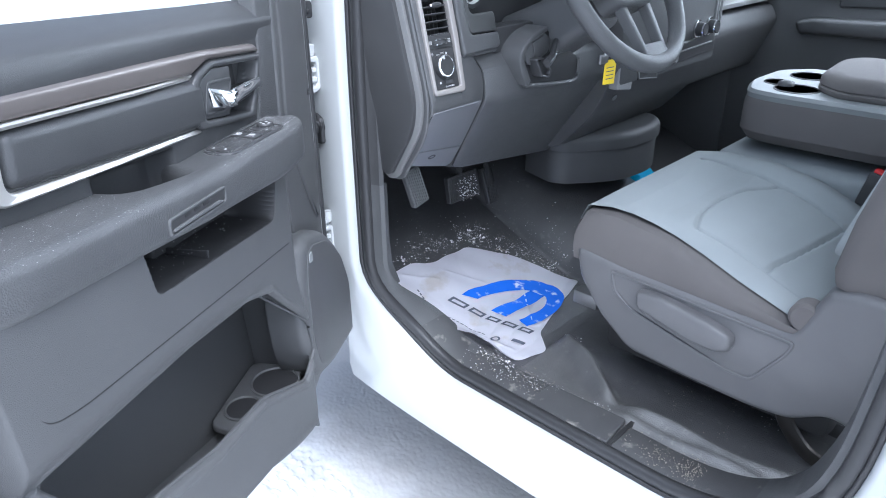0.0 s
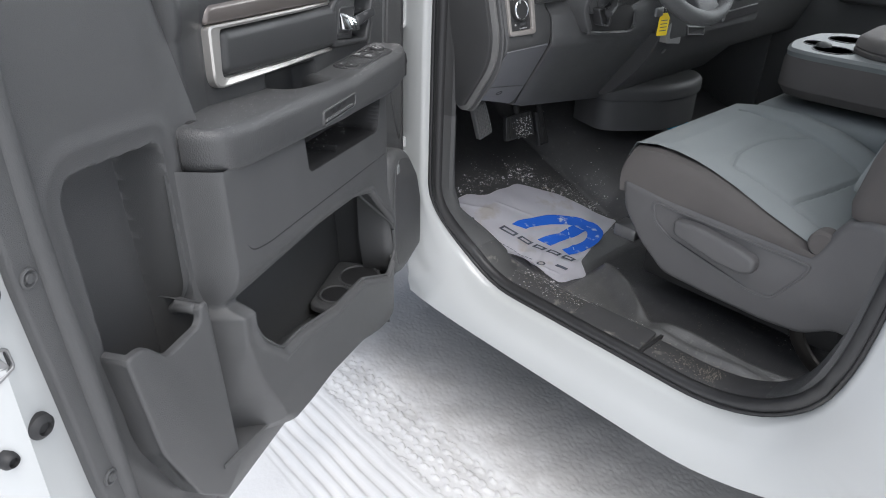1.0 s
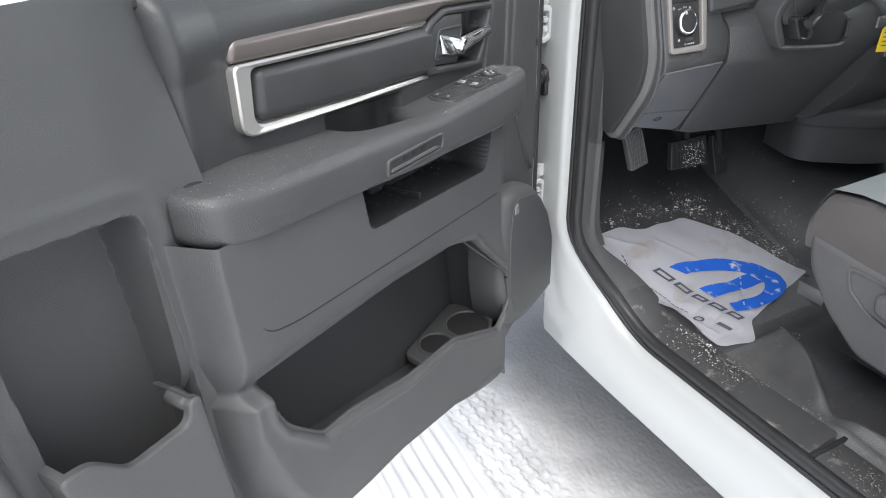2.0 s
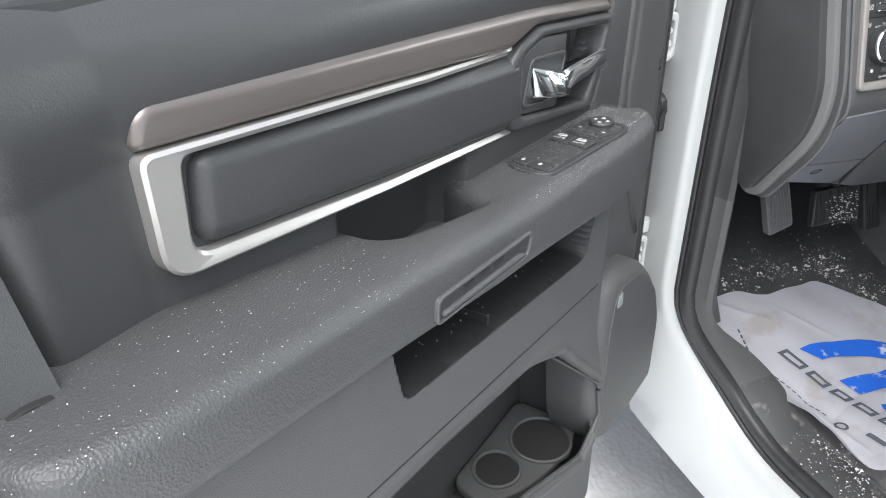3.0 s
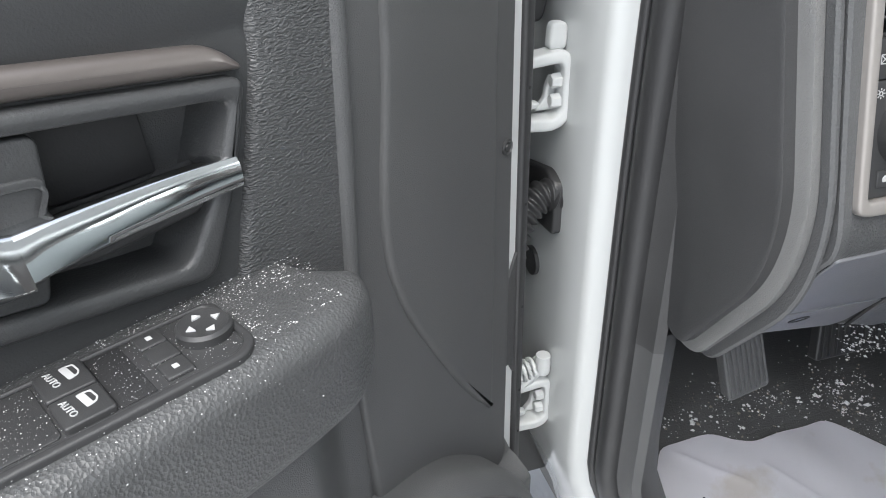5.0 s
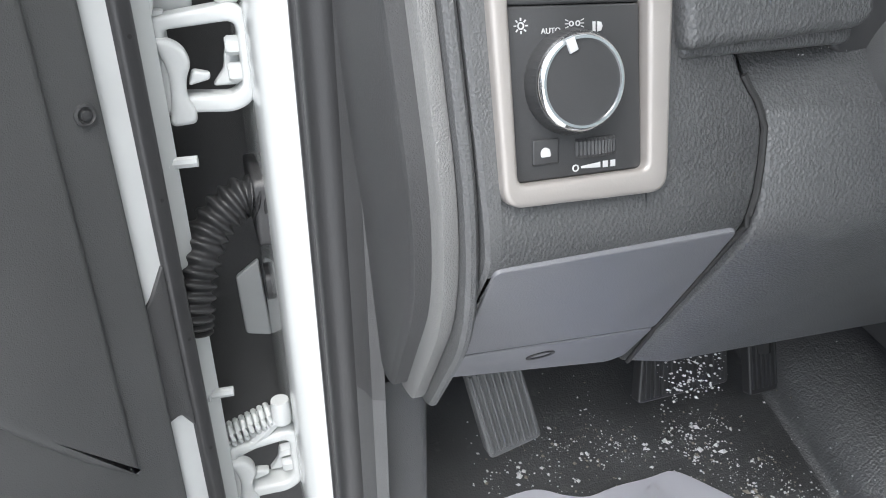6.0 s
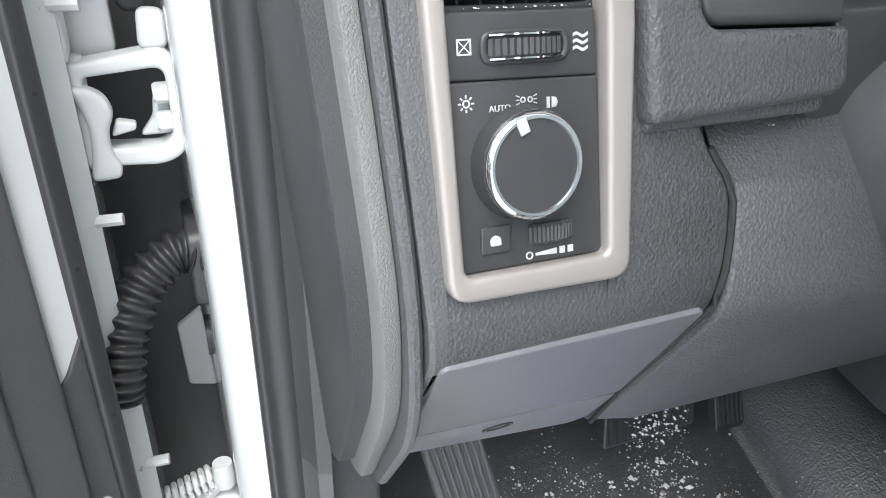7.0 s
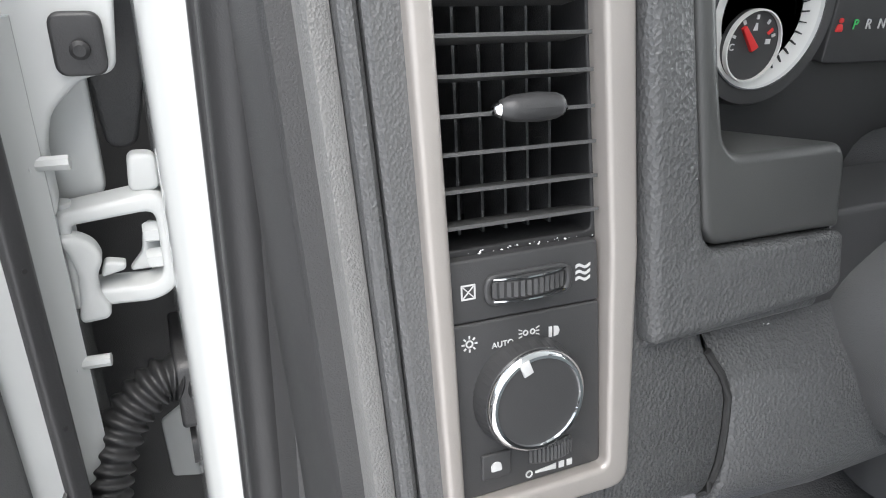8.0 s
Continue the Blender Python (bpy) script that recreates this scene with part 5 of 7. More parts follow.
    inset = [(0.0762, 0.0550), (0.0825, 0.0477), (0.1578, 0.0464), (0.1572, 0.0790), (0.1530, 0.0858), (0.0915, 0.0855), (0.0850, 0.0915), (0.0812, 0.112), (0.0771, 0.146), (0.073, 0.26), (0.0614, 0.26), (0.0654, 0.146), (0.0720, 0.090)]
    part("cluster_shelf", slab(rounded(inset, [0.005, 0.005, 0.002, 0.006, 0.004, 0.006, 0.006, 0.02, 0, 0, 0, 0, 0.02], 5), -0.10, 0.0090, on_dash, 0.0045, steps=5), SHELF, d, "smooth dark shelf below the instruments")
    part("cluster_hood", slab([(0.049, 0.255), (0.52, 0.255), (0.50, 0.285), (0.06, 0.285)], -0.2, 0.03, on_dash, 0.01, 0.01), DASH, d)
    part("instrument_face", box(0.10, -0.075, 1.20, 0.56, -0.04, 1.52, 0.003), SWITCH, d, "black instrument panel face")
    # top pad to the far side and the lower body behind everything
    profile_x("top_pad", [(0.60, 1.36), (0.60, 1.30), (-0.08, 1.46), (-0.10, 1.50), (-0.04, 1.53)], 0.10, 1.76, DASH, d, "charcoal dash top", 0.02)
    profile_x("dash_core", [(0.60, 1.33), (0.0, 1.46), (0.0, 1.02), (0.60, 1.10)], 0.10, 1.76, DARK, d)
    return d


DASHBOARD = build_dash()


def build_vent(d):
    o = [(-0.0415, -0.054), (0.0440, -0.056), (0.0450, 0.05), (0.0375, 0.20), (-0.0510, 0.20), (-0.0460, 0.06)]
    i = [(-0.0345, -0.044), (0.0325, -0.044), (0.0315, 0.05), (0.0235, 0.19), (-0.0410, 0.19), (-0.0370, 0.06)]
    bez = part("vent_bezel", ring_slab(o, i, -0.002, 0.007, on_dash, 0.0025, [0.010, 0.010, 0, 0.012, 0.012, 0], [0.005, 0.005, 0, 0.006, 0.006, 0], 6, -0.006), BEZEL, d, "warm silver vent and lamp switch bezel")
    # vent throat
    part("vent_throat", ring_slab([(-0.041, 0.056), (0.033, 0.056), (0.026, 0.195), (-0.046, 0.195)], [(-0.0365, 0.060), (0.0295, 0.060), (0.0225, 0.188), (-0.0405, 0.188)], -0.06, -0.004, on_dash, 0.001, 0.003, 0.003, 3, -0.06), DARK, bez)
    part("vent_back", slab([(-0.045, 0.05), (0.035, 0.05), (0.03, 0.2), (-0.05, 0.2)], -0.062, -0.058, on_dash, 0.001), GAP, bez)
    for k in range(9):
        b = 0.0695 + 0.0133 * k
        if b > 0.186:
            break
        lx, rx = -0.0372 - 0.0004 * k * 1.1, 0.0292 - 0.0009 * k
        sec = [(b - 0.0007, 0.001), (b + 0.0007, 0.001), (b - 0.0018, -0.018), (b - 0.0028, -0.018)]
        part("vent_slat", loft([[on_dash(x, bb, h) for bb, h in sec] for x in (lx, rx)]), FRONT, bez, sharp=25)
    for k in range(6):
        a = -0.030 + 0.0105 * k
        part("vent_vane", loft([[on_dash(a + da - 0.0004 * b * 10, b, h) for da, h in ((-0.0006, -0.024), (0.0006, -0.024), (0.0036, -0.048), (0.0024, -0.048))] for b in (0.058, 0.19)]), PANEL, bez, sharp=25)
    tab = part("vent_tab", loft([[on_dash(a, 0.1108 + r * (1 + 0.035 * (j % 2)) * math.cos(t), 0.004 + 1.1 * r * (1 + 0.035 * (j % 2)) * math.sin(t)) for j, t in [(j, j * math.tau / 36) for j in range(36)]] for a, r in
               ((-0.0165, 0.0012), (-0.0145, 0.0034), (-0.010, 0.0046), (0.0, 0.0052), (0.007, 0.0046), (0.0095, 0.0034), (0.0115, 0.0012))]), SWITCH, bez, "ribbed vent tab")
    part("tab_tip", loft([[on_dash(a, 0.1108 + r * math.cos(t), 0.004 + 1.1 * r * math.sin(t)) for t in [j * math.tau / 12 for j in range(12)]] for a, r in ((-0.0185, 0.0008), (-0.0180, 0.0018), (-0.0160, 0.0030), (-0.0150, 0.0022))]), CHROME, tab)
    part("tab_tip", loft([[on_dash(a, 0.1108 + r * math.cos(t), 0.004 + 1.1 * r * math.sin(t)) for t in [j * math.tau / 12 for j in range(12)]] for a, r in ((0.0085, 0.003), (0.0090, 0.0042), (0.0110, 0.0026), (0.0118, 0.001))]), CHROME, tab)
    # thumbwheel module
    wm = part("vent_switch", slab([(-0.0362, 0.0325), (0.0303, 0.0315), (0.0288, 0.0572), (-0.0368, 0.0572)], -0.012, 0.0012, on_dash, 0.0012, 0.001), SWITCH, bez, "black vent shutoff panel")
    part("wheel_slot", ring_slab([(-0.0225, 0.0375), (0.0165, 0.0375), (0.0165, 0.0505), (-0.0225, 0.0505)], [(-0.0195, 0.0395), (0.0135, 0.0395), (0.0135, 0.0485), (-0.0195, 0.0485)], 0.0, 0.003, on_dash, 0.0012, 0.006, 0.004, 5, 0.0), SWITCH, wm)
    whl = []
    for j in range(25):
        a = -0.0190 + 0.0320 * j / 24
        lift = 0.0055 * math.cos((j / 24 - 0.5) * 2.4)
        whl.append([on_dash(a, 0.0440 + db, h) for db, h in ((-0.0042, -0.004), (-0.0042, lift - 0.001), (-0.003, lift + 0.0007 * (j % 2)), (0.003, lift + 0.0007 * (j % 2)), (0.0042, lift - 0.001), (0.0042, -0.004))])
    w = part("thumbwheel", loft(whl), SWITCH, wm, "ribbed thumbwheel with chrome edges", sharp=20)
    for db in (-0.0046, 0.0042):
        part("wheel_edge", loft([[on_dash(-0.0188 + 0.0316 * j / 16, 0.0440 + db + q, h) for q, h in ((0, -0.002), (0, 0.0012 + 0.0055 * math.cos((j / 16 - 0.5) * 2.4)), (0.0006, 0.0012 + 0.0055 * math.cos((j / 16 - 0.5) * 2.4)), (0.0006, -0.002))] for j in range(17)]), CHROME, w)
    c = (-0.0285, 0.0447)
    sq = [(c[0] - 0.003, c[1] - 0.003), (c[0] + 0.003, c[1] - 0.003), (c[0] + 0.003, c[1] + 0.003), (c[0] - 0.003, c[1] + 0.003)]
    part("closed_sign", ring_slab(sq, [(c[0] + (p[0] - c[0]) * 0.78, c[1] + (p[1] - c[1]) * 0.78) for p in sq], 0.001, 0.0015, on_dash, 0.0001, 0.0002, 0.0002, 1, 0.001), LEGEND, wm)
    for s in (-1, 1):
        part("closed_cross", loft([[on_dash(c[0] + x, c[1] + y, h) for x, y in ((-0.0024, s * -0.0027), (-0.0027, s * -0.0024), (0.0024, s * 0.0027), (0.0027, s * 0.0024))] for h in (0.001, 0.0015)]), LEGEND, wm)
    for k in range(3):
        b = 0.0420 + 0.0026 * k
        part("flow_sign", loft([[on_dash(0.0185 + 0.0068 * j / 8, b + 0.0006 * math.sin(j * 0.9) + q, h) for q, h in ((-0.0006, 0.001), (-0.0006, 0.0016), (0.0006, 0.0016), (0.0006, 0.001))] for j in range(9)]), LEGEND, wm)
    # lamp switch
    lp = part("lamp_switch", slab([(-0.0345, -0.0438), (0.0325, -0.0438), (0.0303, 0.0312), (-0.0362, 0.0322)], -0.012, 0.0012, on_dash, 0.0012, 0.002), SWITCH, bez, "black headlamp switch panel")
    m = dash_pose(-0.0048, -0.001)
    n = 96
    rings = []
    for r, h, rib in ((0.0232, 0.0, 0), (0.0230, 0.002, 1), (0.0216, 0.0100, 1), (0.0210, 0.0110, 0)):
        rings.append([m @ Vector(((r + (0.00035 if rib and k % 2 else 0)) * math.cos(k * math.tau / n), (r + (0.00035 if rib and k % 2 else 0)) * math.sin(k * math.tau / n), h)) for k in range(n)])
    kn = part("lamp_knob", loft(rings), SWITCH, lp, "black ribbed knob with a chrome ring", sharp=25)
    part("knob_ring", lathe([(0.0213, 0.0086), (0.0216, 0.0102), (0.0210, 0.0120), (0.0196, 0.0132), (0.0184, 0.0132), (0.0179, 0.0122)], m, 64), CHROME, kn, "chrome ring")
    part("knob_face", lathe([(0.0185, 0.0105), (0.0183, 0.0124), (0.012, 0.0126), (0, 0.0126)], m, 48), SWITCH, kn)
    part("knob_mark", slab([(-0.0090, 0.0178), (-0.0050, 0.0192), (-0.0030, 0.0138), (-0.0068, 0.0122)], 0.0105, 0.0137, lambda a, b, h: tuple(m @ Vector((a, b, h))), 0.0003), LEGEND, kn, "white pointer mark")
    bt = part("lamp_button", slab([(-0.0255, -0.0365), (-0.0123, -0.0365), (-0.0118, -0.0250), (-0.0252, -0.0250)], -0.002, 0.0026, on_dash, 0.0008, 0.0008, 2), SWITCH, lp, "black cargo lamp button")
    part("button_sign", slab([(-0.0215, -0.0330), (-0.0165, -0.0330), (-0.0170, -0.0295), (-0.0195, -0.0285), (-0.0215, -0.0300)], 0.0022, 0.0030, on_dash, 0.0001, 0.0008, 2), LEGEND, bt)
    dm = []
    for j in range(25):
        a = -0.0035 + 0.0210 * j / 24
        lift = 0.0045 * math.cos((j / 24 - 0.5) * 2.2)
        dm.append([on_dash(a, -0.0310 + db, h) for db, h in ((-0.0044, -0.003), (-0.0044, lift - 0.001), (-0.003, lift + 0.0006 * (j % 2)), (0.003, lift + 0.0006 * (j % 2)), (0.0044, lift - 0.001), (0.0044, -0.003))])
    part("dimmer_wheel", loft(dm), SWITCH, lp, "ribbed dimmer wheel", sharp=20)
    # printed signs on the switch panel
    def disc(name, a, b, r, r2=0.0):
        pts = [(a + r * math.cos(k * math.tau / 18), b + r * math.sin(k * math.tau / 18)) for k in range(18)]
        if r2:
            pin = [(a + r2 * math.cos(k * math.tau / 18), b + r2 * math.sin(k * math.tau / 18)) for k in range(18)]
            bm = loft([[on_dash(x, y, h) for x, y in q] for q, h in ((pts, 0.001), (pts, 0.0016), (pin, 0.0016), (pin, 0.001))], cap0=False, cap1=False)
        else:
            bm = loft([[on_dash(x, y, h) for x, y in pts] for h in (0.001, 0.0016)])
        return part(name, bm, LEGEND, lp)
    disc("sun_sign", -0.0287, 0.0240, 0.0016, 0.0010)
    for k in range(8):
        t = k * math.tau / 8
        p0, p1, w = 0.0021, 0.0033, 0.0003
        part("sun_ray", loft([[on_dash(-0.0287 + q * math.cos(t) - s * math.sin(t), 0.0240 + q * math.sin(t) + s * math.cos(t), h) for q, s in ((p0, -w), (p1, -w), (p1, w), (p0, w))] for h in (0.001, 0.0016)]), LEGEND, lp)
    words("auto_word", "AUTO", 0.0034, dash_pose(-0.0145, 0.0212, 0.0014), LEGEND, lp)
    for s in (-1, 1):
        disc("park_sign", -0.0028 + s * 0.0016, 0.0238, 0.0012, 0.0007)
        for q in (-1, 0, 1):
            part("park_ray", loft([[on_dash(-0.0028 + s * x, 0.0238 + q * 0.0011 + y + q * (x - 0.003) * 0.4, h) for x, y in ((0.0031, -0.0002), (0.0046, -0.0002), (0.0046, 0.0002), (0.0031, 0.0002))] for h in (0.001, 0.0016)]), LEGEND, lp)
    part("beam_sign", slab([(0.0085, 0.0198), (0.0105, 0.0202), (0.0112, 0.0220), (0.0105, 0.0238), (0.0085, 0.0242)], 0.001, 0.0016, on_dash, 0.0001), LEGEND, lp)
    part("beam_bar", slab([(0.0062, 0.0198), (0.0076, 0.0198), (0.0076, 0.0242), (0.0062, 0.0242)], 0.001, 0.0016, on_dash, 0.0001), LEGEND, lp)
    disc("dim_low_sign", -0.0032, -0.0400, 0.0017, 0.0011)
    part("dim_bar", slab([(-0.0003, -0.0404), (0.0098, -0.0410), (0.0098, -0.0384), (-0.0003, -0.0394)], 0.001, 0.0016, on_dash, 0.0001), LEGEND, lp)
    for a in (0.0125, 0.0165):
        part("dim_square", slab([(a - 0.0013, -0.0412), (a + 0.0013, -0.0412), (a + 0.0013, -0.0382), (a - 0.0013, -0.0382)], 0.001, 0.0016, on_dash, 0.0001), LEGEND, lp)


build_vent(DASHBOARD)


def build_cluster(d):
    """The left gauge with its small temperature dial."""
    y = -0.080
    def on(a, b, h):
        return (a, y - h, b)
    m = lambda a, b, h=0.0: Matrix.Translation((a, y - h, b)) @ pose(0, 0, 0, 90)
    gx, gz = 0.1905, 1.362
    g = part("main_gauge", lathe([(0.047, 0.0), (0.047, 0.006), (0.045, 0.010), (0.0375, 0.010), (0.0370, 0.004), (0, 0.004)], m(gx, gz), 56), SWITCH, d, "black gauge with a cream ring")
    part("gauge_ring", lathe([(0.0372, 0.004), (0.0368, 0.0085), (0.0235, 0.0052), (0.0232, 0.004)], m(gx, gz), 64), CREAM, g, "cream scale ring")
    part("rim_line", lathe([(0.0374, 0.006), (0.0374, 0.0108), (0.0366, 0.0108), (0.0364, 0.006)], m(gx, gz), 64), CHROME, g)
    sx, sz = 0.1835, 1.3475
    sm = part("small_gauge", lathe([(0.0178, 0.004), (0.0178, 0.0100), (0.0172, 0.0100), (0.0170, 0.0095), (0, 0.0095)], m(sx, sz), 40), SWITCH, g, "small temperature dial")
    part("small_ring", lathe([(0.0182, 0.009), (0.0182, 0.0118), (0.0174, 0.0118), (0.0172, 0.009)], m(sx, sz), 40), CREAM, sm)
    part("needle", slab([(sx - 0.0095, sz + 0.0085), (sx - 0.0075, sz + 0.0100), (sx + 0.0035, sz - 0.0005), (sx - 0.0005, sz - 0.0030)], 0.0095, 0.0115, on, 0.0004), RED, sm, "red needle")
    part("warm_mark", slab([(sx + 0.0085, sz + 0.0062), (sx + 0.0115, sz + 0.0086), (sx + 0.0125, sz + 0.0072), (sx + 0.0098, sz + 0.0050)], 0.0095, 0.0102, on, 0.0002), RED, sm)
    part("heat_sign", slab([(sx + 0.0088, sz + 0.0005), (sx + 0.0120, sz + 0.0005), (sx + 0.0120, sz + 0.0030), (sx + 0.0088, sz + 0.0030)], 0.0095, 0.0100, on, 0.0002), LEGEND, sm)
    part("coolant_sign", slab([(sx - 0.0012, sz + 0.0075), (sx + 0.0016, sz + 0.0075), (sx + 0.0008, sz + 0.0112), (sx - 0.0002, sz + 0.0112)], 0.0095, 0.0100, on, 0.0002), LEGEND, sm)
    for k in range(5):
        t = math.radians(160 - 35 * k)
        c, s = math.cos(t), math.sin(t)
        part("dial_tick", loft([[on(sx + r * c - w * s, sz + r * s + w * c, h) for r, w in ((0.0130, -0.0007), (0.0152, -0.0007), (0.0152, 0.0007), (0.0130, 0.0007))] for h in (0.0095, 0.0101)]), LEGEND, sm)
    words("scale_word", "C", 0.0048, m(sx - 0.0135, sz - 0.0005, 0.0098), LEGEND, sm)
    words("scale_word", "7", 0.0095, m(0.2085, 1.3585, 0.0045), LEGEND, g)
    for k in range(14):
        t = math.radians(25 - 11 * k)
        c, s = math.cos(t), math.sin(t)
        part("gauge_tick", loft([[on(gx + r * c - w * s, gz + r * s + w * c, h) for r, w in ((0.026, -0.0003), (0.0305, -0.0003), (0.0305, 0.0003), (0.026, 0.0003))] for h in (0.0055, 0.0078)]), DARK, g)
    tt = part("belt_telltale", slab([(0.2462, 1.3520), (0.2518, 1.3520), (0.2508, 1.3562), (0.2472, 1.3562)], 0.0, 0.0064, on, 0.0005, 0.0012, 2), RED, d, "red belt telltale")
    part("telltale_head", lathe([(0.0014, 0), (0.0014, 0.0064), (0, 0.0064)], m(0.2490, 1.3580), 12), RED, tt)
    for ch, mt, x in (("P", GREEN, 0.2601), ("R", LEGEND, 0.2706), ("N", LEGEND, 0.2813), ("D", LEGEND, 0.2918)):
        words("gear_word", ch, 0.0078, m(x, 1.3557, 0.0065), mt, d)
    part("gear_window", slab([(0.243, 1.335), (0.36, 1.333), (0.36, 1.40), (0.243, 1.40)], -0.004, 0.0055, on, 0.001, 0.003), SWITCH, d)


build_cluster(DASHBOARD)


def build_centre(d):
    c = part("climate_panel", box(0.585, -0.225, 1.10, 1.12, 0.05, 1.47, 0.015), FRONT, d, "charcoal centre stack")
    for x in (0.978, 1.050):
        m = Matrix.Translation((x, -0.224, 1.202)) @ pose(0, 0, 0, 90)
        k = part("climate_knob", lathe([(0.024, 0), (0.024, 0.004), (0.019, 0.006), (0.018, 0.024), (0.016, 0.027), (0, 0.027)], m, 32), SWITCH, c, "black climate knob with a chrome ring")
        part("knob_ring", lathe([(0.0245, 0.001), (0.0245, 0.006), (0.0215, 0.007), (0.0205, 0.004)], m, 32), CHROME, k)
        part("knob_ring", lathe([(0.0182, 0.023), (0.0175, 0.0275), (0.0150, 0.0278), (0.0148, 0.026)], m, 32), CHROME, k)
    part("tall_vent", ring_slab([(1.078, 1.17), (1.118, 1.17), (1.118, 1.30), (1.078, 1.30)], [(1.084, 1.176), (1.112, 1.176), (1.112, 1.294), (1.084, 1.294)], 0.0, 0.006, lambda a, b, h: (a, -0.224 - h, b), 0.002, 0.004, 0.003, 3), DASH_PAD, c)
    part("trim_wing", slab([(0.580, 1.098), (0.655, 1.086), (0.657, 1.138), (0.590, 1.156)], -0.03, 0.004, lambda a, b, h: (a, -0.218 - h, b), 0.003, 0.008), DASH_PAD, c, "satin trim wing")
    part("switch_bank", slab([(0.676, 1.108), (0.778, 1.095), (0.776, 1.124), (0.667, 1.138)], -0.02, 0.004, lambda a, b, h: (a, -0.222 - h, b), 0.003, 0.004), SWITCH, c, "black switch bank")
    part("switch_key", ring_slab([(0.680, 1.110), (0.775, 1.098), (0.773, 1.121), (0.672, 1.135)], [(0.684, 1.1125), (0.772, 1.101), (0.770, 1.118), (0.677, 1.131)], 0.0, 0.006, lambda a, b, h: (a, -0.222 - h, b), 0.0006, 0.003, 0.002, 3), METAL, c)
    part("ash_drawer", slab([(0.80, 1.12), (1.10, 1.13), (1.09, 1.185), (0.81, 1.17)], 0.0, 0.008, lambda a, b, h: (a, -0.222 - h, b), 0.003, 0.006), SWITCH, c, "black drawer with an outlet")
    part("outlet", lathe([(0.013, 0), (0.013, 0.012), (0.010, 0.014), (0, 0.012)], Matrix.Translation((0.842, -0.230, 1.142)) @ pose(0, 0, 0, 90), 20), METAL, c)
    part("drawer_line", slab([(0.87, 1.150), (1.075, 1.156), (1.075, 1.160), (0.87, 1.154)], 0.006, 0.010, lambda a, b, h: (a, -0.222 - h, b), 0.0005), METAL, c)
    # lower tunnel housing
    low = [(0.20, 1.12), (-0.21, 1.12), (-0.16, 1.02), (-0.06, 0.915), (0.05, 0.915), (0.15, 0.95)]
    profile_x("stack_skirt", low, 0.575, 1.13, FRONT, d, "charcoal lower stack skirt", 0.03)
    plan = rounded([(0.67, 0.12), (0.635, 0.0), (0.652, -0.040), (0.73, -0.105), (0.80, -0.145), (0.93, -0.160), (1.03, -0.125), (1.08, 0.12)], [0.01, 0.04, 0.04, 0.06, 0.06, 0.06, 0.05, 0.01], 5)
    part("tunnel_box", slab(plan, 0.785, 0.892, lambda a, b, h: (a, b, h), 0.020, steps=4), FRONT, d, "charcoal tunnel box")
    part("tunnel_lip", slab([tuple(q) for q in shrink(plan, -0.008)], 0.884, 0.930, lambda a, b, h: (a, b, h), 0.022, steps=4), FRONT, d, "charcoal overhang of the tunnel box")
    part("skirt_screw", lathe([(0.008, 0), (0.008, 0.003), (0, 0.003)], Matrix.Translation((0.635, -0.187, 1.065)) @ pose(0, 0, 0, 120), 14), METAL, d)
    # passenger side: open tray and glove box
    profile_x("glove_box", [(0.20, 1.20), (-0.14, 1.20), (-0.17, 1.15), (-0.10, 0.98), (0.20, 0.98)], 1.13, 1.74, FRONT, d, "dark glove box", 0.02)
    profile_x("dash_tray", [(0.20, 1.24), (-0.15, 1.215), (-0.155, 1.232), (0.05, 1.26)], 1.125, 1.74, DASH_PAD, d, "grey open dash tray", 0.004)
    profile_x("upper_glove", [(0.20, 1.47), (-0.10, 1.47), (-0.145, 1.33), (0.20, 1.33)], 1.125, 1.74, DASH, d, "charcoal upper glove box", 0.02)


build_centre(DASHBOARD)


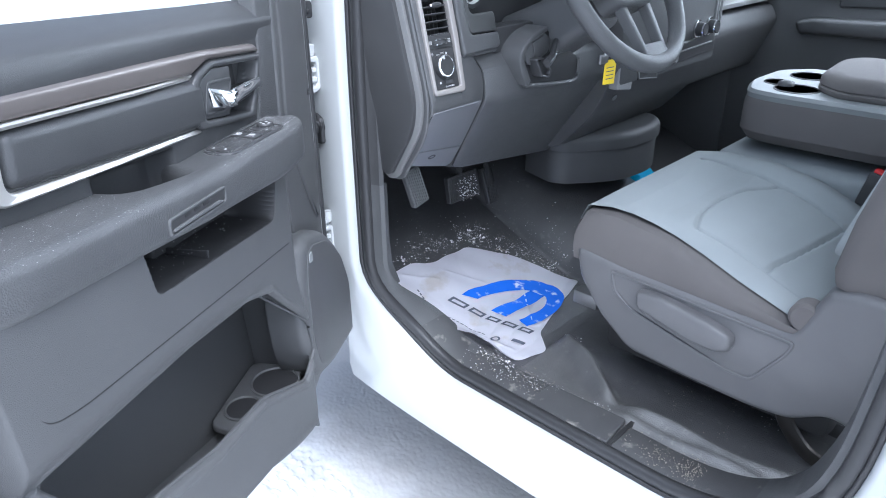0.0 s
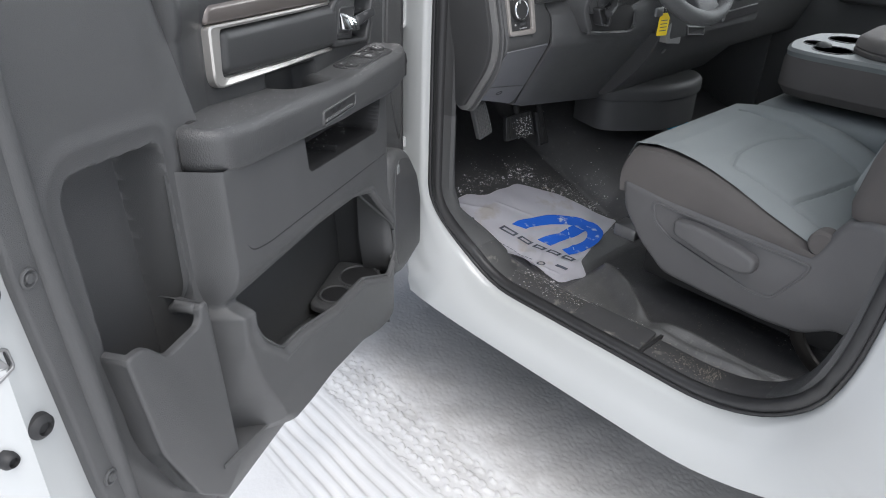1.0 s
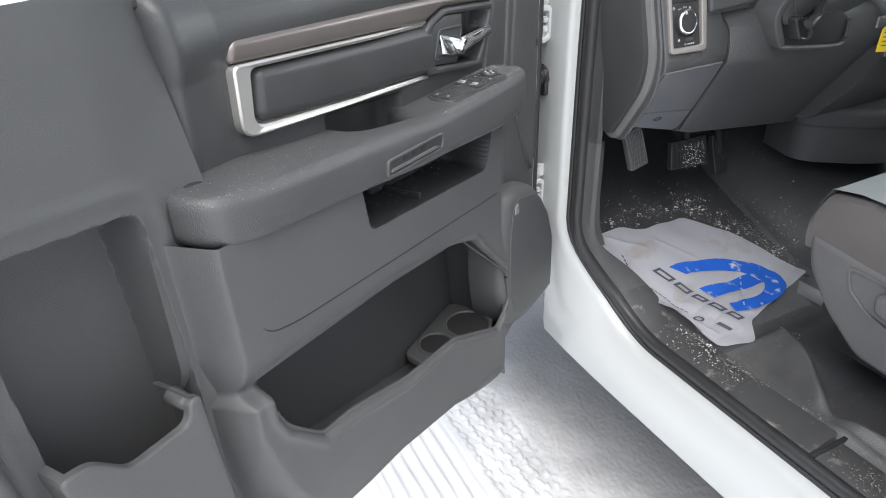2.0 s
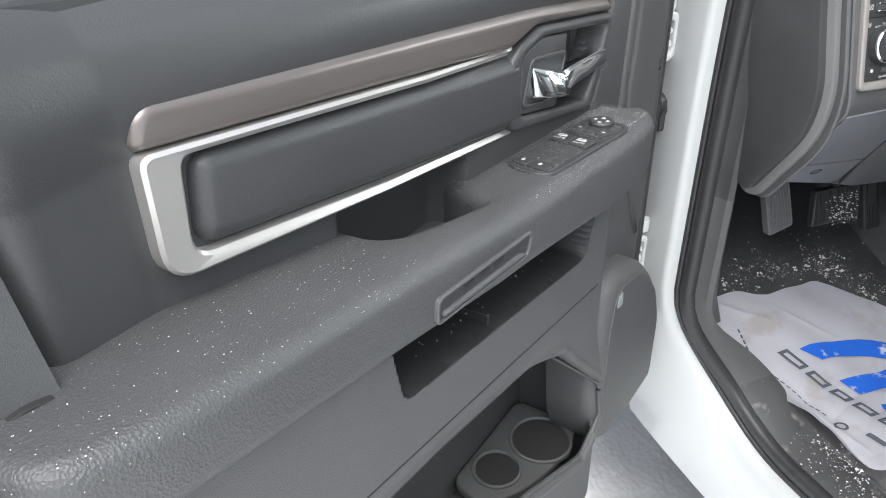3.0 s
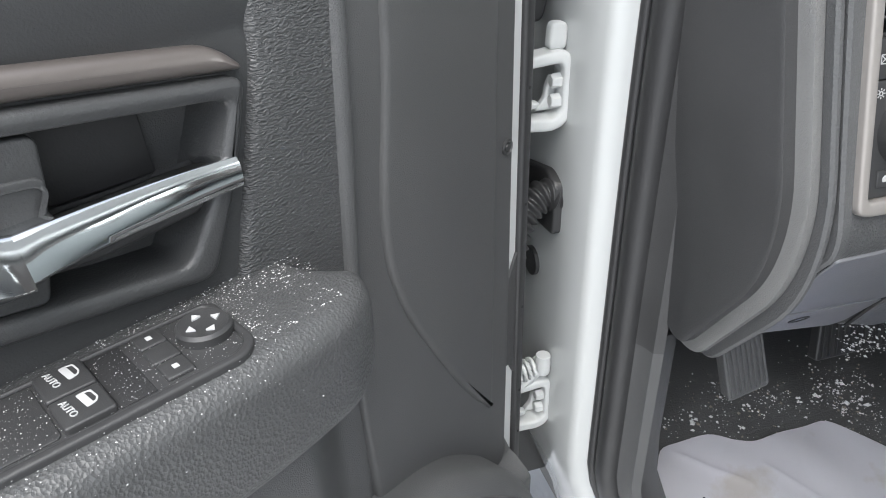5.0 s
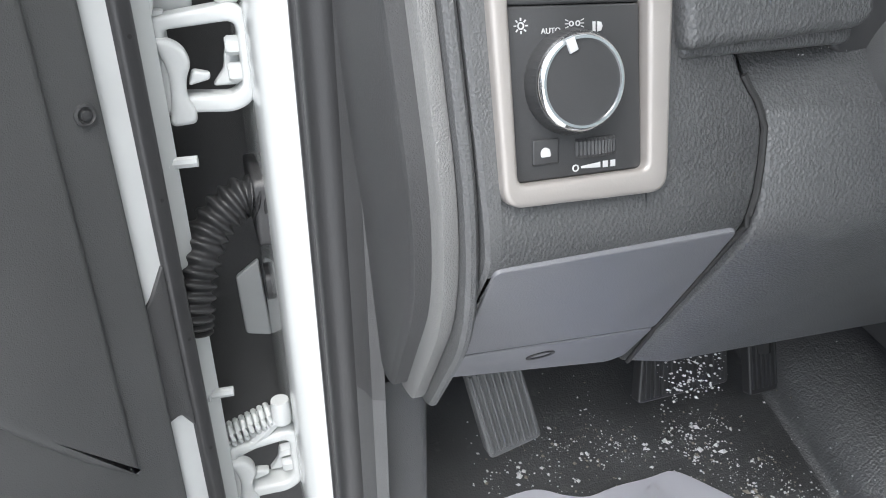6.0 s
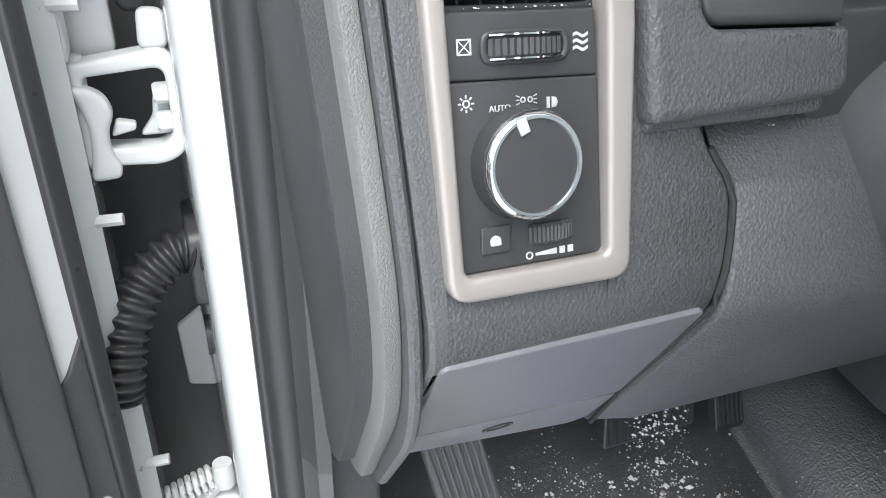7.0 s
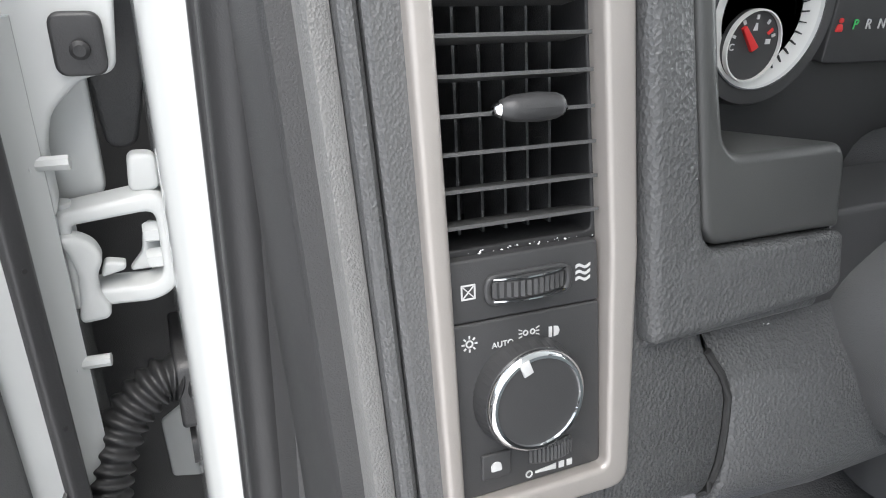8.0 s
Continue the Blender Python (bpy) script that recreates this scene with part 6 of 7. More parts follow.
def build_steering():
    tilt = 34
    w = thing("steering_wheel", "dark grey three-spoke steering wheel", "steering wheel", pose(0.385, -0.325, 1.365, 90 - tilt, 0, 0))
    ring = [(0.178 * math.cos(k * math.tau / 64), 0.178 * math.sin(k * math.tau / 64), 0.0) for k in range(65)]
    part("rim", tube(ring, 0.0180, 16, cap=False), LEATHERED, w, "grained dark grey rim")
    part("hub", slab(rounded([(-0.075, -0.055), (0.075, -0.055), (0.085, 0.05), (-0.085, 0.05)], 0.03, 6), -0.03, 0.022, lambda a, b, h: (a, b, h), 0.014), PANEL, w, "charcoal hub pad")
    for s in (-1, 1):
        sp = part("spoke", slab([(s * 0.07, -0.02), (s * 0.165, -0.025), (s * 0.168, 0.02), (s * 0.07, 0.035)], -0.012, 0.010, lambda a, b, h: (a, b, h), 0.006), PANEL, w)
        part("lower_spoke", slab([(s * 0.036, -0.05), (s * 0.056, -0.05), (s * 0.042, -0.168), (s * 0.027, -0.168)], -0.010, 0.010, lambda a, b, h: (a, b, h), 0.005), PANEL, w, "grey lower spoke")
    part("spoke_bridge", slab(rounded([(-0.04, -0.135), (0.04, -0.135), (0.05, -0.17), (-0.05, -0.17)], 0.01, 4), -0.012, 0.010, lambda a, b, h: (a, b, h), 0.005), PANEL, w)
    # column shroud with its stalk
    c = thing("steering_column", "dark plastic steering column shroud with key", "steering column")
    rings = []
    for y, z, hw, hh in ((-0.04, 1.20, 0.085, 0.075), (-0.14, 1.245, 0.080, 0.070), (-0.24, 1.30, 0.068, 0.060), (-0.29, 1.325, 0.058, 0.052)):
        p = rounded([(-hw, -hh), (hw, -hh), (hw, hh), (-hw, hh)], 0.03, 5)
        rings.append([(0.385 + a, y, z + b) for a, b in p])
    part("shroud", loft(rings), PANEL, c)
    part("tilt_lever", tube([(0.315, -0.22, 1.25), (0.27, -0.245, 1.225), (0.245, -0.25, 1.215)], [0.006, 0.008, 0.009], 10), SWITCH, c)
    to = lambda a, b, h: (a, -0.196 - h, b)
    ridge = [(0.290, 1.282), (0.240, 1.272), (0.205, 1.245), (0.197, 1.222), (0.211, 1.188), (0.228, 1.164), (0.241, 1.175), (0.226, 1.200), (0.214, 1.224), (0.220, 1.240), (0.248, 1.261), (0.290, 1.271)]
    rim = part("column_surround", slab(rounded(ridge, [0.004, 0.02, 0.02, 0.015, 0.01, 0.006, 0.006, 0.01, 0.012, 0.015, 0.02, 0.004], 4), -0.08, 0.020, to, 0.004), FRONT, c, "raised rim beside the column recess")
    back = [(0.185, 1.285), (0.33, 1.285), (0.43, 1.262), (0.455, 1.205), (0.428, 1.203), (0.36, 1.238), (0.300, 1.276), (0.245, 1.264), (0.212, 1.230), (0.196, 1.224), (0.178, 1.236)]
    part("column_panel", slab(back, -0.08, -0.035, to, 0.003), SWITCH, rim, "charcoal panel beside the column")
    well = [(0.229, 1.168), (0.322, 1.157), (0.415, 1.149), (0.430, 1.162), (0.428, 1.200), (0.36, 1.235), (0.300, 1.275), (0.245, 1.262), (0.214, 1.225)]
    part("column_recess", slab(rounded(well, 0.010, 4), -0.05, 0.006, to, 0.001), DARK, rim, "black recess round the column")
    part("recess_lip", tube([to(a, b, 0.007) for a, b in smooth_path_2((0.232, 1.165), (0.322, 1.154), (0.412, 1.147), (0.432, 1.160), (0.431, 1.195))], 0.0045, 8), PANEL, rim)
    ap = part("access_panel", slab([(0.224, 1.232), (0.245, 1.257), (0.285, 1.270), (0.312, 1.254), (0.305, 1.226), (0.252, 1.206), (0.232, 1.208)], -0.03, 0.013, to, 0.003, 0.008), PANEL, rim, "charcoal access panel")
    part("panel_line", slab([(0.245, 1.252), (0.284, 1.264), (0.304, 1.251), (0.298, 1.230), (0.258, 1.214)], 0.010, 0.0155, to, 0.001, 0.004), FRONT, ap)
    hd = part("brake_release", ring_slab([(0.237, 1.222), (0.264, 1.223), (0.298, 1.190), (0.290, 1.175), (0.262, 1.180)], [(0.245, 1.217), (0.262, 1.218), (0.289, 1.190), (0.284, 1.181), (0.264, 1.186)], -0.02, 0.032, to, 0.003, 0.008, 0.005, 5, 0.0), SWITCH, c, "black brake release handle")
    part("handle_face", slab([(0.245, 1.217), (0.262, 1.218), (0.289, 1.190), (0.284, 1.181), (0.264, 1.186)], -0.02, 0.024, to, 0.001, 0.005), SWITCH, hd)
    part("release_bar", slab([(0.300, 1.215), (0.360, 1.228), (0.362, 1.221), (0.302, 1.207)], 0.0, 0.016, to, 0.002, 0.002), PANEL, c)
    part("wiper_stalk", tube([(0.33, -0.265, 1.33), (0.27, -0.275, 1.35), (0.21, -0.285, 1.365)], [0.008, 0.007, 0.010], 10), SWITCH, c, "black stalk")
    # key, ring and yellow tag
    k = thing("key_tag", "yellow card tag hanging from the ignition key", "key tag", pose(0.405, -0.300, 1.205))
    rg = [(-0.004 + 0.011 * math.cos(i * math.tau / 24), 0.0, 0.006 + 0.011 * math.sin(i * math.tau / 24)) for i in range(25)]
    part("key_ring", tube(rg, 0.0012, 6, cap=False), CHROME, k)
    part("key_head", box(-0.040, -0.004, -0.004, -0.008, 0.004, 0.018, 0.004), METAL, k)
    tag = part("card", slab([(-0.018, -0.050), (0.019, -0.052), (0.021, -0.010), (0.010, 0.002), (-0.006, 0.002), (-0.016, -0.008)], -0.0005, 0.0005, lambda a, b, h: (a, -0.002 - h - 0.15 * a, b), 0.0002), YELLOW, k)
    for j in range(4):
        z = -0.014 - 0.008 * j
        part("print_line", slab([(-0.010, z), (0.014, z), (0.014, z - 0.002), (-0.010, z - 0.002)], 0.0006, 0.0009, lambda a, b, h: (a, -0.002 - h - 0.15 * a, b), 0.0001), PRINT, tag)


build_steering()


# ---- pedals ----
def build_pedal(name, label, pad, tilt, arm_to, mat=RUBBER, ribs=8, lean=0):
    x0, x1, y, z0, z1 = pad
    p = thing(name, label, "pedal", pose((x0 + x1) / 2, y, z0, -tilt, lean, 0))
    w, h = (x1 - x0), (z1 - z0)
    to = lambda a, b, c: (a, -c, b)
    pd = part("pad", slab([(-w / 2, 0), (w / 2, 0), (w / 2 * 0.92, h), (-w / 2 * 0.92, h)], -0.008, 0.006, to, 0.003, 0.006), mat, p)
    for k in range(ribs):
        a = -w / 2 * 0.82 + w * 0.82 * k / (ribs - 1)
        part("rib", slab([(a - w * 0.028, h * 0.08), (a + w * 0.028, h * 0.08), (a + w * 0.026, h * 0.92), (a - w * 0.026, h * 0.92)], 0.004, 0.0085, to, 0.001), DASH_PAD if mat is DASH_PAD else mat, pd)
    inv = p.matrix_world.inverted()
    part("arm", tube([inv @ Vector(q) for q in ((((x0 + x1) / 2), y + 0.012, (z0 + z1) / 2), arm_to)], 0.009, 8), GAP, p)
    return p


build_pedal("parking_brake_pedal", "grey ribbed parking brake pedal", (0.040, 0.088, -0.052, 0.902, 0.992), 8, (0.05, 0.05, 1.10), PANEL, lean=-14)
build_pedal("brake_pedal", "black ribbed brake pedal caked with snow", (0.262, 0.382, 0.05, 0.812, 0.882), 12, (0.32, 0.10, 1.05), RUBBER, 10)
build_pedal("accelerator_pedal", "black ribbed accelerator pedal", (0.462, 0.506, 0.085, 0.742, 0.850), 20, (0.48, 0.16, 1.0), RUBBER, 6)


# ---- driver's seat ----
def build_seat():
    s = thing("driver_seat", "grey cloth driver's seat with plastic side trim", "car seat")
    x0, x1 = 0.205, 0.735
    def border(q):
        """Height of the cushion's outer seam, by the distance back."""
        return np.interp(q, [0.3765, 0.380, 0.395, 0.45, 0.50, 0.545, 0.59, 0.646, 0.724, 0.815, 0.90], [0.892, 0.916, 0.948, 0.958, 0.957, 0.950, 0.939, 0.920, 0.888, 0.856, 0.842])
    # cushion, a crowned block of cloth: rings along the seat's length
    def cushion(inset, drop, z_low):
        rings = []
        prof = [(-0.385, 0.900), (-0.378, 0.925), (-0.40, 0.950), (-0.47, 0.964), (-0.58, 0.966), (-0.63, 0.957), (-0.68, 0.947), (-0.72, 0.934), (-0.76, 0.917), (-0.83, 0.884), (-0.90, 0.86)]
        for y, zt in prof:
            ring = []
            low = z_low
            for k in range(25):
                f = k / 24
                x = x0 + inset + (x1 - x0 - 2 * inset) * f
                bol = math.exp(-((f - 0.87) / 0.07) ** 2)
                dip = 0.022 * (1 - abs(2 * f - 1) ** 3) - 0.016 * bol
                edge = 0.020 * (max(0, 2 * f - 1 - 0.86) / 0.14) ** 2
                zc = zt - dip * min(1, max(0, (-y - 0.42) / 0.12)) - edge
                s2 = (1 - min(1, max(0, (x - 0.217) / 0.11))) ** 2
                ring.append((x, y, zc * (1 - s2) + float(border(-y)) * s2 - drop - 0.009 * (1 - s2) - (0.006 if k == 0 else 0)))
            zb = float(border(-y))
            ring += [(x1 - inset + 0.006, y, zt - 0.05), (x1 - inset, y, low), (x0 + inset, y, low), (x0 + inset - 0.007, y, low + 0.35 * (zb - low)), (x0 + inset - 0.006, y, low + 0.7 * (zb - low))]
            rings.append(ring)
        return loft(rings)
    part("cushion_side", cushion(0.0, 0.005, 0.826), FABRIC_SIDE, s, "dark grey cloth cushion side", sharp=60)
    # light top cloth, a sheet laid over the cushion
    us, vs = np.linspace(0, 1, 160), np.linspace(0, 1, 180)
    A, B = np.meshgrid(us, vs, indexing="ij")
    Yc = -0.3765 - 0.504 * B ** 1.3
    zt = np.interp(-Yc, [0.3765, 0.380, 0.40, 0.47, 0.58, 0.63, 0.68, 0.72, 0.76, 0.83, 0.90], [0.896, 0.922, 0.951, 0.964, 0.966, 0.957, 0.947, 0.934, 0.917, 0.884, 0.862])
    Xc = x0 + 0.012 + (x1 - x0 - 0.018) * A
    G = (Xc - x0) / (x1 - x0)
    bol = np.exp(-((G - 0.87) / 0.07) ** 2)
    dip = 0.022 * (1 - np.abs(2 * G - 1) ** 3) - 0.016 * bol
    edge = 0.020 * np.clip((2 * G - 1 - 0.86) / 0.14, 0, 1) ** 2
    Zc = zt - dip * np.clip((-Yc - 0.42) / 0.12, 0, 1) - edge
    s2 = (1 - np.clip((Xc - 0.217) / 0.11, 0, 1)) ** 2
    Zc = Zc * (1 - s2) + border(-Yc) * s2 + 0.001
    # sewn grooves
    def groove(d, w=0.0035, h=0.007):
        return h * np.exp(-(d / w) ** 2) 
    right = np.abs(Xc - 0.612 - 0.02 * np.clip((Yc + 0.7) / 0.2, -1, 1))
    arc = np.abs(Yc - np.interp(Xc, [0.25, 0.272, 0.34, 0.41, 0.48, 0.54, 0.607, 0.65], [-0.66, -0.605, -0.582, -0.575, -0.580, -0.593, -0.633, -0.68]))
    inner = (Xc > 0.268) & (Xc < 0.62)
    Zc = Zc - groove(np.abs(Xc - 0.266), 0.003, 0.004) * (Yc < -0.605)
    Zc = Zc - groove(right) * (Yc < -0.44) - groove(arc) * inner
    for y in (-0.757, -0.850):
        Zc = Zc - groove(np.abs(Yc - y + 0.11 * (Xc - 0.33))) * inner
    sheet("cushion_top", Xc, Yc, Zc, FABRIC, s, "light grey cloth cushion top with sewn grooves")
    # plastic side shield
    out = [(-0.385, 0.862), (-0.50, 0.845), (-0.70, 0.838), (-0.835, 0.835), (-0.868, 0.925), (-0.92, 0.945), (-1.05, 0.93), (-1.05, 0.70), (-0.97, 0.690), (-0.92, 0.700), (-0.86, 0.660), (-0.78, 0.652), (-0.65, 0.655), (-0.53, 0.662), (-0.455, 0.720), (-0.40, 0.79)]
    to = lambda a, b, h: (0.235 - h, a, b)
    sh = part("side_shield", slab(rounded(out, 0.02, 4), -0.04, 0.040, to, 0.014), SEAT_PLASTIC, s, "grey plastic seat side shield")
    cut_o = [(-0.475, 0.835), (-0.845, 0.822), (-0.838, 0.795), (-0.785, 0.712), (-0.74, 0.710), (-0.53, 0.758), (-0.488, 0.785)]
    cut_i = [(-0.481, 0.829), (-0.838, 0.817), (-0.832, 0.796), (-0.782, 0.718), (-0.74, 0.716), (-0.532, 0.764), (-0.494, 0.789)]
    part("shield_ridge", ring_slab(cut_o, cut_i, 0.034, 0.0435, to, 0.002, 0.012, 0.010, 4, 0.036), SEAT_PLASTIC, sh)
    hd = part("seat_lever", slab(rounded([(-0.545, 0.818), (-0.60, 0.822), (-0.70, 0.808), (-0.742, 0.795), (-0.745, 0.765), (-0.72, 0.752), (-0.66, 0.755), (-0.60, 0.770), (-0.55, 0.782)], 0.012, 4), 0.038, 0.066, to, 0.010), SEAT_PLASTIC, sh, "grey recline lever")
    part("recliner_cover", lathe([(0.028, -0.02), (0.028, 0.008), (0.022, 0.014), (0, 0.014)], pose(0.212, -0.846, 0.868, 0, -90, 0), 28), FABRIC_SIDE, s, "dark recliner cover")
    # steel under-frame: front rail end, leg and track
    part("seat_track", box(0.33, -0.95, 0.570, 0.36, -0.43, 0.605, 0.004), RUBBER, s, "steel seat track")
    part("track_end", box(0.33, -0.372, 0.632, 0.385, -0.305, 0.668, 0.004), METAL, s, "bare steel track end")
    leg = smooth_path([(0.262, -0.815, 0.675), (0.260, -0.835, 0.64), (0.260, -0.850, 0.605), (0.260, -0.90, 0.560), (0.262, -0.98, 0.552)], 6)
    part("rear_leg", tube(leg, 0.017, 10, flat=0.45, up=(1, 0, 0)), DARK_STEEL, s, "dark steel rear seat leg")
    part("leg_bolt", lathe([(0.012, 0), (0.012, 0.009), (0.008, 0.012), (0, 0.012)], pose(0.262, -0.955, 0.560), 6), METAL, s)
    # plain near-black box that fills the space under the cushion
    part("under_seat_box", box(0.26, -0.92, 0.60, 0.70, -0.44, 0.70, 0.02), GAP, s, "near-black box under the seat")
    # backrest
    rings = []
    for z, yf, yb in ((0.935, -0.868, -1.03), (0.96, -0.862, -1.06), (1.05, -0.874, -1.10), (1.17, -0.902, -1.14), (1.35, -0.955, -1.20), (1.52, -1.01, -1.22), (1.56, -1.04, -1.20)):
        p = rounded([(x0 + 0.012, yb), (x1 - 0.012, yb), (x1, yf), (x0 + 0.004, yf)], 0.04, 5)
        rings.append([(a, b, z) for a, b in p])
    bk = part("backrest", loft(rings), FABRIC_SIDE, s, "dark grey cloth backrest")
    part("back_panel", slab(rounded([(0.275, 0.95), (0.665, 0.95), (0.66, 1.50), (0.28, 1.50)], 0.05, 5), 0.0, 0.018, lambda a, b, h: (a, -0.884 - 0.27 * (b - 1.05) + h, b), 0.010), FABRIC, bk, "light grey cloth back panel")
    buckle = thing("belt_buckle", "black seat belt buckle with a red button", "seat belt buckle", pose(0.715, -0.80, 0.955, 12))
    part("buckle_body", box(-0.014, -0.022, -0.05, 0.014, 0.022, 0.03, 0.006), SWITCH, buckle)
    part("buckle_button", box(-0.010, -0.016, 0.028, 0.010, 0.016, 0.036, 0.003), RED, buckle)


build_seat()


def build_console():
    c = thing("centre_console", "folded-down grey centre console with cup holders", "console")
    x0, x1 = 0.752, 1.13
    body = [(x0, -1.05), (x1, -1.05), (x1, -0.50), (x1 - 0.08, -0.435), (0.88, -0.43), (x0 + 0.02, -0.465), (x0, -0.53)]
    p = rounded(body, 0.03, 5)
    rings = [[(a, b, z) for a, b in q] for q, z in ((shrink(p, 0.02), 0.985), (p, 1.01), (p, 1.075), (shrink(p, 0.004), 1.088))]
    part("armrest_body", loft(rings), FABRIC_SIDE, c, "dark grey cloth armrest body")
    tray = part("cup_tray", loft([[(a, b, z) for a, b in q] for q, z in ((shrink(p, 0.006), 1.08), (shrink(p, 0.002), 1.10), (shrink(p, 0.010), 1.108))], cap0=True), TRAY, c, "light grey cup tray")
    for x, y, r in ((0.838, -0.560, 0.052), (0.890, -0.500, 0.036), (1.010, -0.535, 0.050)):
        part("cup_well", lathe([(r, 0.0), (r, 0.0025), (r * 0.94, 0.003), (r * 0.92, 0.001), (0, 0.001)], pose(x, y, 1.107), 36), DARK, tray, "dark cup well")
    part("well_bridge", lathe([(0.020, 0), (0.018, 0.006), (0.010, 0.012), (0, 0.013)], pose(0.868, -0.524, 1.108), 20), PANEL, tray)
    lid = rounded([(0.80, -1.04), (1.12, -1.04), (1.12, -0.62), (1.05, -0.585), (0.86, -0.60), (0.80, -0.66)], 0.03, 5)
    part("armrest_lid", loft([[(a, b, z) for a, b in q] for q, z in ((lid, 1.108), (shrink(lid, -0.004), 1.114), (shrink(lid, -0.004), 1.120), (lid, 1.123), (shrink(lid, -0.003), 1.127), (shrink(lid, -0.002), 1.140), (shrink(lid, 0.003), 1.149), (shrink(lid, 0.012), 1.155), (shrink(lid, 0.03), 1.157))]), FABRIC_SIDE, c, "grey padded armrest lid")
    m = thing("jump_seat", "light grey cloth middle seat cushion", "car seat")
    part("centre_cushion", box(0.742, -1.02, 0.70, 1.125, -0.42, 0.955, 0.035, 4), FABRIC, m, "light grey cloth centre cushion")
    ps = thing("passenger_seat", "grey cloth passenger seat", "car seat")
    part("cushion", box(1.14, -0.92, 0.68, 1.66, -0.39, 0.955, 0.04, 4), FABRIC_SIDE, ps)
    part("backrest", box(1.14, -1.14, 0.92, 1.66, -0.93, 1.52, 0.05, 4), FABRIC_SIDE, ps)


build_console()


def build_far_door():
    d = thing("passenger_door", "closed passenger door with a charcoal inner panel", "car door")
    to = lambda a, b, h: (1.78 - h, a, b)
    part("door_skin", box(1.785, -1.06, 0.40, 1.825, 0.0, 1.40, 0.01), PAINT, d, "white door skin")
    part("inner_panel", slab([(-1.05, 0.50), (-0.01, 0.50), (-0.01, 1.40), (-1.05, 1.42)], -0.004, 0.03, to, 0.01, 0.02), PANEL, d)
    part("armrest", slab(rounded([(-0.85, 1.12), (-0.26, 1.11), (-0.24, 1.15), (-0.30, 1.165), (-0.86, 1.18)], 0.015, 4), 0.0, 0.085, to, 0.015), ARMREST, d)
    part("insert", slab(rounded([(-0.80, 1.22), (-0.36, 1.20), (-0.36, 1.27), (-0.80, 1.30)], 0.01, 4), 0.02, 0.042, to, 0.008), PANEL_SOFT, d)
    part("satin_band", slab(rounded([(-0.82, 1.31), (-0.20, 1.28), (-0.20, 1.30), (-0.82, 1.335)], 0.006, 4), 0.02, 0.040, to, 0.004), SATIN, d)
    part("lever", slab(rounded([(-0.36, 1.225), (-0.25, 1.235), (-0.25, 1.25), (-0.36, 1.245)], 0.004, 3), 0.03, 0.05, to, 0.003), CHROME, d)
    part("bin", slab(rounded([(-0.85, 0.62), (-0.20, 0.58), (-0.20, 0.78), (-0.85, 0.90)], 0.02, 4), 0.0, 0.07, to, 0.02), PANEL, d)
    pane = part("glass", box(1.80, -1.05, 1.40, 1.804, -0.02, 1.86, 0), GLASS, d, "clear closed side window")
    pane.visible_shadow = False


build_far_door()


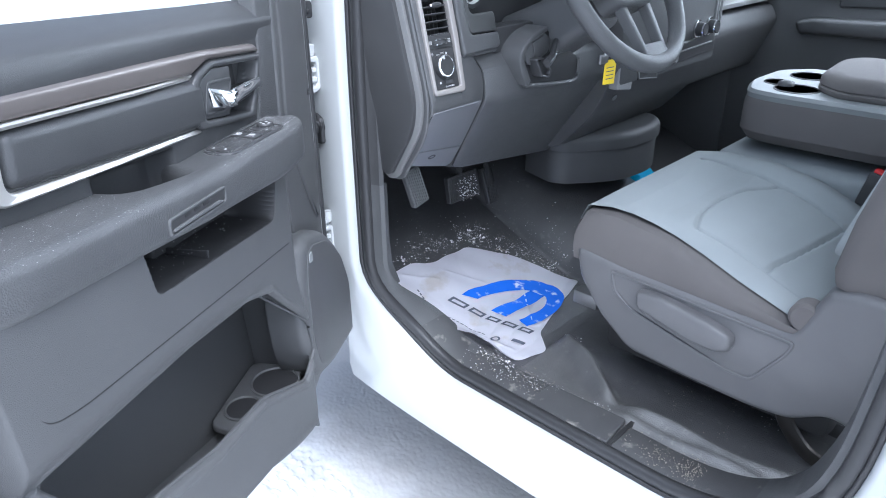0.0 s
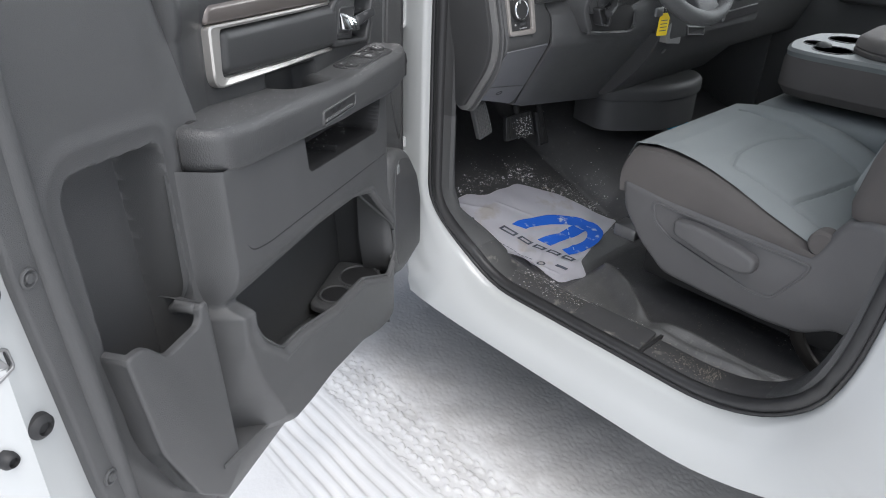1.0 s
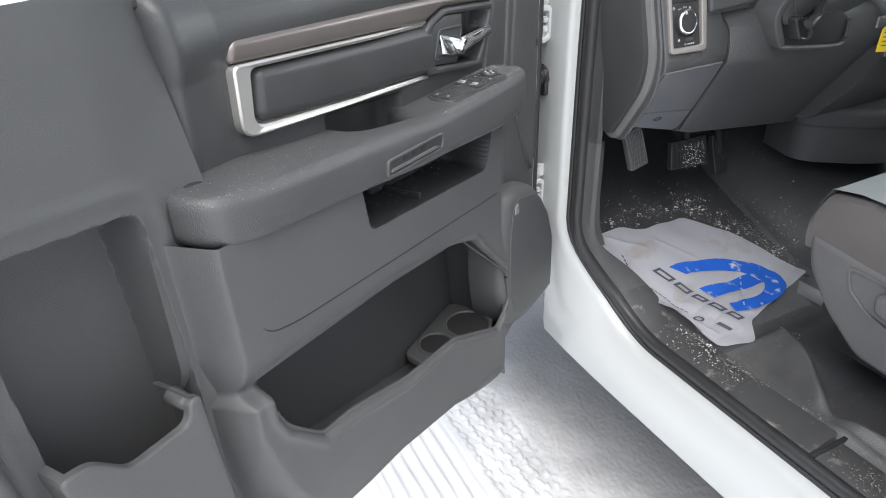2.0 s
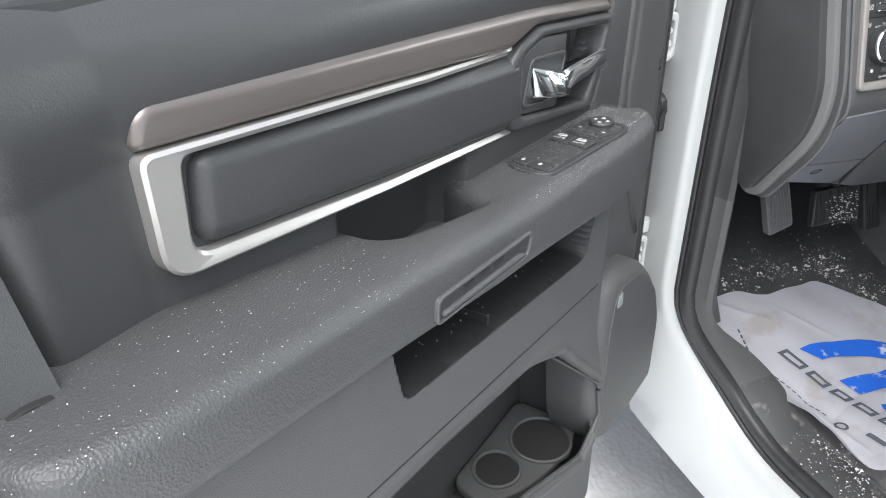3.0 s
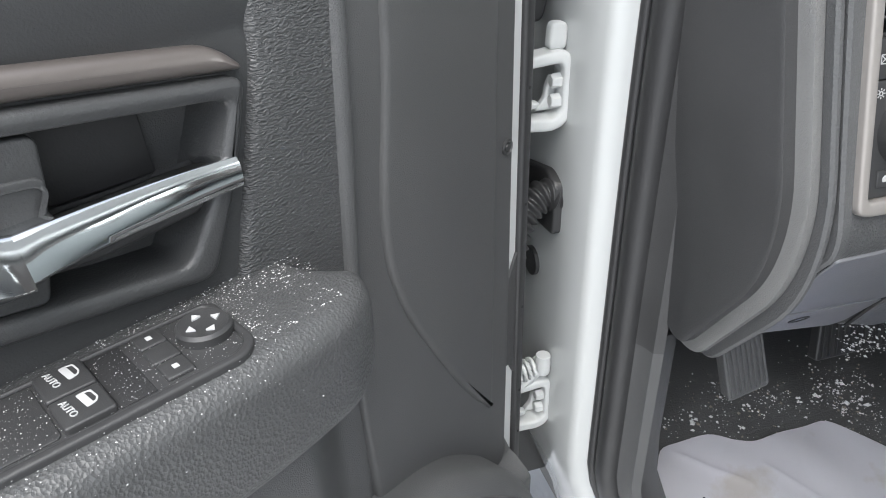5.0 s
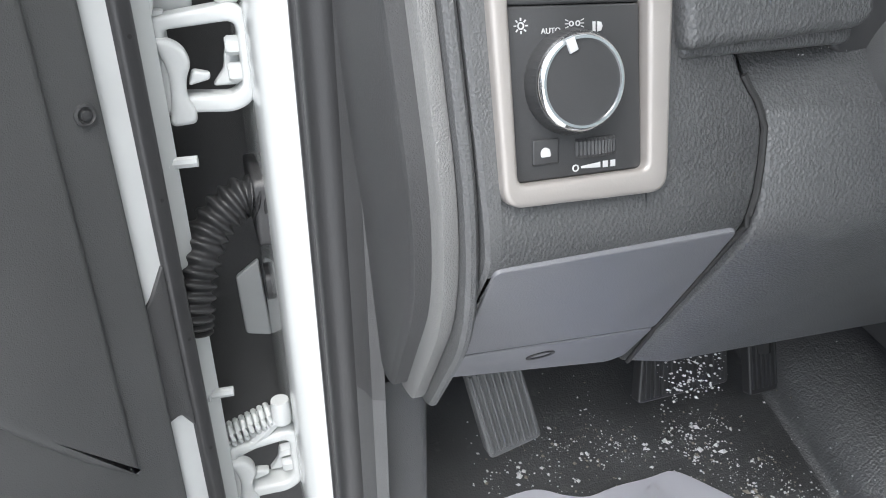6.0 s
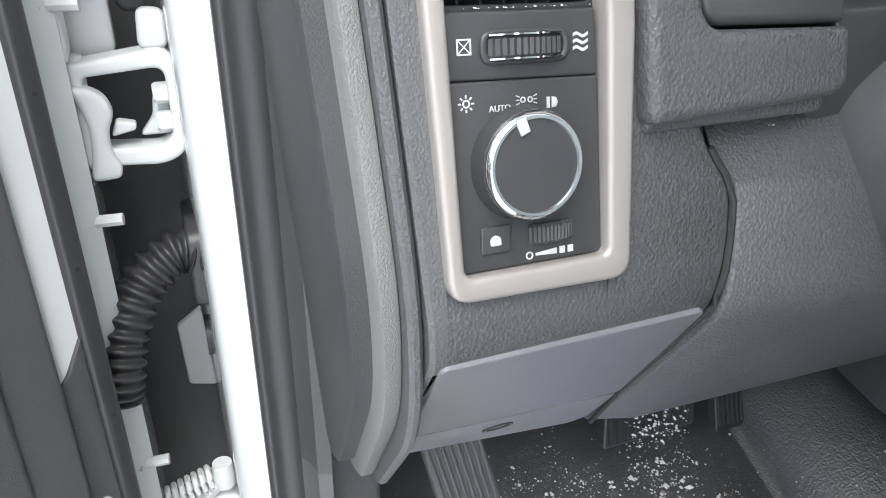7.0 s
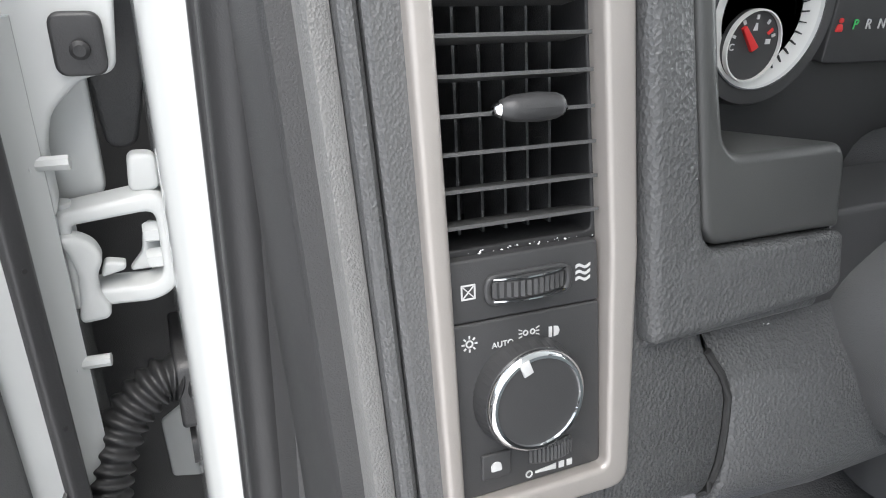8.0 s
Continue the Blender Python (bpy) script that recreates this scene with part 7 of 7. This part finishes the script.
# ---- paper mat and litter ----
def build_paper():
    outline = rounded([(0.104, 0.115), (0.186, 0.113), (0.243, 0.087), (0.374, 0.096), (0.476, 0.003), (0.582, -0.163), (0.298, -0.236), (0.246, -0.297), (0.167, -0.277), (0.131, -0.215), (0.097, -0.073), (0.073, 0.02), (0.075, 0.075)], 0.015, 3)
    xs, ys = np.linspace(0.055, 0.60, 200), np.linspace(-0.31, 0.13, 165)
    def lift(x, y):
        base = floor_z(np.array(x), np.array(y))
        w = 0.008 + 0.004 * np.sin(x * 17 + y * 11) * np.sin(y * 13 - x * 9) + 0.0014 * np.sin(x * 60 + y * 35) + 0.0022 * np.abs(np.sin(x * 21 - y * 33 + 2 * np.sin(y * 19)))
        near = 0.03 * np.clip((0.16 - x) / 0.06, 0, 1) * np.clip((-0.1 - y) / 0.1, 0, 1)
        fold = 0.0
        # sharp folds in the paper
        for ax, ay, bx, by, high in ((0.115, 0.106, 0.210, 0.032, 0.0045), (0.235, 0.060, 0.330, -0.040, 0.003), (0.300, -0.215, 0.420, -0.080, 0.004), (0.150, -0.120, 0.190, -0.250, 0.003)):
            n = math.hypot(bx - ax, by - ay)
            along = ((x - ax) * (bx - ax) + (y - ay) * (by - ay)) / n / n
            off = ((x - ax) * (by - ay) - (y - ay) * (bx - ax)) / n
            fold = fold + high * np.exp(-np.abs(off) / 0.005) * np.clip(along * 6, 0, 1) * np.clip((1 - along) * 6, 0, 1)
        return base + w + near + fold
    bm = bmesh.new()
    grid = {}
    for i, x in enumerate(xs):
        for j, y in enumerate(ys):
            grid[i, j] = (x, y)
    X, Y = np.meshgrid(xs, ys, indexing="ij")
    D = sd_poly(X, Y, outline)
    # pull the cells that straddle the edge onto it
    gx, gy = np.gradient(D, xs, ys)
    on = (D > 0) & (D < 0.0085)
    X2, Y2 = np.where(on, X - gx * D, X), np.where(on, Y - gy * D, Y)
    Z = lift(X2, Y2)
    vs = {}
    for i in range(len(xs)):
        for j in range(len(ys)):
            if D[i, j] < 0.0085:
                vs[i, j] = bm.verts.new((X2[i, j], Y2[i, j], Z[i, j]))
    for i in range(len(xs) - 1):
        for j in range(len(ys) - 1):
            q = [(i, j), (i + 1, j), (i + 1, j + 1), (i, j + 1)]
            if all(k in vs for k in q):
                bm.faces.new([vs[k] for k in q])
    ext = bmesh.ops.solidify(bm, geom=bm.faces[:], thickness=0.0006)
    t = thing("paper_floor_mat", "crumpled white paper floor mat with blue and dark print", "paper mat")
    part("paper_sheet", bm, PAPER, t, sharp=80)
    # print, in the sheet's own axes: p along the lettering, q towards the emblem
    o, ex, ey = Vector((0.186, -0.023)), Vector((0.314, -0.744)), Vector((0.958, 0.020))

    def patch(name, ring_pairs, mat, label=""):
        """A printed strip between two lines of points, laid on the sheet."""
        a = []
        for (p0, q0), (p1, q1) in ring_pairs:
            row = []
            for k in range(5):
                f = k / 4
                w = o + ex * (p0 + (p1 - p0) * f) + ey * (q0 + (q1 - q0) * f)
                row.append((w.x, w.y, float(lift(w.x, w.y)) + 0.0022))
            a.append(row)
        bm2 = loft(a, closed=False)
        part(name, bm2, mat, t, label)
    return t, lift, patch


PAPER_MAT, PAPER_LIFT, PAPER_PATCH = build_paper()
def print_paper():
    """A plain blue arched emblem and rows of dark bars."""
    arch = []
    for k in range(25):
        a = math.radians(196 - 216 * k / 24)
        sk = 0.02 * math.sin(a)
        arch.append(((0.135 + 0.078 * math.cos(a) + sk, 0.085 + 0.118 * math.sin(a)), (0.135 + 0.122 * math.cos(a) + sk, 0.085 + 0.180 * math.sin(a))))
    PAPER_PATCH("emblem_arch", arch, BLUE, "plain blue arched emblem")
    PAPER_PATCH("emblem_stem", [((0.112 + 0.002 * k, 0.038 + 0.02 * k), (0.162 + 0.002 * k, 0.040 + 0.02 * k)) for k in range(9)], BLUE)
    p = 0.0
    for w in (0.058, 0.046, 0.040, 0.044, 0.040):
        PAPER_PATCH("print_bar", [((p + w * k / 4, -0.010), (p + w * k / 4, -0.003)) for k in range(5)], PRINT)
        PAPER_PATCH("print_bar", [((p + w * k / 4, 0.008), (p + w * k / 4, 0.015)) for k in range(5)], PRINT)
        for e in (0.0, w - 0.008):
            PAPER_PATCH("print_bar", [((p + e, -0.003 + 0.011 * k / 3), (p + e + 0.008, -0.003 + 0.011 * k / 3)) for k in range(4)], PRINT)
        p += w + 0.012
    for k in range(9):
        PAPER_PATCH("print_line", [((0.050 + 0.015 * k, -0.064 - 0.001 * k), (0.050 + 0.015 * k, -0.067 - 0.001 * k)), ((0.060 + 0.015 * k, -0.064 - 0.001 * k), (0.060 + 0.015 * k, -0.067 - 0.001 * k))], PRINT)
    for k in range(11):
        p, q = -0.084 + 0.0151 * k, -0.029 - 0.0074 * k
        PAPER_PATCH("print_line", [((p, q), (p - 0.001, q - 0.0035)), ((p + 0.010, q - 0.0049), (p + 0.009, q - 0.0084))], PRINT)
    PAPER_PATCH("print_line", [((-0.047 + 0.0147 * k, -0.080 - 0.0031 * k), (-0.047 + 0.0147 * k, -0.0814 - 0.0031 * k)) for k in range(11)], PRINT)
    ring = [((0.217 + 0.008 * math.cos(k * math.tau / 16), -0.078 + 0.008 * math.sin(k * math.tau / 16)), (0.217 + 0.013 * math.cos(k * math.tau / 16), -0.078 + 0.013 * math.sin(k * math.tau / 16))) for k in range(17)]
    PAPER_PATCH("print_ring", ring, PRINT)
    PAPER_PATCH("print_bar", [((0.255 + 0.01 * k, -0.062), (0.255 + 0.01 * k, -0.050)) for k in range(5)], PRINT)


print_paper()


# ---- snow crumbs, grit and specks ----
def crumbs(name, label, spots, mat, seed, parent=None, m=None):
    """Many tiny lumps as one mesh; spots are (place, size)."""
    rng = random.Random(seed)
    verts, faces = [], []
    for p, r in spots:
        n0 = len(verts)
        a = rng.uniform(0, math.tau)
        dx, dy = math.cos(a), math.sin(a)
        e = rng.uniform(0.6, 1.5)
        for x, y, z in ((1, 0, 0), (-1, 0, 0), (0, 1, 0), (0, -1, 0), (0, 0, 0.9), (0, 0, -0.4)):
            j = r * rng.uniform(0.7, 1.2)
            verts.append((p[0] + (x * e * dx - y * dy) * j, p[1] + (x * e * dy + y * dx) * j, p[2] + z * j))
        for f in ((0, 2, 4), (2, 1, 4), (1, 3, 4), (3, 0, 4), (2, 0, 5), (1, 2, 5), (3, 1, 5), (0, 3, 5)):
            faces.append(tuple(n0 + i for i in f))
    me = bpy.data.meshes.new(name)
    me.from_pydata(verts, [], faces)
    me.materials.append(mat)
    ob = new(name, me)
    if m is not None:
        ob.matrix_world = m
    return tagged(ob, label, "debris", kind="stuff")


def scatter_litter():
    rng = random.Random(11)
    snow, grit = [], []
    def floor_spot(x, y, up=0.0):
        return (x, y, float(floor_z(np.array(x), np.array(y))) + up)
    def clumps(cx, cy, sx, sy, n, white, up):
        # lumps that broke up where they fell
        for _ in range(n):
            px, py, m = rng.gauss(cx, sx), rng.gauss(cy, sy), rng.randint(6, 40)
            spread = 0.0012 * m ** 0.7
            bag = snow if rng.random() < white else grit
            for _ in range(m):
                x, y = rng.gauss(px, spread), rng.gauss(py, spread)
                bag.append(((x, y, up + 0.002 * rng.random()) if up else floor_spot(x, y, 0.001), 0.0003 + 0.0016 * rng.random() ** 3))
    clumps(0.085, -0.085, 0.012, 0.030, 26, 0.8, 0.548)
    clumps(0.112, -0.246, 0.010, 0.020, 8, 0.8, 0.548)
    clumps(0.100, -0.330, 0.012, 0.050, 14, 0.6, 0.548)
    clumps(0.330, -0.300, 0.012, 0.010, 6, 0.8, 0)
    clumps(0.135, -0.440, 0.008, 0.060, 10, 0.7, 0)
    clumps(0.410, 0.125, 0.050, 0.018, 22, 0.8, 0)
    clumps(0.500, 0.030, 0.040, 0.030, 26, 0.75, 0)
    clumps(0.560, -0.080, 0.022, 0.045, 26, 0.75, 0)
    clumps(0.26, 0.16, 0.06, 0.02, 14, 0.7, 0)
    clumps(0.072, -0.770, 0.008, 0.055, 60, 0.0, 0.547)
    clumps(0.30, -0.72, 0.06, 0.10, 12, 0.1, 0)
    for cx, cy, sx, sy, n in ((0.42, 0.12, 0.05, 0.02, 26), (0.51, 0.03, 0.03, 0.03, 22), (0.56, -0.09, 0.02, 0.04, 16), (0.26, 0.15, 0.05, 0.02, 12), (0.10, -0.10, 0.015, 0.05, 16), (0.11, -0.27, 0.015, 0.05, 12)):
        for _ in range(n):
            x, y, r = rng.gauss(cx, sx), rng.gauss(cy, sy), 0.0016 + 0.0038 * rng.random() ** 2
            on_sill = x < 0.128 and y < 0.0
            for _ in range(4):
                q = (x + rng.gauss(0, r * 0.8), y + rng.gauss(0, r * 0.8))
                (snow if rng.random() < 0.75 else grit).append(((q[0], q[1], 0.547) if on_sill else floor_spot(q[0], q[1], r * 0.3), r * rng.uniform(0.4, 1.0)))
    clusters = ((0.55, -0.06, 0.06, 0.05, 170), (0.42, 0.08, 0.06, 0.04, 140), (0.27, 0.13, 0.07, 0.025, 90), (0.14, 0.15, 0.05, 0.02, 40), (0.35, 0.18, 0.15, 0.04, 120))
    for cx, cy, sx, sy, n in clusters:
        for _ in range(n):
            x, y = rng.gauss(cx, sx), rng.gauss(cy, sy)
            if 0.12 < x < 0.8 and y < 0.45:
                (snow if rng.random() < 0.65 else grit).append((floor_spot(x, y, 0.002), 0.0005 + 0.0026 * rng.random() ** 3))
    for _ in range(900):
        x, y = rng.gauss(0.086, 0.012), rng.gauss(-0.100, 0.028)
        snow.append(((x, y, 0.5475), rng.uniform(0.0003, 0.0010)))
    for _ in range(200):
        x, y = rng.uniform(0.04, 0.125), rng.gauss(-0.16, 0.11)
        if y < 0.05:
            (snow if rng.random() < 0.6 else grit).append(((x, y, 0.547 + 0.002 * rng.random()), 0.0005 + 0.0022 * rng.random() ** 3))
    for _ in range(260):
        x, y = rng.uniform(0.05, 0.13), rng.uniform(-0.85, -0.30)
        grit.append(((x, y, 0.546), rng.uniform(0.0005, 0.0018)))
    crumbs("snow_crumbs", "white snow crumbs on the floor and sill", snow, CRUMB, 1)
    crumbs("grit", "sandy grit on the floor and sill", grit, GRIT, 2)
    specks = []
    for _ in range(6000):
        u = rng.choice((rng.uniform(0.35, 0.60), rng.uniform(0.74, 0.995), rng.uniform(0.35, 0.46)))
        v = rng.uniform(-0.03, 0.055)
        if (u < 0.36 and v > 0.03) or (u > 0.7 and rng.random() < 0.72):
            continue
        lift = 0.0012 if (0.40 < u < 0.555 and abs(v - 0.027 - 0.13 * (0.478 - u)) < 0.02) else 0.0
        specks.append(((u, v, arm_top(u) + lift), 0.00013 + 0.00042 * rng.random() ** 2.5))
    for _ in range(2600):
        a, b = rng.uniform(-0.09, 0.085), rng.gauss(0.0, 0.022)
        p = pose(0.478, 0.027, 0, 0, 0, -7.5) @ Vector((a, b, 0))
        specks.append(((p.x, p.y, arm_top(p.x) + (0.0030 if abs(b) < 0.02 else 0.0015)), 0.00010 + 0.00026 * rng.random() ** 3))
    for _ in range(150):
        specks.append(((rng.uniform(0.50, 0.74), rng.uniform(-0.05, 0.02), 1.106 + 0.11 * (rng.random()) * 0.2), rng.uniform(0.0003, 0.0009)))
    crumbs("snow_specks", "fine snow specks on the door armrest", specks, CRUMB, 3, m=HINGE)
    cake = [((0.275 + 0.095 * rng.betavariate(2, 2), 0.050 - 0.012 + 0.02 * (q - 0.5) * 0.6, 0.815 + 0.06 * q), 0.0005 + 0.0018 * rng.random() ** 2) for q in [rng.random() for _ in range(200)]]
    crumbs("pedal_snow", "snow caked on the brake pedal", cake, CRUMB, 4)
    ledge = [((rng.uniform(0.125, 0.32), rng.uniform(-0.17, -0.10), 1.236), rng.uniform(0.0002, 0.0006)) for _ in range(160)]
    ledge += [(on_dash(rng.uniform(-0.035, 0.028), 0.0585, rng.uniform(-0.014, 0.0)), rng.uniform(0.0002, 0.0006)) for _ in range(70)]
    crumbs("dash_specks", "fine snow specks on the dash ledges", ledge, CRUMB, 5)


scatter_litter()


def build_cloth():
    c = thing("blue_cloth", "bright blue crumpled cloth on the floor hump", "cloth", pose(1.10, -0.02, float(floor_z(np.array(1.10), np.array(-0.02)))))
    xs, ys = np.linspace(-0.085, 0.085, 14), np.linspace(-0.06, 0.06, 12)
    X, Y = np.meshgrid(xs, ys, indexing="ij")
    Z = 0.02 + 0.035 * np.sin(X * 31 + 1) * np.cos(Y * 37) + 0.012 * np.sin(X * 90 + Y * 60)
    Z = np.maximum(Z, 0.004) * np.clip(1.15 - (X / 0.10) ** 4 - (Y / 0.08) ** 4, 0.1, 1)
    sheet("cloth", X, Y, Z, CLOTH_BLUE, c, sharp=18)


build_cloth()
